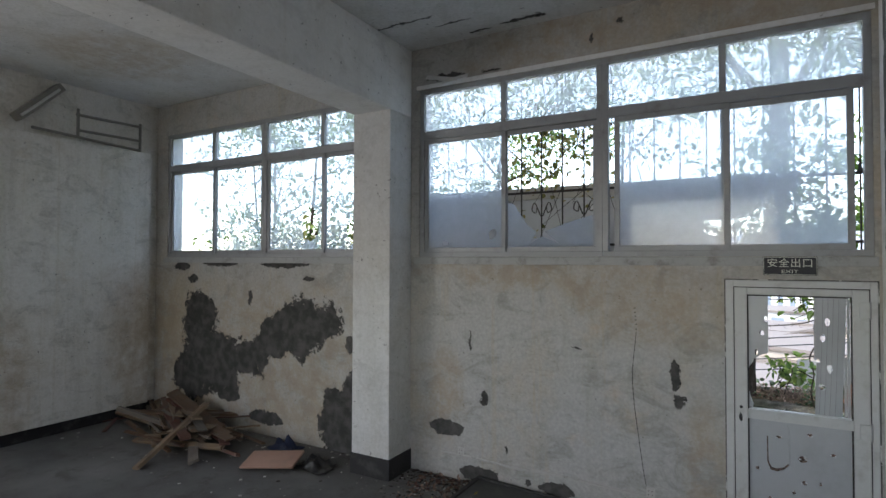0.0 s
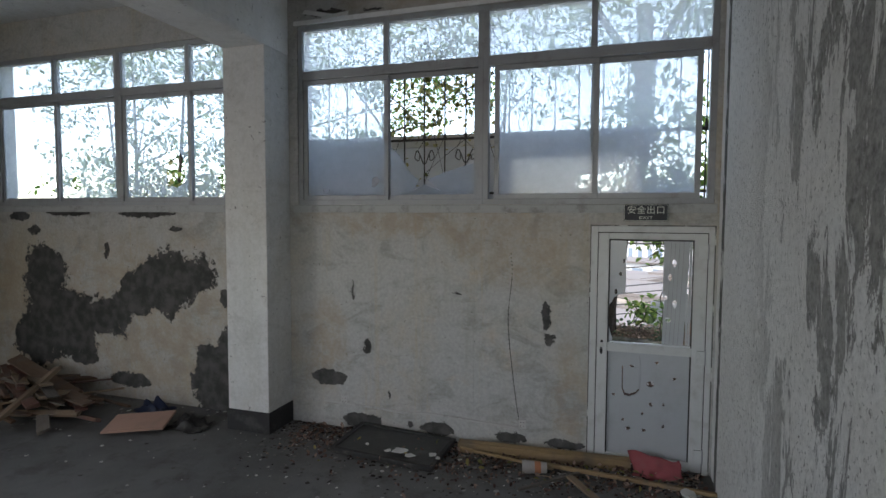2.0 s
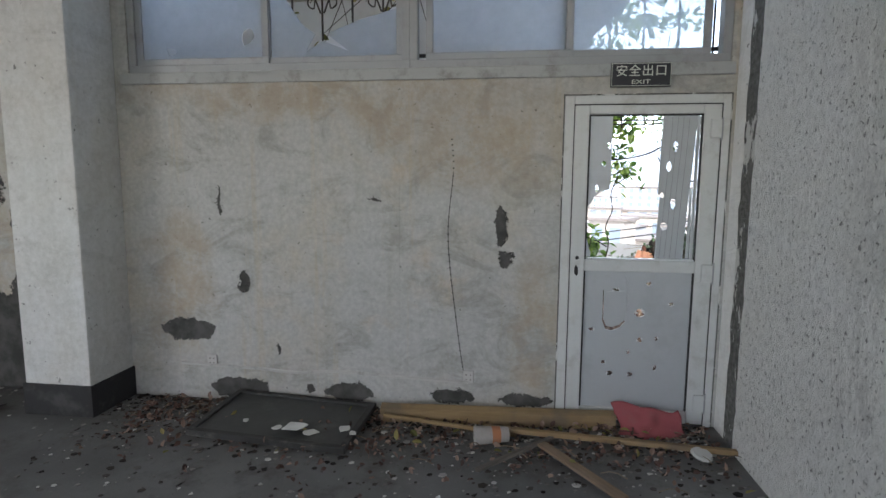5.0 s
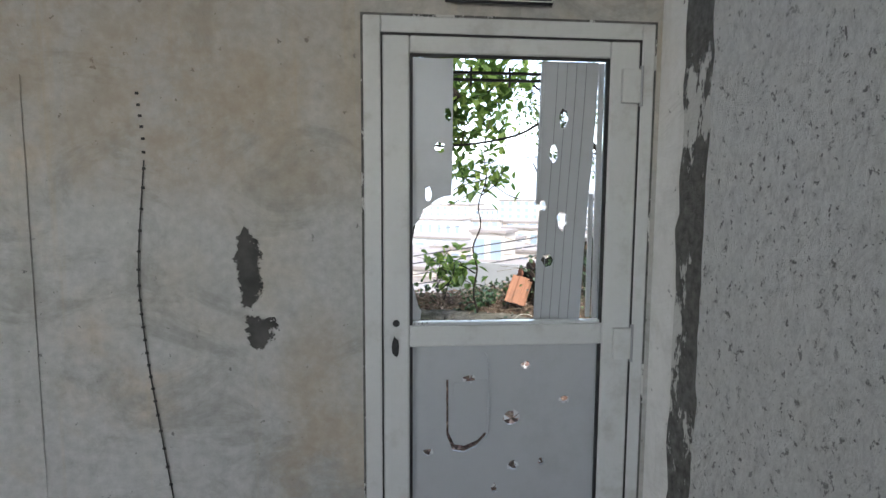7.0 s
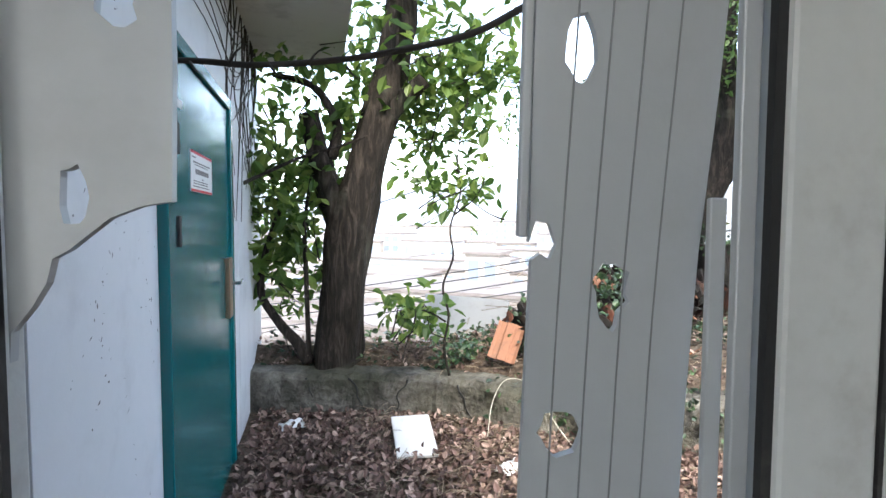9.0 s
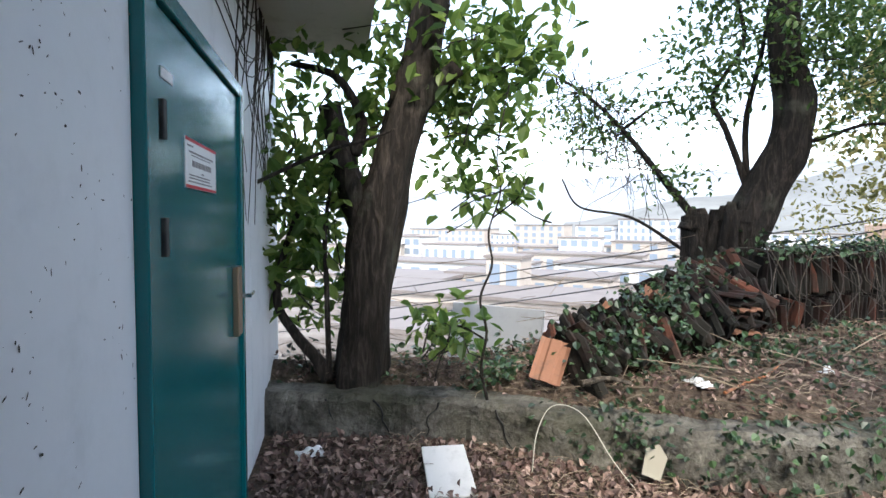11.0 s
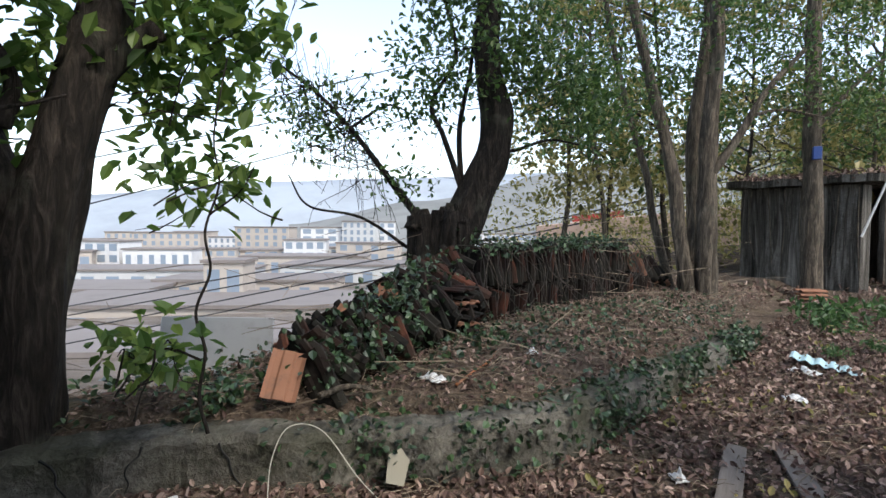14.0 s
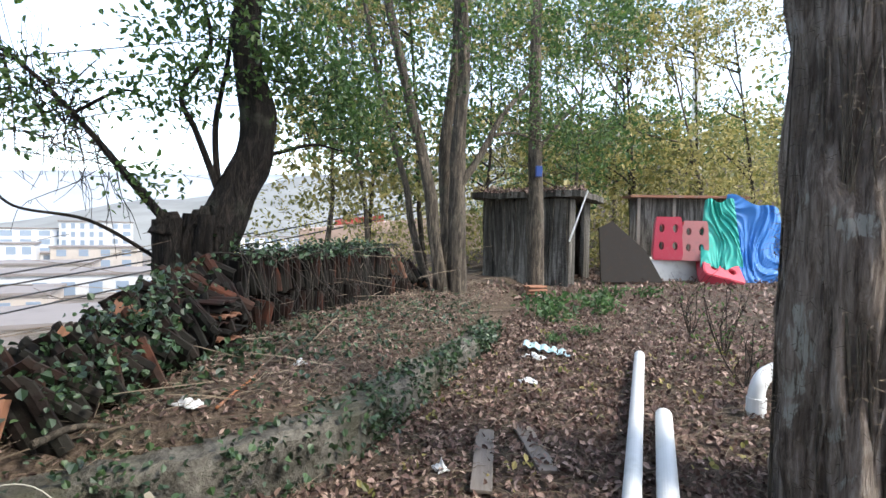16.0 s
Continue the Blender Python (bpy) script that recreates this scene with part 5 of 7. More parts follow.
# wiring on the wall
wire_mat = plain("black cable", (0.02, 0.02, 0.02), 0.6)
b = bmesh.new()
CABLE = [(-0.842, WALL - 0.004, 1.80), (-0.83, WALL - 0.004, 1.596), (-0.862, WALL - 0.004, 1.25), (-0.85, WALL - 0.004, 1.0), (-0.823, WALL - 0.004, 0.77), (-0.78, WALL - 0.004, 0.45), (-0.747, WALL - 0.004, 0.25)]
tube(b, CABLE[1:], 0.0022, 0.0022, 5, 40)
cable = solid("cable", b, wire_mat, pose(0, 0, 0), "thin black cable clipped to the plaster", "cable")
for i, p in enumerate(curve_points(CABLE, 34)):
    link("cable_clip", box(p.x - 0.005, p.y - 0.003, p.z - 0.004, p.x + 0.005, p.y + 0.002, p.z + 0.004, 0.001), wire_mat, cable)
con = thing("conduit", pose(0, 0, 0), "white painted conduit with small sockets low on the wall", "conduit")
trunk_mat = plain("painted conduit", (0.50, 0.49, 0.47), 0.8, wear=0.6)
b = bmesh.new()
tube(b, [(-2.75, WALL - 0.008, 0.255), (-2.2, WALL - 0.008, 0.24), (-1.9, WALL - 0.008, 0.225), (-1.6, WALL - 0.008, 0.245), (-1.1, WALL - 0.008, 0.225), (-0.72, WALL - 0.008, 0.215)], 0.012, 0.012, 6, 30)
part("channel", b, trunk_mat, con)
for x, z in ((-2.52, 0.28), (-0.72, 0.25)):
    s = part("socket", box(x - 0.035, WALL - 0.014, z - 0.04, x + 0.035, WALL - 0.001, z + 0.045, 0.004), trunk_mat, con)
    for dx in (-0.014, 0.014):
        for dz in (-0.014, 0.018):
            part("hole", cyl((x + dx, WALL - 0.0155, z + dz), (x + dx, WALL - 0.013, z + dz), 0.004, sides=8), wire_mat, s)
structure(link("trim_ridge", box(-1.205, WALL - 0.004, 0.40, -1.18, WALL - 0.0005, 1.85, 0.003), window_wall_mat), "raised plaster seam", "trim")

# heap of broken timber by the far pillar
WOODS = [wood("brown timber", (0.06, 0.033, 0.02), (0.15, 0.085, 0.048)), wood("pale timber", (0.16, 0.11, 0.065), (0.30, 0.21, 0.13)), wood("grey timber", (0.08, 0.073, 0.065), (0.19, 0.17, 0.15)), wood("red-brown timber", (0.06, 0.02, 0.014), (0.13, 0.045, 0.03))]
r = random.Random(11)


def timber(length, width, thick, m, mat, label, group="timber heap"):
    bm = box(-length / 2, -width / 2, -thick / 2, length / 2, width / 2, thick / 2, 0.004)
    for v in bm.verts:
        if abs(v.co.x) > length * 0.4:
            v.co.x += 0.02 * noise.noise(v.co * 40)
        v.co.z += 0.01 * math.sin(v.co.x * 2.5)
    return solid("timber", bm, mat, m, label, "timber", group)


HEAP = Vector((-6.2, 4.34, 0))
for i in range(52):
    a = r.uniform(0, 1)
    L = r.uniform(0.7, 1.7)
    px, py = min(-5.45, HEAP.x + r.gauss(0, 0.55)), HEAP.y + r.gauss(0, 0.19)
    hgt = max(0.0, 0.34 - 0.30 * math.hypot((px - HEAP.x) / 1.0, (py - HEAP.y) / 0.55))
    timber(L, r.choice((0.04, 0.05, 0.07, 0.11)), r.choice((0.012, 0.02, 0.035)), pose(px, min(py, 4.62), 0.03 + hgt * r.uniform(0.35, 1), r.uniform(-25, 25), r.uniform(-7, 7), r.gauss(-18, 11) + (62 if i % 11 == 0 else 0)), r.choice(WOODS), "broken length of old timber in a heap")
timber(1.15, 0.10, 0.04, pose(-5.72, 3.90, 0.22, 20, 22, -76), WOODS[1], "pale squared timber leaning out of the heap")
timber(1.05, 0.06, 0.05, pose(-6.25, 4.05, 0.24, 0, 18, 28), WOODS[2], "grey round-edged timber leaning on the heap")
timber(1.5, 0.15, 0.03, pose(-6.15, 4.46, 0.30, 18, 8, -14), WOODS[0], "brown timber board on top of the heap")
timber(1.6, 0.12, 0.03, pose(-6.05, 4.42, 0.22, 10, 9, -12), WOODS[3], "red-brown timber board on top of the heap")
timber(0.55, 0.30, 0.012, pose(-5.75, 4.18, 0.18, 14, 6, 10), wood("pale plywood", (0.42, 0.34, 0.25), (0.56, 0.47, 0.36)), "torn sheet of pale plywood on the heap")
solid("board", box(-0.29, -0.17, 0, 0.29, 0.17, 0.022, 0.004), plain("salmon laminate", (0.42, 0.26, 0.20), 0.6, wear=0.25), pose(-4.42, 4.16, 0.07, 9, -3, 22), "salmon-coloured laminate board lying on rubble", "board")


def rag(name, m, size, mat, label, category, seed, height=0.12):
    bm = bmesh.new()
    bmesh.ops.create_grid(bm, x_segments=18, y_segments=18, size=0.5)
    for v in bm.verts:
        p = Vector((v.co.x * 3.2 + seed, v.co.y * 3.2, seed))
        fall = 1 - min(1, 4 * (v.co.x ** 2 + v.co.y ** 2)) * 0.85
        v.co.x *= size[0] * (1 + 0.3 * noise.noise(p))
        v.co.y *= size[1] * (1 + 0.3 * noise.noise(p + Vector((5, 5, 5))))
        v.co.z = max(0.0, height * fall * (0.6 + 0.9 * noise.noise(p * 1.5)))
    ex = bmesh.ops.extrude_face_region(bm, geom=bm.faces[:])
    bmesh.ops.translate(bm, verts=[g for g in ex["geom"] if isinstance(g, bmesh.types.BMVert)], vec=(0, 0, 0.006))
    bmesh.ops.recalc_face_normals(bm, faces=bm.faces[:])
    return solid(name, bm, mat, m, label, category, smooth=True)


rag("bag", pose(-4.0, 4.36, 0.0), (0.42, 0.3), plain("black plastic", (0.012, 0.012, 0.013), 0.4), "crumpled black plastic bag on the floor", "bag", 2.0, 0.16)
rag("rag", pose(-4.72, 4.62, 0.0), (0.38, 0.22), plain("dark blue cloth", (0.02, 0.03, 0.07), 0.9), "crumpled dark blue rag beside the timber", "rag", 4.0, 0.14)
red = rag("cloth", pose(0.42, 4.69, 0.02, 58, 0, 0), (0.40, 0.30), plain("faded red foam", (0.30, 0.075, 0.085), 0.9, wear=0.2), "faded red foam sheet slumped against the door", "sheet", 7.0, 0.06)

# dark framed panel on the floor
pan = thing("glazed_panel", pose(-1.84, 4.51, 0.045, 3, 1, -4), "black-framed dark glass panel lying on rubble", "panel")
dark_glass = plain("dusty dark glass", (0.035, 0.037, 0.037), 0.35, wear=0.6, wear_colour=(0.12, 0.12, 0.115), scale=5)
part("pane", box(-0.46, -0.25, 0, 0.46, 0.25, 0.012), dark_glass, pan)
for a in ((-0.50, -0.29, 0.50, -0.25), (-0.50, 0.25, 0.50, 0.29), (-0.50, -0.25, -0.46, 0.25), (0.46, -0.25, 0.50, 0.25)):
    part("frame", box(a[0], a[1], -0.012, a[2], a[3], 0.026, 0.004), plain("black frame paint", (0.03, 0.03, 0.03), 0.6, wear=0.5), pan)
flake_mat = plain("white paint flake", (0.68, 0.68, 0.66), 0.8, wear=0.2)
for x, y, s, sd in ((-1.72, 4.36, 0.085, 1), (-1.60, 4.30, 0.06, 2), (-1.42, 4.37, 0.05, 3), (-1.82, 4.33, 0.04, 4), (-1.35, 4.32, 0.035, 5), (-2.05, 4.40, 0.03, 6)):
    solid("paint_flake", plate(ragged(0, 0, s, s * 0.8, 9, 0.45, sd), [], 0, 0.004), flake_mat, pose(x, y, 0.074, 92, 0, 20 * sd), "curled white paint flake on the dark panel", "paint flake", "paint flakes")
solid("stick", box(-0.72, -0.018, 0, 0.72, 0.018, 0.03, 0.004), stick_mat, pose(0.12, 4.50, 0.03, 0, 1, -3), "long yellow stick lying in the rubble", "stick", "sticks")
solid("stick", box(-0.42, -0.012, 0, 0.42, 0.012, 0.02, 0.003), stick_mat, pose(-0.82, 4.56, 0.04, 0, 2, -7), "thin yellow stick lying in the rubble", "stick", "sticks")
solid("stick", box(-0.3, -0.03, 0, 0.3, 0.03, 0.015, 0.003), WOODS[1], pose(-0.08, 4.16, 0.03, 4, 2, -52), "short flat pale stick among rubble", "stick", "sticks")
solid("stick", box(-0.35, -0.012, 0, 0.35, 0.012, 0.02, 0.003), WOODS[2], pose(-0.38, 4.30, 0.035, 0, 2, 48), "thin grey stick among rubble", "stick", "sticks")
cup = thing("cup", pose(-0.55, 4.44, 0.06, 0, 90, 12), "crushed grey paper cup lying on its side", "cup")
part("body", cyl((0, 0, -0.10), (0, 0, 0.10), 0.055, 0.042, 20), plain("grey paper", (0.36, 0.34, 0.32), 0.8, wear=0.3), cup)
part("band", cyl((0, 0, 0.0), (0, 0, 0.05), 0.0495, 0.047, 20), plain("orange print", (0.42, 0.17, 0.08), 0.8), cup)
solid("plastic_lid", cyl((0, 0, 0), (0, 0, 0.012), 0.06, 0.05, 20), plain("clear plastic", (0.55, 0.56, 0.54), 0.25), pose(0.62, 4.42, 0.03, 12, 8, 0), "cloudy plastic lid among rubble by the door", "lid")


def crumbs(name, n, area, size, mat, label, seed, z=0.0, hfun=None, kind="stuff", dense=None):
    """Small angular bits scattered over x0, x1, y0, y1."""
    g = np.random.default_rng(seed)
    v, f = [], []
    for _ in range(n):
        x, y = g.uniform(area[0], area[1]), g.uniform(area[2], area[3])
        if dense and g.random() > dense(x, y):
            continue
        s = size * g.uniform(0.3, 1.0) ** 1.5
        a, tilt = g.uniform(0, 6.28), g.normal(0, 0.25, 2)
        base = hfun(x, y) if hfun else z
        i = len(v)
        m = int(g.integers(4, 6))
        for top in (0, 1):
            for k in range(m):
                q = a + 6.28 * k / m
                rr = s * (0.65 + 0.35 * math.sin(5 * q + a))
                v.append((x + rr * math.cos(q), y + rr * math.sin(q) * 0.8, base + 0.002 + top * s * 0.22 + abs(tilt[0]) * rr * (1 + math.cos(q)) * 0.5))
        f.append(tuple(range(i + m, i + 2 * m)))
        f += [(i + k, i + (k + 1) % m, i + m + (k + 1) % m, i + m + k) for k in range(m)]
    me = bpy.data.meshes.new(name)
    me.from_pydata(v, [], f)
    me.materials.append(mat)
    return tagged(new(name, me), label, "rubble", kind=kind)


def island_mat(name, a, b, c, rough=0.9):
    k = Kit(name)
    return k.finish(k.ramp(k.island(), (0.0, a), (0.6, b), (1.0, c)), rough, specular=0.25)


rubble_mat = island_mat("plaster crumbs", (0.06, 0.055, 0.05), (0.20, 0.19, 0.18), (0.62, 0.61, 0.58))
wall_side = lambda x, y: min(1.0, math.exp(-(4.80 - y) / 0.42) + 0.05)
crumbs("rubble", 5200, (-3.1, 0.8, 3.2, 4.84), 0.026, rubble_mat, "plaster crumbs and dust along the wall", 1, dense=wall_side)
crumbs("rubble", 900, (-7.4, -3.2, 3.2, 4.84), 0.035, rubble_mat, "plaster crumbs round the timber heap", 2, dense=wall_side)
crumbs("rubble", 380, (-3.3, 0.7, 1.6, 4.6), 0.016, rubble_mat, "scattered plaster crumbs on the floor", 3)
soil_bits = island_mat("black dirt", (0.012, 0.011, 0.010), (0.03, 0.027, 0.024), (0.06, 0.05, 0.042))
crumbs("dirt", 6500, (-3.1, 0.75, 3.7, 4.85), 0.030, soil_bits, "black dirt and rotted leaves along the wall", 4, dense=lambda x, y: math.exp(-(4.84 - y) / 0.27))
g = np.random.default_rng(5)
pts = np.stack([g.uniform(-2.9, 0.75, 800), 4.82 - np.abs(g.normal(0, 0.34, 800)), np.full(800, 0.02)], axis=1)
tagged(leaf_cloud("dead_leaves", g, pts, 2, 0.010, 0.042, litter_mat, droop=0.0, slim=0.6), "dry brown leaves blown in along the wall", "leaves", kind="stuff")
pts = np.stack([g.uniform(-2.6, 0.7, 46), 4.75 - np.abs(g.normal(0, 0.3, 46)), np.full(46, 0.04)], axis=1)
tagged(leaf_cloud("green_leaves", g, pts, 1, 0.01, 0.055, leaf_yellow, droop=0.0, slim=0.55), "fallen yellow-green leaves on the rubble", "leaves", kind="stuff")
b = bmesh.new()
for i in range(90):
    x, y, a, L = g.uniform(-2.9, 0.7), 4.75 - abs(g.normal(0, 0.32)), g.uniform(0, 3.14), g.uniform(0.06, 0.22)
    tube(b, [(x, y, 0.025), (x + L * math.cos(a) * 0.5, y + L * math.sin(a) * 0.3, 0.035 + g.uniform(0, 0.02)), (x + L * math.cos(a), min(4.83, y + L * math.sin(a) * 0.5), 0.03)], 0.003, 0.002, 4, 4)
tagged(link("twigs", b, straw_mat), "dry twigs scattered along the wall", "twigs", kind="stuff")

# loose paint over the window and stains with shape on the ceiling
for x, y, L, a in ((-2.72, 4.79, 0.36, 12), (-2.55, 4.76, 0.28, -6)):
    bm = box(-L / 2, -0.03, 0, L / 2, 0.03, 0.004)
    solid("paint_strip", bm, white_mat, pose(x, y, HEAD + 0.02 + 0.04 * (a > 0), 55, a, 4), "hanging strip of peeled paint over the window", "paint strip", "peeled paint")


# ---- yard, bank and clutter ----
def on_ground(x0, x1, y0, y1, n, keep=None, lift=0.012, seed=1):
    g = np.random.default_rng(seed)
    out = []
    while len(out) < n:
        x, y = g.uniform(x0, x1), g.uniform(y0, y1)
        if keep is None or g.random() < keep(x, y):
            out.append((x, y, ground_height(x, y) + lift))
    return np.array(out)


def shed_right(y):
    return -0.61 - (y - 7.71) * 0.129 + 0.03


yard = lambda x, y: float(y < kerb_y(x) - 0.03 and x > shed_right(y)) * (1.0 if x < 2.2 else 0.6 if x < 7 else 0.35)
bank = lambda x, y: float(kerb_y(x) + 0.24 < y < 9.1 + 0.62 * max(0, min(x, 9) - 0.8))
g = np.random.default_rng(21)
tagged(leaf_cloud("dead_leaves", g, on_ground(-1.0, 8.5, 5.2, 8.7, 17000, yard, 0.012, 1), 2, 0.02, 0.050, litter_mat, droop=0.0, slim=0.58), "thick layer of dead brown leaves over the yard", "leaves", kind="stuff")
tagged(leaf_cloud("dead_leaves", g, on_ground(-0.8, 9.0, 7.5, 11.5, 6500, bank, 0.012, 2), 2, 0.02, 0.045, litter_mat, droop=0.0, slim=0.5), "dead brown leaves on the bank", "leaves", kind="stuff")
tagged(leaf_cloud("dead_leaves", g, on_ground(8.5, 18, 4.5, 10.0, 2600, None, 0.015, 3), 2, 0.03, 0.10, litter_mat, droop=0.0, slim=0.5), "dead leaves in front of the hut", "leaves", kind="stuff")


def straws(name, pts, length, radius, mat, label, seed):
    g = np.random.default_rng(seed)
    n = len(pts)
    a = g.uniform(0, 6.283, n)
    L = length * g.uniform(0.3, 1.3, n)
    d = np.stack([np.cos(a), np.sin(a), g.normal(0.05, 0.12, n)], axis=1)
    s = np.stack([-np.sin(a), np.cos(a), np.zeros(n)], axis=1) * radius
    u = np.array((0, 0, radius))
    mid = pts + d * L[:, None] * 0.5 + g.normal(0, 0.012, (n, 3)) + np.array((0, 0, 0.012))
    end = pts + d * L[:, None]
    v = np.stack([pts - s, pts + s, pts + u * 1.6, mid - s, mid + s, mid + u * 1.6, end - s * 0.5, end + s * 0.5, end + u], axis=1).reshape(-1, 3)
    i = np.arange(n)[:, None] * 9
    quads = [(0, 1, 4, 3), (1, 2, 5, 4), (2, 0, 3, 5), (3, 4, 7, 6), (4, 5, 8, 7), (5, 3, 6, 8)]
    f = np.concatenate([i + np.array(q) for q in quads]).tolist()
    me = bpy.data.meshes.new(name)
    me.from_pydata(v.tolist(), [], f)
    me.materials.append(mat)
    return tagged(new(name, me), label, "twigs", kind="stuff")


straws("twigs", on_ground(-0.8, 9.0, 7.4, 11.5, 6000, bank, 0.02, 4), 0.18, 0.0017, straw_mat, "dry straw and twigs matted on the bank", 4)
straws("twigs", on_ground(0.0, 9.0, 5.2, 8.6, 3200, yard, 0.03, 5), 0.20, 0.0018, straw_mat, "dry twigs lying over the dead leaves", 5)
straws("twigs", on_ground(1.5, 7.5, 7.4, 10.0, 90, bank, 0.03, 6), 0.65, 0.0045, straw_mat, "longer broken branches on the bank", 6)

# ivy over the kerb, the bank and the tile heap
ivy = []
g = np.random.default_rng(31)
for i in range(1200):
    x = 1.0 + 5.0 * g.random() ** 0.85
    w = 0.30 + 0.45 * smooth(noise.noise(Vector((x * 2.3, 3.3, 0))), -0.1, 0.35)
    if g.random() > w:
        continue
    y = kerb_y(x)
    k = g.random()
    if k < 0.62:
        ivy.append((x, y - 0.012 - 0.03 * g.random(), g.uniform(ground_height(x, y - 0.3), kerb_top(x) + 0.02)))
    else:
        ivy.append((x, y + g.uniform(-0.02, 0.22), kerb_top(x) + 0.03))
tagged(leaf_cloud("ivy", g, ivy, 3, 0.04, 0.044, leaf_ivy, droop=0.4, slim=0.85), "dark ivy trailing over the kerb", "ivy", kind="stuff")
ivy = []
for i in range(330):
    u = g.random() ** 0.6
    x, y = 2.75 - 1.35 * u + g.normal(0, 0.12), 9.2 - 0.7 * u + g.normal(0, 0.16) - 0.12
    ivy.append((x, y, ground_height(x, y) + 0.05 + max(0.0, (0.75 - 0.55 * u)) * g.random() ** 0.7))
for i in range(300):
    u = g.random()
    ivy.append((3.3 + 3.4 * u, 9.45 + 1.0 * u + g.normal(0, 0.22), 0.42 + 0.79 - 0.30 * max(0.0, (u - 0.85) / 0.15) + abs(g.normal(0, 0.05))))
for i in range(260):
    x = g.uniform(0.5, 1.9)
    if 0.95 < x < 1.35:
        continue
    ivy.append((x, 8.42 + abs(g.normal(0, 0.2)), ground_height(x, 8.4) + 0.06 + 0.1 * g.random()))
tagged(leaf_cloud("ivy", g, ivy, 4, 0.05, 0.05, leaf_ivy, droop=0.4, slim=0.85), "dark ivy growing over the tile heap", "ivy", kind="stuff")
tagged(leaf_cloud("ground_plants", g, on_ground(1.2, 7.0, 7.5, 9.6, 520, bank, 0.03, 8), 4, 0.06, 0.045, leaf_ivy, droop=-0.2, slim=0.8), "small dark creepers on the bank", "plants", kind="stuff")
tagged(leaf_cloud("ground_plants", g, on_ground(2.4, 7.5, 5.3, 8.0, 50, yard, 0.03, 9), 8, 0.05, 0.05, leaf_yellow, droop=-0.6, slim=0.6), "bright green seedlings in the yard", "plants", kind="stuff")
tagged(leaf_cloud("ground_plants", g, on_ground(-0.7, 3.0, 8.3, 9.2, 220, bank, 0.03, 10), 4, 0.06, 0.055, leaf_ivy, droop=-0.2, slim=0.8), "creepers along the edge of the bank", "plants", kind="stuff")


def fern(x, y, s, seed):
    g = np.random.default_rng(seed)
    z = ground_height(x, y)
    c = [(x + s * math.cos(a) * q, y + s * math.sin(a) * q, z + s * (0.55 * math.sin(q * 2.2) + 0.06)) for a in g.uniform(0, 6.28, 9) for q in np.linspace(0.2, 1, 6)]
    o = leaf_cloud("fern", g, c, 2, 0.04 * s / 0.4, 0.13 * s / 0.4, FERN, droop=0.1, slim=0.4)
    return tagged(o, "bright green fern-like plant in the litter", "plant", "ferns", "stuff")


FERN = leaf_material("fresh green fronds", (0.03, 0.065, 0.02), (0.055, 0.115, 0.035), (0.11, 0.19, 0.065))
for i, (x, y, s) in enumerate(((7.3, 8.1, 0.36), (7.9, 8.3, 0.4), (8.6, 7.9, 0.36), (8.0, 7.5, 0.3), (6.9, 7.7, 0.26), (9.4, 7.9, 0.34), (5.9, 7.4, 0.16), (6.4, 7.2, 0.18), (10.2, 7.4, 0.3))):
    fern(x, y, s, 40 + i)


def bare_shrub(x, y, h, seed, label):
    g = np.random.default_rng(seed)
    z = ground_height(x, y)
    t = thing("shrub", pose(x, y, z), label, "shrub", "bare shrubs")
    for i in range(9):
        d = Vector((g.normal(0, 0.35), g.normal(0, 0.35), 1)) * h * g.uniform(0.5, 1)
        b = bmesh.new()
        tube(b, [(0, 0, -0.03), d * 0.4 + Vector(g.normal(0, 0.05, 3)), d * 0.75 + Vector(g.normal(0, 0.07, 3)), d], 0.006, 0.002, 4, 8)
        part("stem", b, bark_dark, t)
    tagged(leaf_cloud("leaves", g, [(g.normal(0, 0.3) * h, g.normal(0, 0.3) * h, g.uniform(0.1, 0.8) * h) for _ in range(30)], 2, 0.05, 0.045, leaf_small, t), kind="stuff")
    return t


bare_shrub(6.3, 5.75, 0.9, 1, "leggy bare shrub in the litter")
bare_shrub(7.2, 6.2, 0.8, 2, "leggy bare shrub in the litter")
bare_shrub(5.4, 5.5, 0.7, 3, "small bare shrub beside the pipe")

# loose things outdoors
elbow = thing("pipe_elbow", pose(4.74, 5.40, 0.12), "white plastic pipe elbow lying by the trunk", "pipe elbow")
b = bmesh.new()
tube(b, [(0.0, 0, 0.0), (0.0, 0, 0.22), (0.05, -0.03, 0.33), (0.18, -0.08, 0.36), (0.3, -0.12, 0.36)], 0.056, 0.056, 18, 16)
part("bend", b, pvc, elbow, smooth=True)
part("collar", cyl((0, 0, 0.10), (0, 0, 0.20), 0.066, sides=20), pvc, elbow)
for (x, y, a, L) in ((3.15, 6.75, 27, 0.85), (3.45, 6.55, 38, 0.7)):
    solid("board", box(-L / 2, -0.06, 0, L / 2, 0.06, 0.02, 0.004), WOODS[2], pose(x, y, ground_height(x, y) + 0.012, 2, -1, a), "weathered grey board half buried in leaves", "board", "yard boards")
sheet = thing("corrugated_sheet", pose(5.58, 7.30, ground_height(5.58, 7.3) + 0.05, 6, 10, -70), "torn pale blue corrugated plastic sheet", "sheet")
bm = bmesh.new()
vs = [[bm.verts.new((0.02 * i - 0.28, y, 0.012 * math.sin(i * 1.3))) for i in range(28)] for y in (-0.09, 0.09)]
for i in range(27):
    bm.faces.new((vs[0][i], vs[0][i + 1], vs[1][i + 1], vs[1][i]))
ex = bmesh.ops.extrude_face_region(bm, geom=bm.faces[:])
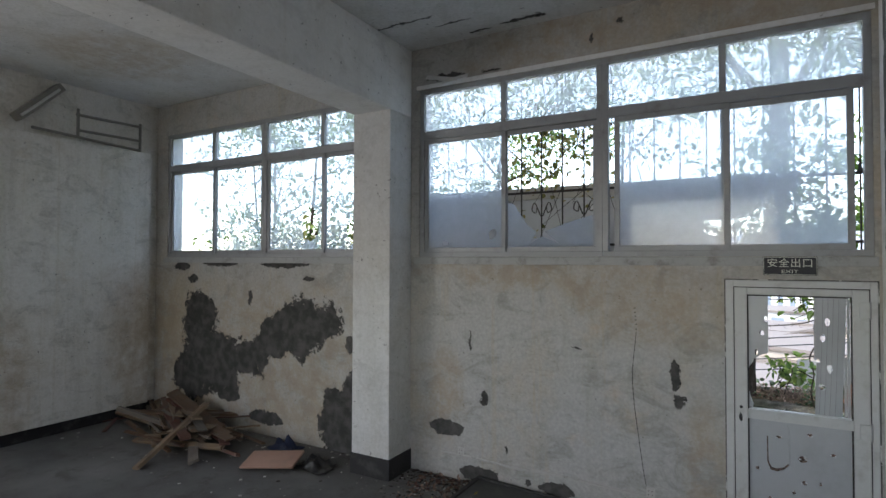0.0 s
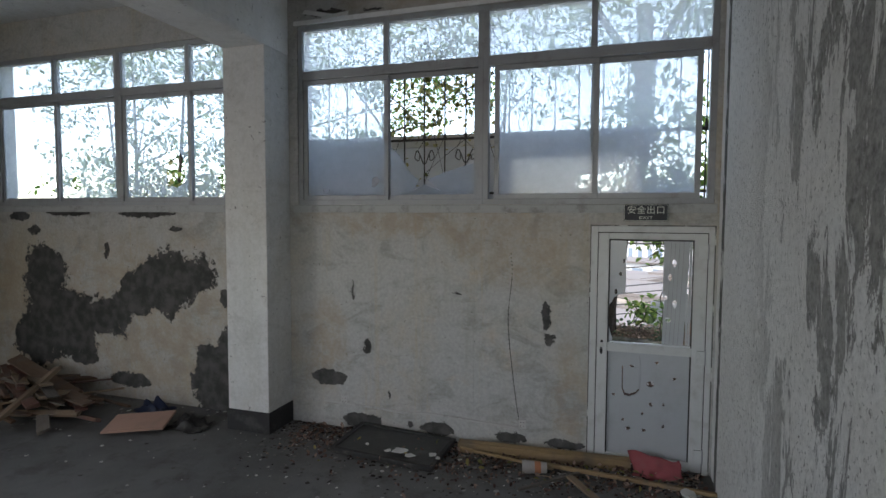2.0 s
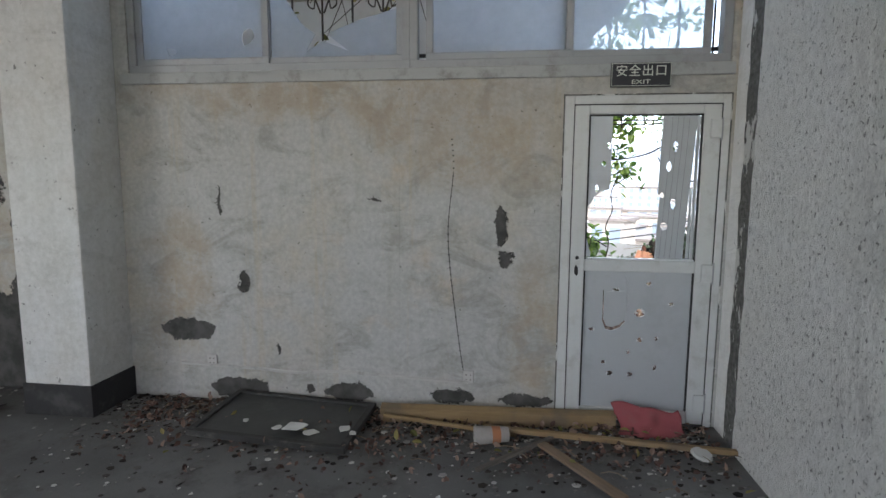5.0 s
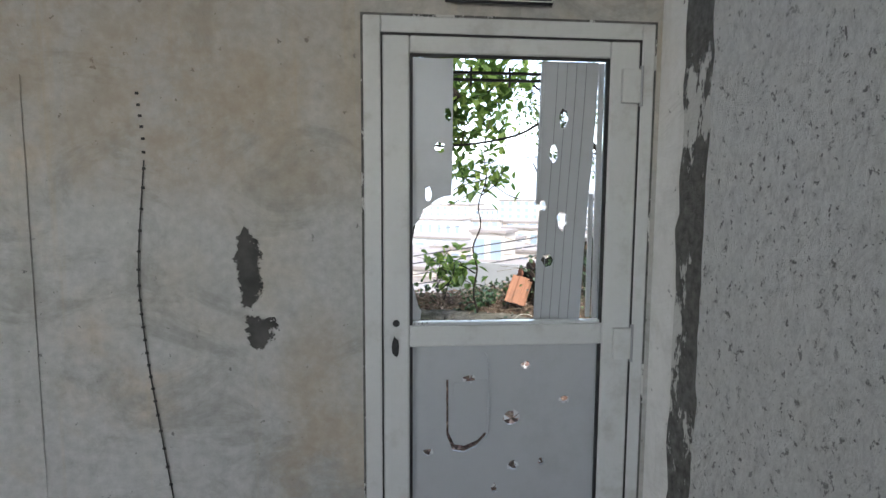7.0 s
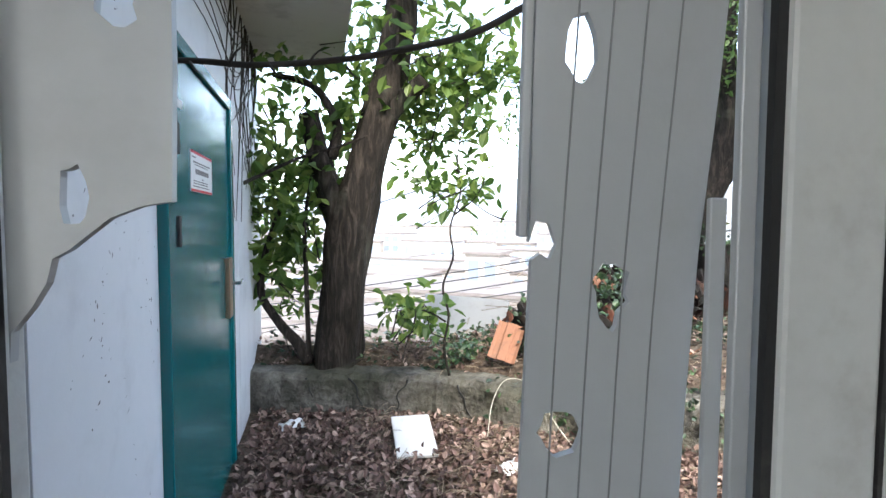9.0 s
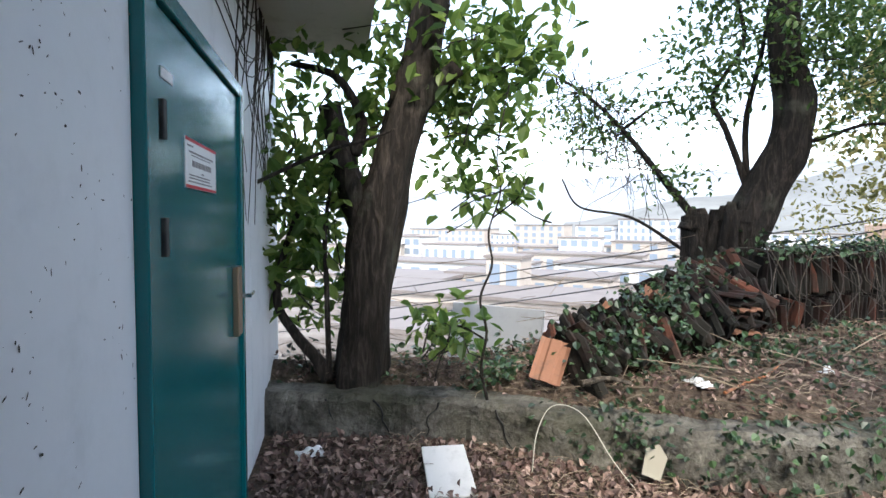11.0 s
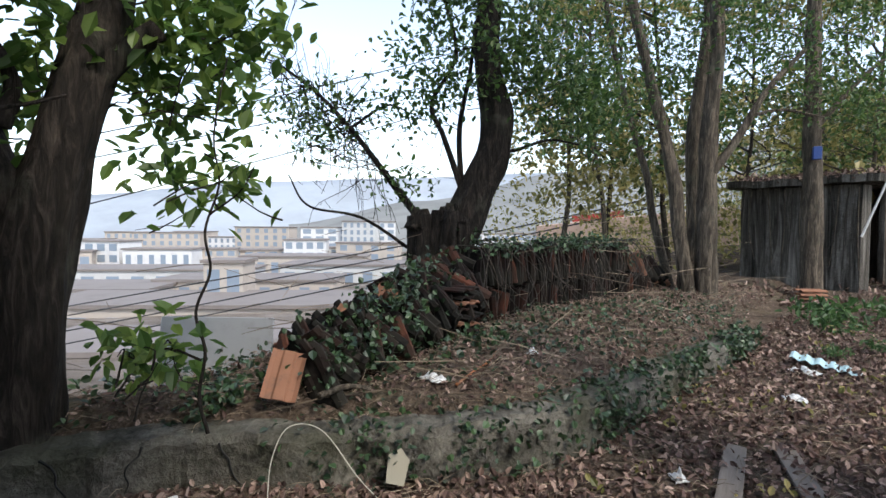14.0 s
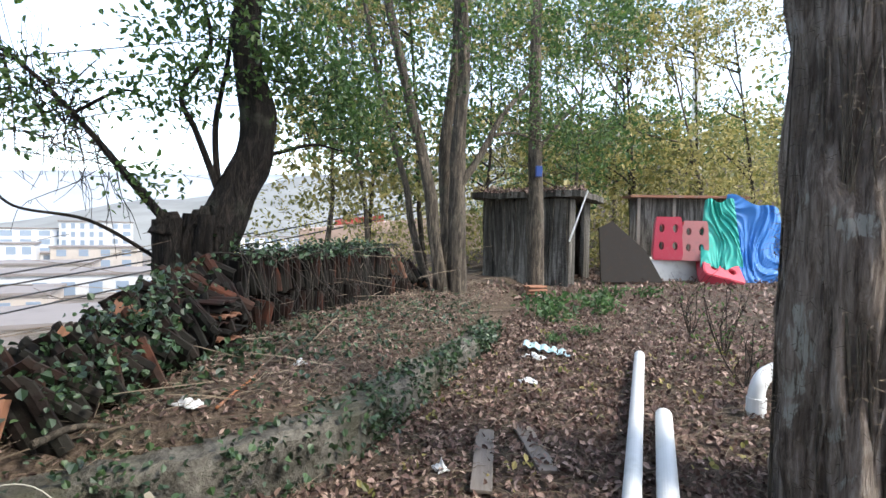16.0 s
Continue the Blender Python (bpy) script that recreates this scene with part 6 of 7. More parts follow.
bmesh.ops.translate(bm, verts=[q for q in ex["geom"] if isinstance(q, bmesh.types.BMVert)], vec=(0, 0, 0.004))
part("sheet", bm, plain("pale blue plastic", (0.36, 0.52, 0.56), 0.5, wear=0.3), sheet)
white_bits = plain("dirty white plastic", (0.60, 0.61, 0.60), 0.5, wear=0.4)
for x, y, s, sd in ((5.35, 7.38, 0.22, 11), (4.6, 7.1, 0.16, 12), (-0.35, 8.1, 0.18, 14), (2.9, 6.9, 0.10, 15), (2.05, 8.05, 0.16, 16), (3.0, 8.2, 0.10, 18), (1.0, 7.35, 0.16, 19)):
    rag("litter_bag", pose(x, y, ground_height(x, y) + 0.01, 0, 0, 40 * sd), (s, s * 0.7), white_bits, "crumpled piece of white plastic litter", "litter", sd, 0.05)
solid("board", plate([(-0.055, -0.09), (0.04, -0.10), (0.065, 0.03), (0.015, 0.09), (-0.05, 0.05)], [], 0, 0.006), plain("yellowed card", (0.23, 0.21, 0.16), 0.8, wear=0.05), pose(1.58, 7.64, 0.19, -35, 10, -20), "torn yellowed card leaning against the kerb", "card")
b = bmesh.new()
tube(b, [(0.90, 7.62, 0.10), (0.95, 7.72, 0.30), (1.05, 7.76, 0.44), (1.20, 7.68, 0.42), (1.32, 7.50, 0.22), (1.42, 7.40, 0.09)], 0.0028, 0.0028, 7, 30)
solid("hose", b, plain("ivory cable sheath", (0.42, 0.40, 0.33), 0.5), pose(0.04, 0.16, -0.04), "looped ivory cable lying against the kerb", "cable", smooth=True)
b = bmesh.new()
tube(b, [(2.12, 7.9, 0.47), (2.35, 8.02, 0.50), (2.55, 8.15, 0.50), (2.75, 8.30, 0.53)], 0.010, 0.005, 7, 14)
solid("branch", b, plain("orange wood", (0.30, 0.11, 0.04), 0.7, wear=0.5), pose(0, 0, 0), "bright orange stripped branch on the bank", "branch", smooth=True)
for p, q, rr in (((1.32, 8.12, 0.47), (1.62, 8.06, 0.48), 0.022), ((1.9, 8.22, 0.46), (2.2, 8.28, 0.47), 0.014), ((2.9, 9.0, 0.5), (4.5, 8.6, 0.5), 0.014), ((3.9, 8.5, 0.48), (4.9, 8.2, 0.48), 0.012)):
    b = bmesh.new()
    m2 = (Vector(p) + Vector(q)) / 2 + Vector((0.03, 0.05, 0.02))
    tube(b, [p, m2, q], rr, rr * 0.6, 8, 10, 0.2)
    solid("branch", b, straw_mat if rr < 0.013 else bark_pale, pose(0, 0, 0), "dead branch lying on the bank", "branch", "fallen branches", True)
# edge-on tiles at the open end of the heap
for i in range(9):
    o = new("roof_tile", tile_me if i % 3 else tile_me.copy())
    if i % 3 == 0:
        o.data.materials[0] = bright_tile_mat
    o.parent = stack
    o.matrix_local = pose(-0.42 + r.uniform(-0.03, 0.03), -0.36 + r.uniform(-0.03, 0.03), 0.06 + 0.055 * i, 90 + r.uniform(-5, 5), r.uniform(-5, 5), 20 + r.uniform(-12, 12))
loose_tile(pose(2.15, 8.98, 0.78, -28, 24, -25), "yellow-orange clay roof tile on the heap")
loose_tile(pose(1.72, 8.80, 0.68, -35, 32, -30), "orange clay roof tile half under ivy")
for i, p in enumerate(((9.6, 9.2, 0.35), (9.6, 9.2, 0.41), (9.62, 9.22, 0.47))):
    loose_tile(pose(*p, 90, 0, 40 + 8 * i), "yellow clay roof tile stacked before the hut")
grey_panel = solid("panel", box(-0.55, -0.02, -0.3, 0.55, 0.02, 0.42, 0.01), plain("grey weathered board", (0.33, 0.34, 0.35), 0.8), pose(1.15, 10.6, 0.15, -12, 0, -35), "grey board standing beyond the bank", "board")

# vines on the shed and the dark branch across the opening
vine_mat = plain("dry black vine", (0.035, 0.028, 0.022), 0.9)
vines = thing("wall_vine", SHED, "dry dark vine stems climbing the shed wall", "vine")
g = np.random.default_rng(51)
for i in range(22):
    y0 = g.uniform(0.1, 1.4)
    b = bmesh.new()
    tube(b, [(0.016, y0, 2.84), (0.016, y0 - g.uniform(-0.1, 0.25), 2.55), (0.016, y0 - g.uniform(0, 0.6), 2.25), (0.016, y0 - g.uniform(-0.3, 0.9), 1.9 + g.uniform(-0.5, 0.2))], 0.005, 0.0018, 4, 12)
    part("stem", b, vine_mat, vines)
for i in range(7):
    z = 2.3 + 0.07 * i
    b = bmesh.new()
    tube(b, [(0.016, 0.9, z + 0.2), (0.016, 0.2, z + g.uniform(-0.1, 0.1)), (0.016, -0.6, z + 0.1), (0.016, -1.5, z + g.uniform(0, 0.4))], 0.004, 0.0015, 4, 14)
    part("stem", b, vine_mat, vines)
spots = part("dirt_specks", bmesh.new(), vine_mat, vines)
bm = bmesh.new()
for line in range(20):
    y, z, dy = g.uniform(-2.25, -1.5), g.uniform(1.0, 2.7), g.normal(0, 0.03)
    for i in range(30):
        y += dy + g.normal(0, 0.015)
        z -= abs(g.normal(0.03, 0.02))
        if not -2.28 < y < -1.45 or z < 0.2:
            break
        if g.random() < 0.6:
            s = g.uniform(0.0012, 0.0038)
            bmesh.ops.create_circle(bm, cap_ends=True, segments=5, radius=s, matrix=pose(0.0145, y, z, 0, 90, 0) @ pose(0, 0, 0, 0, 0, g.uniform(0, 180)) @ Matrix.Diagonal((g.uniform(0.8, 3.2), g.uniform(0.4, 1), 1, 1)))
bm.to_mesh(spots.data)
bm.free()
tagged(spots, kind="stuff")
b = bmesh.new()
tube(b, [(-0.30, 5.16, 1.66), (0.02, 5.15, 1.682), (0.14, 5.15, 1.680), (0.25, 5.15, 1.690), (0.34, 5.14, 1.704), (0.43, 5.14, 1.728), (0.50, 5.14, 1.765), (0.60, 5.13, 1.82), (0.85, 5.13, 2.05)], 0.0035, 0.006, 7, 60, 0.6)
for k in range(9):
    x = 0.06 + 0.05 * k
    z = 1.680 + 0.085 * max(0.0, (x - 0.28) / 0.22) ** 1.6
    tube(b, [(x, 5.145, z), (x + 0.008, 5.14, z + (0.012 if k % 2 else -0.012)), (x + 0.02, 5.135, z + (0.02 if k % 2 else -0.018))], 0.002, 0.0008, 4, 5)
solid("branch", b, vine_mat, pose(0, 0, 0), "thick dark vine hanging across outside the door", "vine", smooth=True)

# creeper on the window bars
g = np.random.default_rng(61)
creep = thing("creeper", pose(-1.6, OUT + 0.15, 2.6), "leafy green creeper hanging on the window bars", "creeper")
for i in range(10):
    b = bmesh.new()
    x = g.uniform(-0.7, 0.6)
    tube(b, [(x, 0, 1.5), (x + g.normal(0, 0.15), 0.03, 1.0), (x + g.normal(0, 0.25), 0, 0.6), (x + g.normal(0, 0.35), 0, g.uniform(-0.2, 0.4))], 0.006, 0.002, 4, 12)
    part("stem", b, bark_dark, creep)
c = [(g.normal(-0.05, 0.36), g.normal(0.05, 0.06), g.normal(0.75, 0.34)) for _ in range(150)]
tagged(leaf_cloud("leaves", g, c, 3, 0.05, 0.075, leaf_yellow, creep, slim=0.6), kind="stuff")

dry = thing("dry_creeper", pose(0, 0, 0), "dry brown creeper stems hanging over the tile heap", "creeper")
g = np.random.default_rng(65)
for i in range(70):
    u = g.random()
    x, y = 3.3 + 3.7 * u, 9.30 + 0.98 * u
    b = bmesh.new()
    tube(b, [(x + g.normal(0, 0.1), y + 0.25, 1.26), (x, y + 0.02, 1.22 + g.normal(0, 0.03)), (x + g.normal(0, 0.1), y - 0.13, 0.95), (x + g.normal(0, 0.2), y - 0.16 - abs(g.normal(0, 0.05)), 0.46 + 0.3 * g.random())], 0.006, 0.003, 4, 12)
    part("stem", b, vine_mat if i % 5 else bark_pale, dry)

# ---- hut surroundings ----
def barrier(m, mat, label):
    t = thing("road_barrier", m, label, "barrier", "plastic barriers")
    bm = plate([(-0.42, 0.0), (0.42, 0.0), (0.46, 0.12), (0.40, 0.75), (0.36, 0.90), (-0.36, 0.90), (-0.40, 0.75), (-0.46, 0.12)], [ragged(x, z, 0.075, 0.085, 12, 0.05, 2) for x, z in ((-0.2, 0.66), (0.2, 0.66), (-0.2, 0.30), (0.2, 0.30))], -0.16, 0.16)
    bmesh.ops.bevel(bm, geom=[e for e in bm.edges if e.calc_face_angle(0) > 0.9], offset=0.02, segments=2, affect="EDGES")
    part("shell", bm, mat, t)
    return t


red_p = plain("faded red plastic", (0.50, 0.045, 0.075), 0.45, wear=0.3, wear_colour=(0.45, 0.16, 0.16))
pink_p = plain("sun-bleached red plastic", (0.55, 0.22, 0.20), 0.5, wear=0.3)
barrier(pose(13.45, 7.64, 0.88, 0, 0, -72) @ Matrix.Diagonal((0.72, 1, 1.1, 1)), red_p, "red plastic road barrier standing on a ledge")
barrier(pose(13.62, 7.10, 0.88, 0, 0, -76) @ Matrix.Diagonal((0.66, 1, 1.0, 1)), pink_p, "sun-bleached pinkish plastic road barrier")
barrier(pose(13.35, 6.48, 0.42, -52, 14, -60), red_p, "red plastic road barrier tipped over")
structure(link("ledge", box(-0.4, -1.6, -0.6, 1.6, 0.7, 0.62, 0.02), slab_mat), "low pale concrete ledge", "ledge").matrix_world = pose(13.65, 8.0, 0.26, 0, 0, 33)


def tarp(m, w, h, mat, label, seed):
    bm = bmesh.new()
    bmesh.ops.create_grid(bm, x_segments=48, y_segments=40, size=0.5)
    for v in bm.verts:
        u, q = v.co.x + 0.5, v.co.y + 0.5
        p = Vector((u * 3.4 + 2.6 * noise.noise(Vector((u * 1.5, q * 1.5, seed))) + q * 1.5, q * 0.9, seed))
        fold = 0.16 * abs(noise.noise(p)) + 0.07 * abs(noise.noise(p * 2.3)) + 0.03 * noise.noise(p * 5.1)
        v.co = Vector(((u - 0.5) * w * (0.75 + 0.35 * (1 - q)), fold - 0.35 * (1 - q) ** 1.5, q * h * (1 - 0.18 * u * (seed > 1)) + 0.05 * math.sin(u * 9)))
    ex = bmesh.ops.extrude_face_region(bm, geom=bm.faces[:])
    bmesh.ops.translate(bm, verts=[q for q in ex["geom"] if isinstance(q, bmesh.types.BMVert)], vec=(0, 0.008, 0))
    bmesh.ops.recalc_face_normals(bm, faces=bm.faces[:])
    return solid("tarpaulin", bm, mat, m, label, "tarpaulin")


tarp(pose(13.80, 6.62, 0.75, 0, 0, -70), 0.80, 1.50, plain("turquoise mesh sheet", (0.02, 0.34, 0.27), 0.6, wear=0.2), "turquoise netting draped over junk", 1.0)
tarp(pose(14.25, 5.98, 0.45, 0, 0, -70), 1.45, 1.95, plain("blue tarpaulin", (0.035, 0.17, 0.46), 0.5, wear=0.25, wear_colour=(0.10, 0.22, 0.42)), "blue tarpaulin hanging in folds over junk", 2.0)
panel_dark = solid("lean_to_sheet", plate([(-0.65, 0), (0.7, 0), (0.35, 0.7), (-0.35, 1.35), (-0.65, 1.2)], [], -0.03, 0.03), plain("dark rusty sheet", (0.022, 0.018, 0.015), 0.95, 0.0, 0.6, (0.04, 0.026, 0.018)), pose(12.3, 8.15, 0.42, -12, 0, -57), "dark rusty metal sheet leaning by the hut", "metal sheet")
back = thing("shack", pose(14.9, 7.4, 0.3, 0, 0, -57), "dim shack with a rusty sheet roof behind the tarpaulins", "shack")
part("wall", box(-1.3, 0.5, 0, 1.5, 0.6, 2.1), hut_mat, back)
part("roof", box(-1.4, 0.2, 2.1, 1.6, 0.9, 2.16), plain("rusty sheet roof", (0.22, 0.10, 0.06), 0.8, 0.2, 0.6), back)
for x in (-1.2, -0.3, 1.3):
    part("post", box(x, 0.3, 0, x + 0.08, 0.38, 2.1), WOODS[2], back)
b = cyl((0, 0, 0), (0.36, 0.0, 1.05), 0.018, sides=6)
solid("pole", b, pvc, pose(11.0, 9.08, 1.3, 0, 0, -57), "thin white pole leaning on the hut", "pole")
solid("box", box(-0.06, -0.05, 0, 0.06, 0.05, 0.2, 0.01), plain("blue plastic", (0.02, 0.06, 0.24), 0.5), pose(9.78, 9.26, 2.52, 0, 0, -57), "small blue plastic box tied to the tree", "box")
g = np.random.default_rng(71)
tagged(leaf_cloud("roof_litter", g, [(*(HUT @ Vector((g.uniform(-2.1, 0.25), g.uniform(-0.2, 0.6), 2.1))).xy, 2.36) for _ in range(300)], 4, 0.05, 0.09, litter_mat, droop=0.0), "dead leaves lying on the hut roof", "leaves", kind="stuff")
for i in range(14):
    b = bmesh.new()
    z0, x0 = g.uniform(0.2, 1.7), -1.9 + 1.85 * i / 13
    tube(b, [(x0, -0.03, 1.9), (x0 + g.normal(0, 0.04), -0.035, 1.2), (x0 + g.normal(0, 0.06), -0.03, 0.3 + 0.2 * z0)], 0.012, 0.006, 5, 8)
    part("dry_stem", b, bark_pale if i % 2 else vine_mat, hut)

# vines on the broad trunk
vt = thing("trunk_vine", pose(0, 0, 0), "dry vine stems clinging to the broad trunk", "vine")
g = np.random.default_rng(81)
for i in range(30):
    a0, rad = g.uniform(1.2, 4.6), 0.335
    b = bmesh.new()
    pts = []
    a = a0
    for q in range(8):
        z = 0.1 + 0.45 * q + g.normal(0, 0.03)
        a += g.normal(0, 0.12)
        rr = rad - 0.008 * q + 0.012
        pts.append((3.61 + rr * math.cos(a), 4.94 + rr * math.sin(a), z))
    tube(b, pts, g.uniform(0.004, 0.012), 0.004, 5, 30)
    part("stem", b, bark_pale if i % 3 else bark_big, vt)
straws("bark_fibres", np.array([(3.61 + 0.345 * math.cos(a), 4.94 + 0.345 * math.sin(a), z) for a, z in zip(g.uniform(1.2, 4.6, 1400), g.uniform(0.1, 3.2, 1400))]), 0.06, 0.0015, straw_mat, "loose fibres on the trunk bark", 12)

# ---- woods ----
g = np.random.default_rng(91)


def wood_tree(x, y, h, lean, leaf, seed, spread=1.4, leaves=60, size=0.12, mat=None):
    g = np.random.default_rng(seed)
    z = ground_height(x, y) - 0.1
    top = (x + lean[0], y + lean[1], z + h)
    mid = (x + lean[0] * 0.4 + g.normal(0, 0.1), y + lean[1] * 0.4, z + h * 0.5)
    limbs = [([(x, y, z), (x + lean[0] * 0.1 + g.normal(0, 0.12), y + lean[1] * 0.15, z + h * 0.25), mid, top], 0.008 * h + 0.02, 0.02)]
    for k in range(7):
        s = Vector(limbs[0][0][1]).lerp(Vector(mid), g.uniform(0.2, 0.9)) if k < 3 else Vector(mid).lerp(Vector(top), g.uniform(0, 0.8))
        q = h / 6.5
        limbs.append(([s, s + q * Vector((g.normal(0, 0.5), abs(g.normal(0, 0.5)), 0.5)), s + q * Vector((g.normal(0, 1.1), abs(g.normal(0, 1.0)), g.uniform(0.6, 1.6)))], 0.03 * q, 0.010))
    return tree("woodland_tree", "slender tree with thin yellow-green foliage", limbs, mat or bark_pale, [(top, (spread, spread, spread * 0.9), leaves), (mid, (spread * 1.1, spread * 1.1, spread * 1.1), leaves)], leaf, 16, 0.17, size, "woodland trees")


SPOTS = [(8.8, 12.6, 5.5), (10.6, 12.4, 6.5), (9.3, 14.5, 7), (13.2, 12.2, 6.5), (14.8, 10.4, 6.5), (16.3, 9.0, 7), (17.5, 7.2, 6.5), (18.6, 9.6, 8), (16.8, 11.8, 8), (11.0, 14.6, 7), (15.0, 14.2, 8), (20.5, 6.2, 8), (21, 11, 9), (24, 8.5, 9), (18.6, 13.5, 9), (23, 14, 9)]
for i, (x, y, h) in enumerate(SPOTS):
    wood_tree(x, y, h, (g.normal(0, 1.1), g.normal(0, 0.9)), (leaf_yellow, leaf_small, leaf_yellow)[i % 3], 100 + i, 1.7, 80, 0.15, (bark_pale, bark_dark)[i % 2])
# trees seen through the other windows
for i, (x, y, h) in enumerate(((-6.0, 8.0, 5.0), (-8.6, 8.6, 5.5), (-10.5, 9.6, 6.0), (-7.4, 10.6, 6.5), (-4.6, 9.6, 5.5), (-12.5, 11.5, 6.5), (-2.4, 11.0, 6.0), (-9.5, 13.0, 7.5), (-5.6, 13.0, 7.0))):
    wood_tree(x, y, h, (g.normal(0, 0.4), g.normal(0, 0.3)), leaf_small if i % 2 else leaf_big, 200 + i, 1.7, 64, 0.12, bark_dark)
for i, (x, y, h) in enumerate(((-6.6, 6.6, 2.4), (-5.2, 6.4, 2.3), (-4.5, 6.5, 2.2), (-7.3, 7.0, 2.2))):
    wood_tree(x, y, h, (0.1, 0.0), leaf_yellow, 300 + i, 0.5, 26, 0.09, bark_dark)
c = []
for i in range(2600):
    x = g.uniform(13, 70)
    y = g.uniform(-6, 40)
    if y / x > 1.05 or (x < 17 and y < 10):
        continue
    c.append((x, y, ground_height(x, y) + abs(g.normal(0.2, 1.3 + 0.02 * x))))
tagged(leaf_cloud("woodland", g, c, 9, 0.6, 0.30, leaf_yellow, slim=0.6), "yellow-green undergrowth on the hillside", "woodland", kind="stuff")
c = []
for i in range(1900):
    x, y = g.uniform(8.0, 26), g.uniform(9.5, 24)
    if y < 11.6 and x < 13.5 or y > 11 + 0.55 * (x - 6) + 6:
        continue
    c.append((x, y, ground_height(x, y) + abs(g.normal(0.4, 1.8))))
tagged(leaf_cloud("undergrowth", g, c, 14, 0.24, 0.12, leaf_yellow, slim=0.55), "yellow-green scrub behind the hut", "scrub", kind="stuff")
c = []
for i in range(800):
    x, y = g.uniform(15.5, 30), g.uniform(2, 11)
    c.append((x, y, ground_height(x, y) + abs(g.normal(0.6, 2.2))))
tagged(leaf_cloud("undergrowth", g, c, 14, 0.28, 0.14, leaf_yellow, slim=0.55), "green scrub behind the tarpaulins", "scrub", kind="stuff")
c = [(x, y, ground_height(x, y) + 0.2 + abs(q)) for x, y, q in zip(g.uniform(30, 120, 1500), g.uniform(-10, 60, 1500), g.normal(0, 3.5, 1500)) if y / x < 1.0]
tagged(leaf_cloud("woodland", g, c, 9, 1.2, 0.6, leaf_small, slim=0.6), "mixed woods on the hill behind", "woodland", kind="stuff")
straws("brush", np.array([(x, y, ground_height(x, y)) for x, y in zip(g.uniform(8, 26, 900), g.uniform(10.5, 22, 900))]), 0.9, 0.006, straw_mat, "dry bare brushwood on the slope", 14)
straws("brush", np.array([(x, y, ground_height(x, y) + abs(q)) for x, y, q in zip(g.uniform(-1, 9, 700), g.uniform(9.6, 15, 700), g.normal(0, 0.5, 700))]), 0.8, 0.004, straw_mat, "dry bare brushwood below the bank", 15)
pole = thing("utility_pole", pose(43.5, 11.4, ground_height(43.5, 11.4)), "pale concrete utility pole among the trees", "utility pole")
part("shaft", cyl((0, 0, -0.5), (0, 0, 16), 0.42, 0.30, 14), slab_mat, pole)
# overhead lines
for i, (p, q, sag) in enumerate((((-2, 34.8, 4.9), (24, 33.5, 14.2), 0.3), ((-2, 34.7, 3.9), (24, 33.5, 12.4), 0.3), ((-2, 34.6, 1.8), (24, 33.6, 11.0), 0.3), ((-30, 60, -8), (14, 23, 0.9), 0.8), ((-30, 60, -9.5), (14, 23, 0.6), 0.8), ((-30, 60, -7.5), (14, 23, 1.3), 0.8), ((-30, 60, -10.5), (14, 23, 0.2), 0.8), ((14, 23, 1.2), (24, 12, 5.2), 0.3), ((14, 23, 0.8), (24, 12, 4.9), 0.3), ((20, 17, 4.2), (45, 4, 7.2), 0.4), ((20, 17, 3.9), (45, 4, 6.8), 0.4))):
    b = bmesh.new()
    m2 = (Vector(p) + Vector(q)) / 2 - Vector((0, 0, sag))
    tube(b, [p, m2, q], 0.032, 0.032, 5, 24)
    solid("power_line", b, wire_mat, pose(0, 0, 0), "thin black overhead power line", "power line", "overhead lines")
fence_red = solid("banner", box(-1.1, -0.02, 0, 1.1, 0.02, 0.28), plain("red cloth strip", (0.36, 0.05, 0.04), 0.8), pose(18.6, 21.6, 1.75, 0, -7, -42), "long red banner strip on the slope below", "banner")
solid("earth_wall", box(-4.0, -0.3, -2, 4.2, 0.3, 1.9, 0.05), plain("pink rendered wall", (0.50, 0.36, 0.29), 0.9, wear=0.4, wear_colour=(0.36, 0.27, 0.21), scale=1.5), pose(19.6, 20.5, 0.0, 0, -6, -42), "pinkish rendered wall beyond the slope", "wall")

# ---- town in the valley ----
win_me = box(-0.75, -0.1, -0.7, 0.75, 0.06, 0.7)
tmp = bpy.data.meshes.new("window")
win_me.to_mesh(tmp)
win_me.free()
far_glass = plain("bluish far windows", (0.20, 0.25, 0.31), 0.4, wear=0.5, wear_colour=(0.34, 0.34, 0.34), scale=0.2)
tmp.materials.append(far_glass)
FACADES = [plain("pale facade", (0.50, 0.50, 0.49), 0.9, wear=0.3, scale=0.3), plain("cream facade", (0.42, 0.37, 0.32), 0.9, wear=0.3, scale=0.3), plain("white facade", (0.58, 0.58, 0.58), 0.9, wear=0.15, scale=0.3)]
far_roof = plain("grey-brown flat roof", (0.20, 0.175, 0.16), 0.9, wear=0.5, wear_colour=(0.13, 0.11, 0.10), scale=0.15)


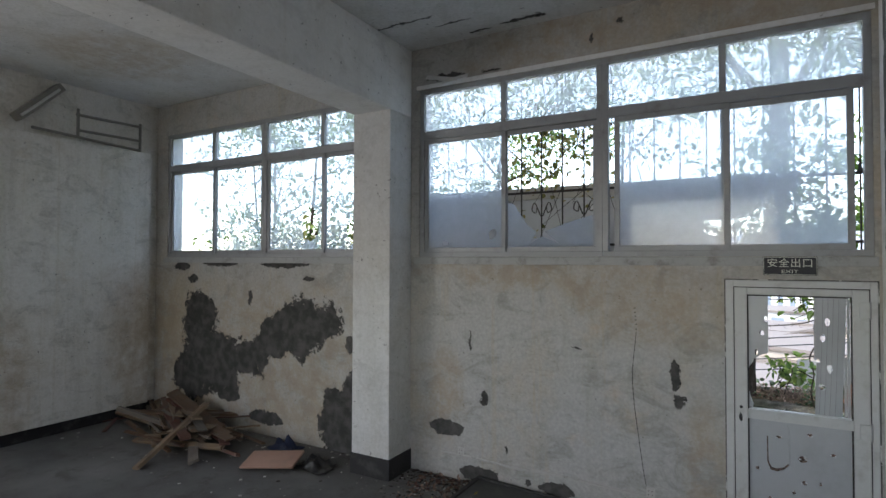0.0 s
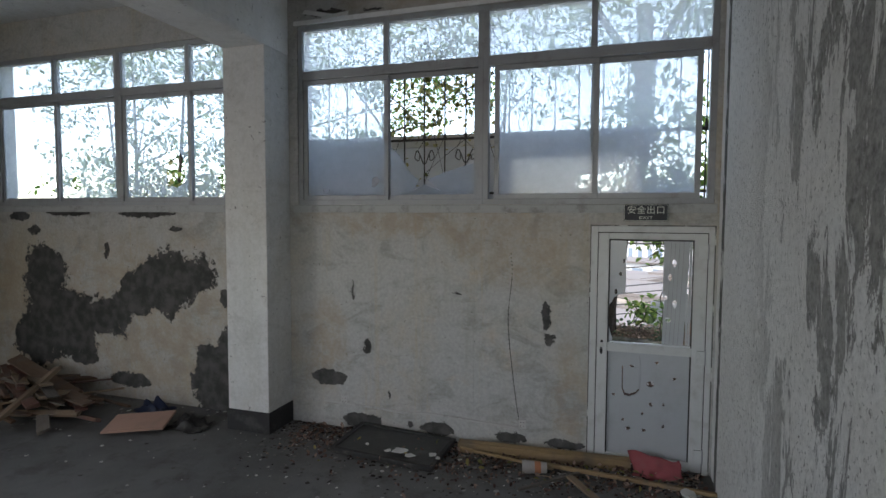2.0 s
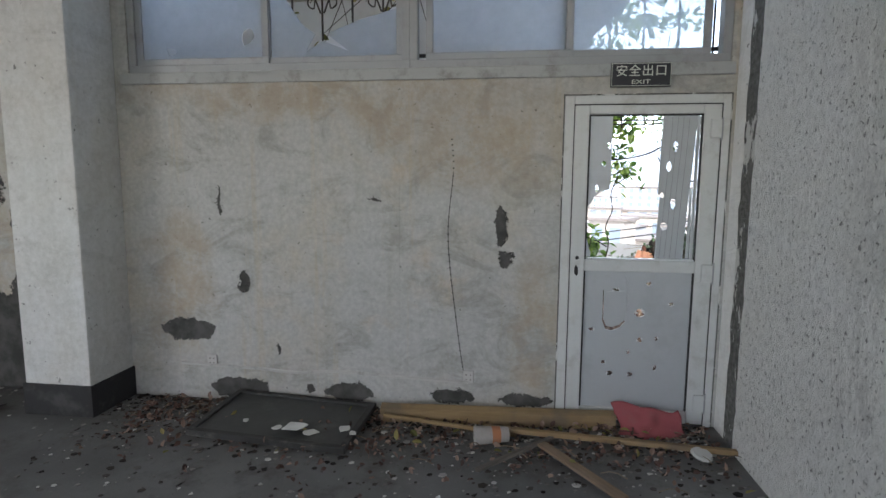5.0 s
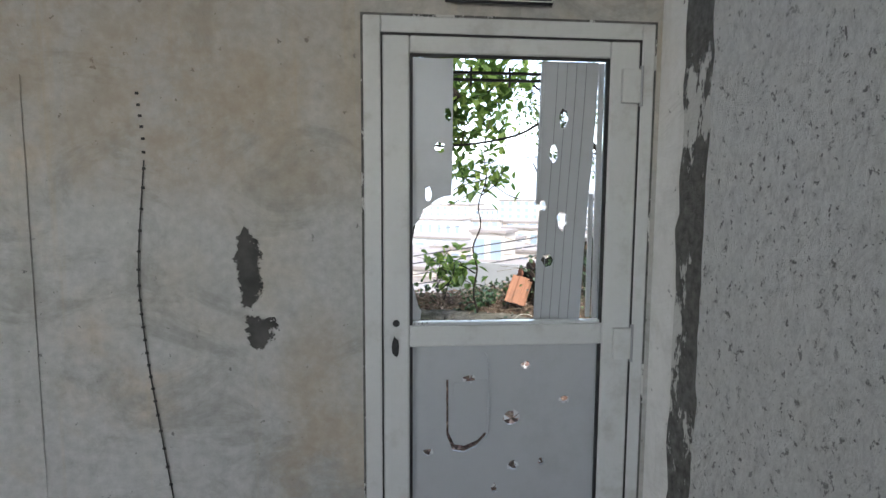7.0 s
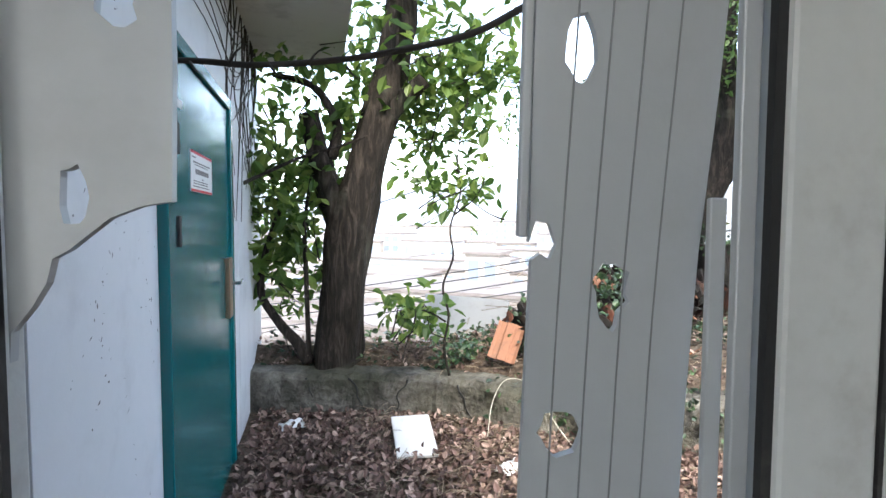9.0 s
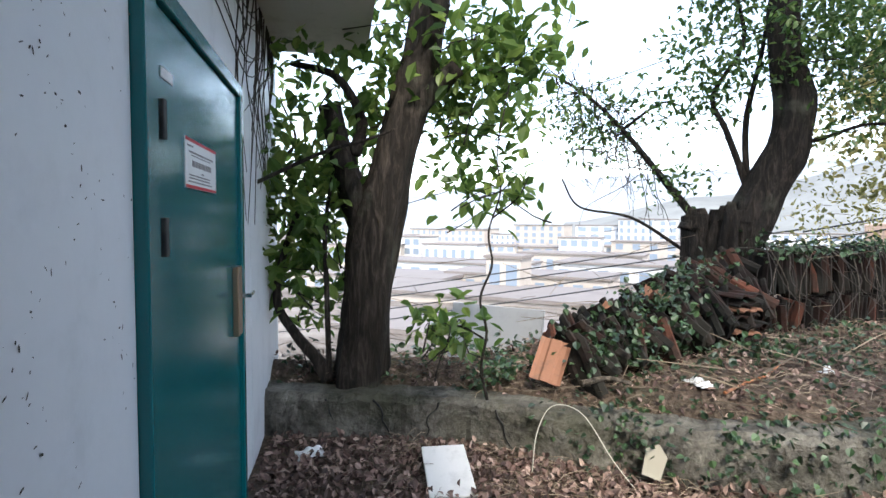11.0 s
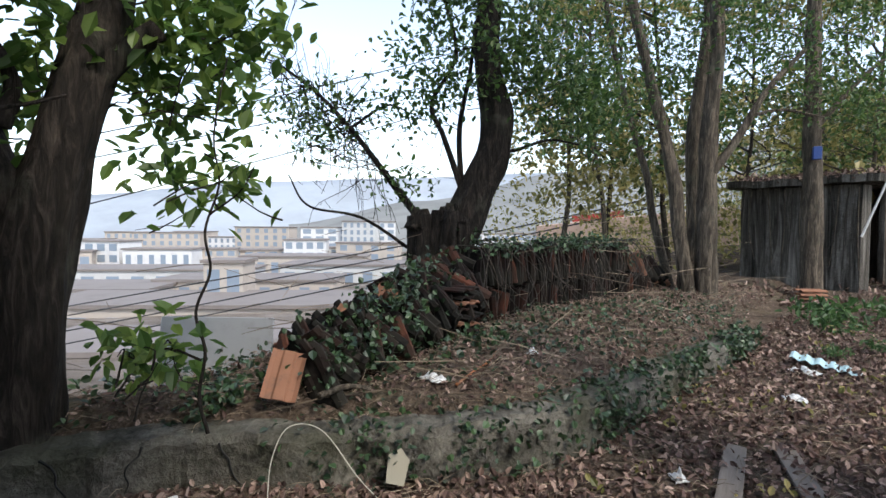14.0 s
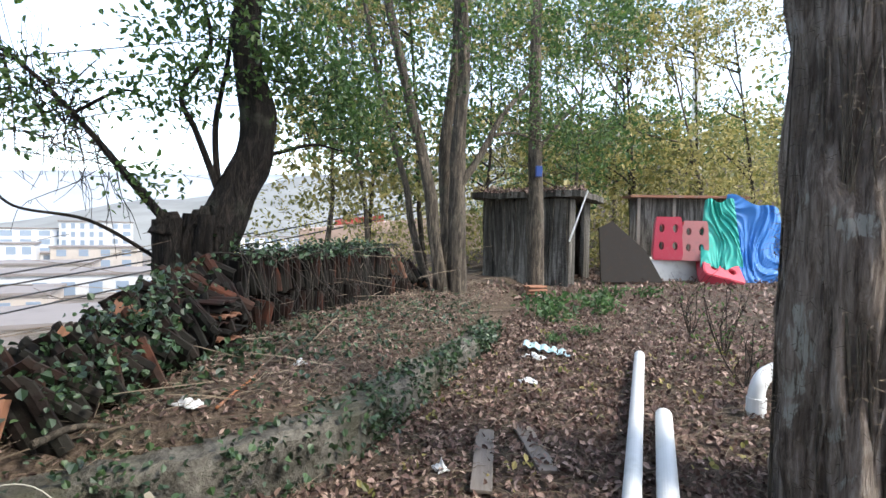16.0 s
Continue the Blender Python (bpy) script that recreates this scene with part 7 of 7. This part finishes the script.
def block(x, y, z, w, d, h, turn, storeys, columns, mat, label, wide=1.0):
    t = thing("building", pose(x, y, z, 0, 0, turn), label, "building", "valley buildings")
    part("wall", box(-w / 2, -d / 2, -8, w / 2, d / 2, h), mat, t)
    part("roof", box(-w / 2 - 0.4, -d / 2 - 0.4, h, w / 2 + 0.4, d / 2 + 0.4, h + 0.5), far_roof, t)
    for i in range(storeys):
        for j in range(columns):
            o = new("window", tmp)
            o.parent = t
            o.matrix_local = Matrix.Translation((w * ((j + 0.5) / columns - 0.5), -d / 2, h * (i + 0.5) / storeys)) @ Matrix.Diagonal((wide * w / columns / 2.4, 1, h / storeys / 2.2, 1))
    return t


rb = random.Random(5)
for i in range(15):
    u = i / 14
    hgt = rb.choice((11, 14, 17, 20, 23))
    block(-40 + 225 * u + rb.uniform(-6, 6), 375 - 128 * u + rb.uniform(-45, 35), -17, rb.uniform(15, 34), 12, hgt, -28 + rb.uniform(-14, 14), max(3, int(hgt / 3.3)), rb.choice((5, 6, 8)), rb.choice(FACADES + [FACADES[2]]), "white apartment block in the valley", rb.choice((0.7, 1.0, 1.25)))
for i in range(13):
    u = i / 12
    block(-30 + 165 * u + rb.uniform(-8, 8), 255 - 75 * u + rb.uniform(-35, 30), -16, rb.uniform(12, 32), rb.uniform(9, 15), rb.uniform(5, 12), -25 + rb.uniform(-16, 16), rb.choice((1, 2, 3)), rb.choice((4, 6, 7)), rb.choice(FACADES), "low pale building in the valley", rb.choice((0.7, 1.0)))
for x, y, z, w, d, h, turn in ((14, 88, -16, 46, 16, 6.5, -30), (26, 118, -15, 34, 14, 5.5, -30), (-8, 125, -16, 40, 16, 6, -28), (55, 125, -15, 40, 16, 7, -32), (10, 155, -16, 50, 16, 6.5, -28), (52, 165, -16, 36, 14, 8, -30)):
    block(x, y, z, w, d, h, turn, 1, 9, rb.choice(FACADES[:2]), "long low workshop with a flat roof", 0.8)
block(8, 62, -15, 30, 12, 5.0, -28, 1, 8, FACADES[0], "flat-roofed pale workshop below the bank", 0.8)
block(17, 96, -10, 6, 6, 5.5, -30, 1, 2, FACADES[1], "small rooftop stair tower")


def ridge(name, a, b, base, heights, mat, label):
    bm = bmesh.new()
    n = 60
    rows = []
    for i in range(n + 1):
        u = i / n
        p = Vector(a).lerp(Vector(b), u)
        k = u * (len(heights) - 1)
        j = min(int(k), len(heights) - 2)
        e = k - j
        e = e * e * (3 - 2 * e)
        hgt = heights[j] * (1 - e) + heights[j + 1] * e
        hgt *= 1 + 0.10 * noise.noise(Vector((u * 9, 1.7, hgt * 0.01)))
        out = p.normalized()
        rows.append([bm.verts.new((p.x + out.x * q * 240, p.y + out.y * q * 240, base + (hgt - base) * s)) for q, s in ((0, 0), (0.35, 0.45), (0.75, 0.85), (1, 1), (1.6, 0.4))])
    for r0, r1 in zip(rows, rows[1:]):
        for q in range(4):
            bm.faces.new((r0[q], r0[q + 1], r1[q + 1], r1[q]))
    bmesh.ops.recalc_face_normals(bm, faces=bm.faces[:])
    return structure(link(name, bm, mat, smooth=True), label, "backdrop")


# distance haze is mixed straight into the hills' base colour
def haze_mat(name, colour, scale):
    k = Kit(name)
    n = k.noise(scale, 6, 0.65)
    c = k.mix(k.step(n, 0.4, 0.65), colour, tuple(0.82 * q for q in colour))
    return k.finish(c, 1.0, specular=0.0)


ridge("backdrop", (-500, 900), (900, 500), -25, (30, 55, 48, 75, 95, 110, 150), haze_mat("far hills with haze in the colour", (0.33, 0.365, 0.40), 0.006), "pale blue hazy hills")
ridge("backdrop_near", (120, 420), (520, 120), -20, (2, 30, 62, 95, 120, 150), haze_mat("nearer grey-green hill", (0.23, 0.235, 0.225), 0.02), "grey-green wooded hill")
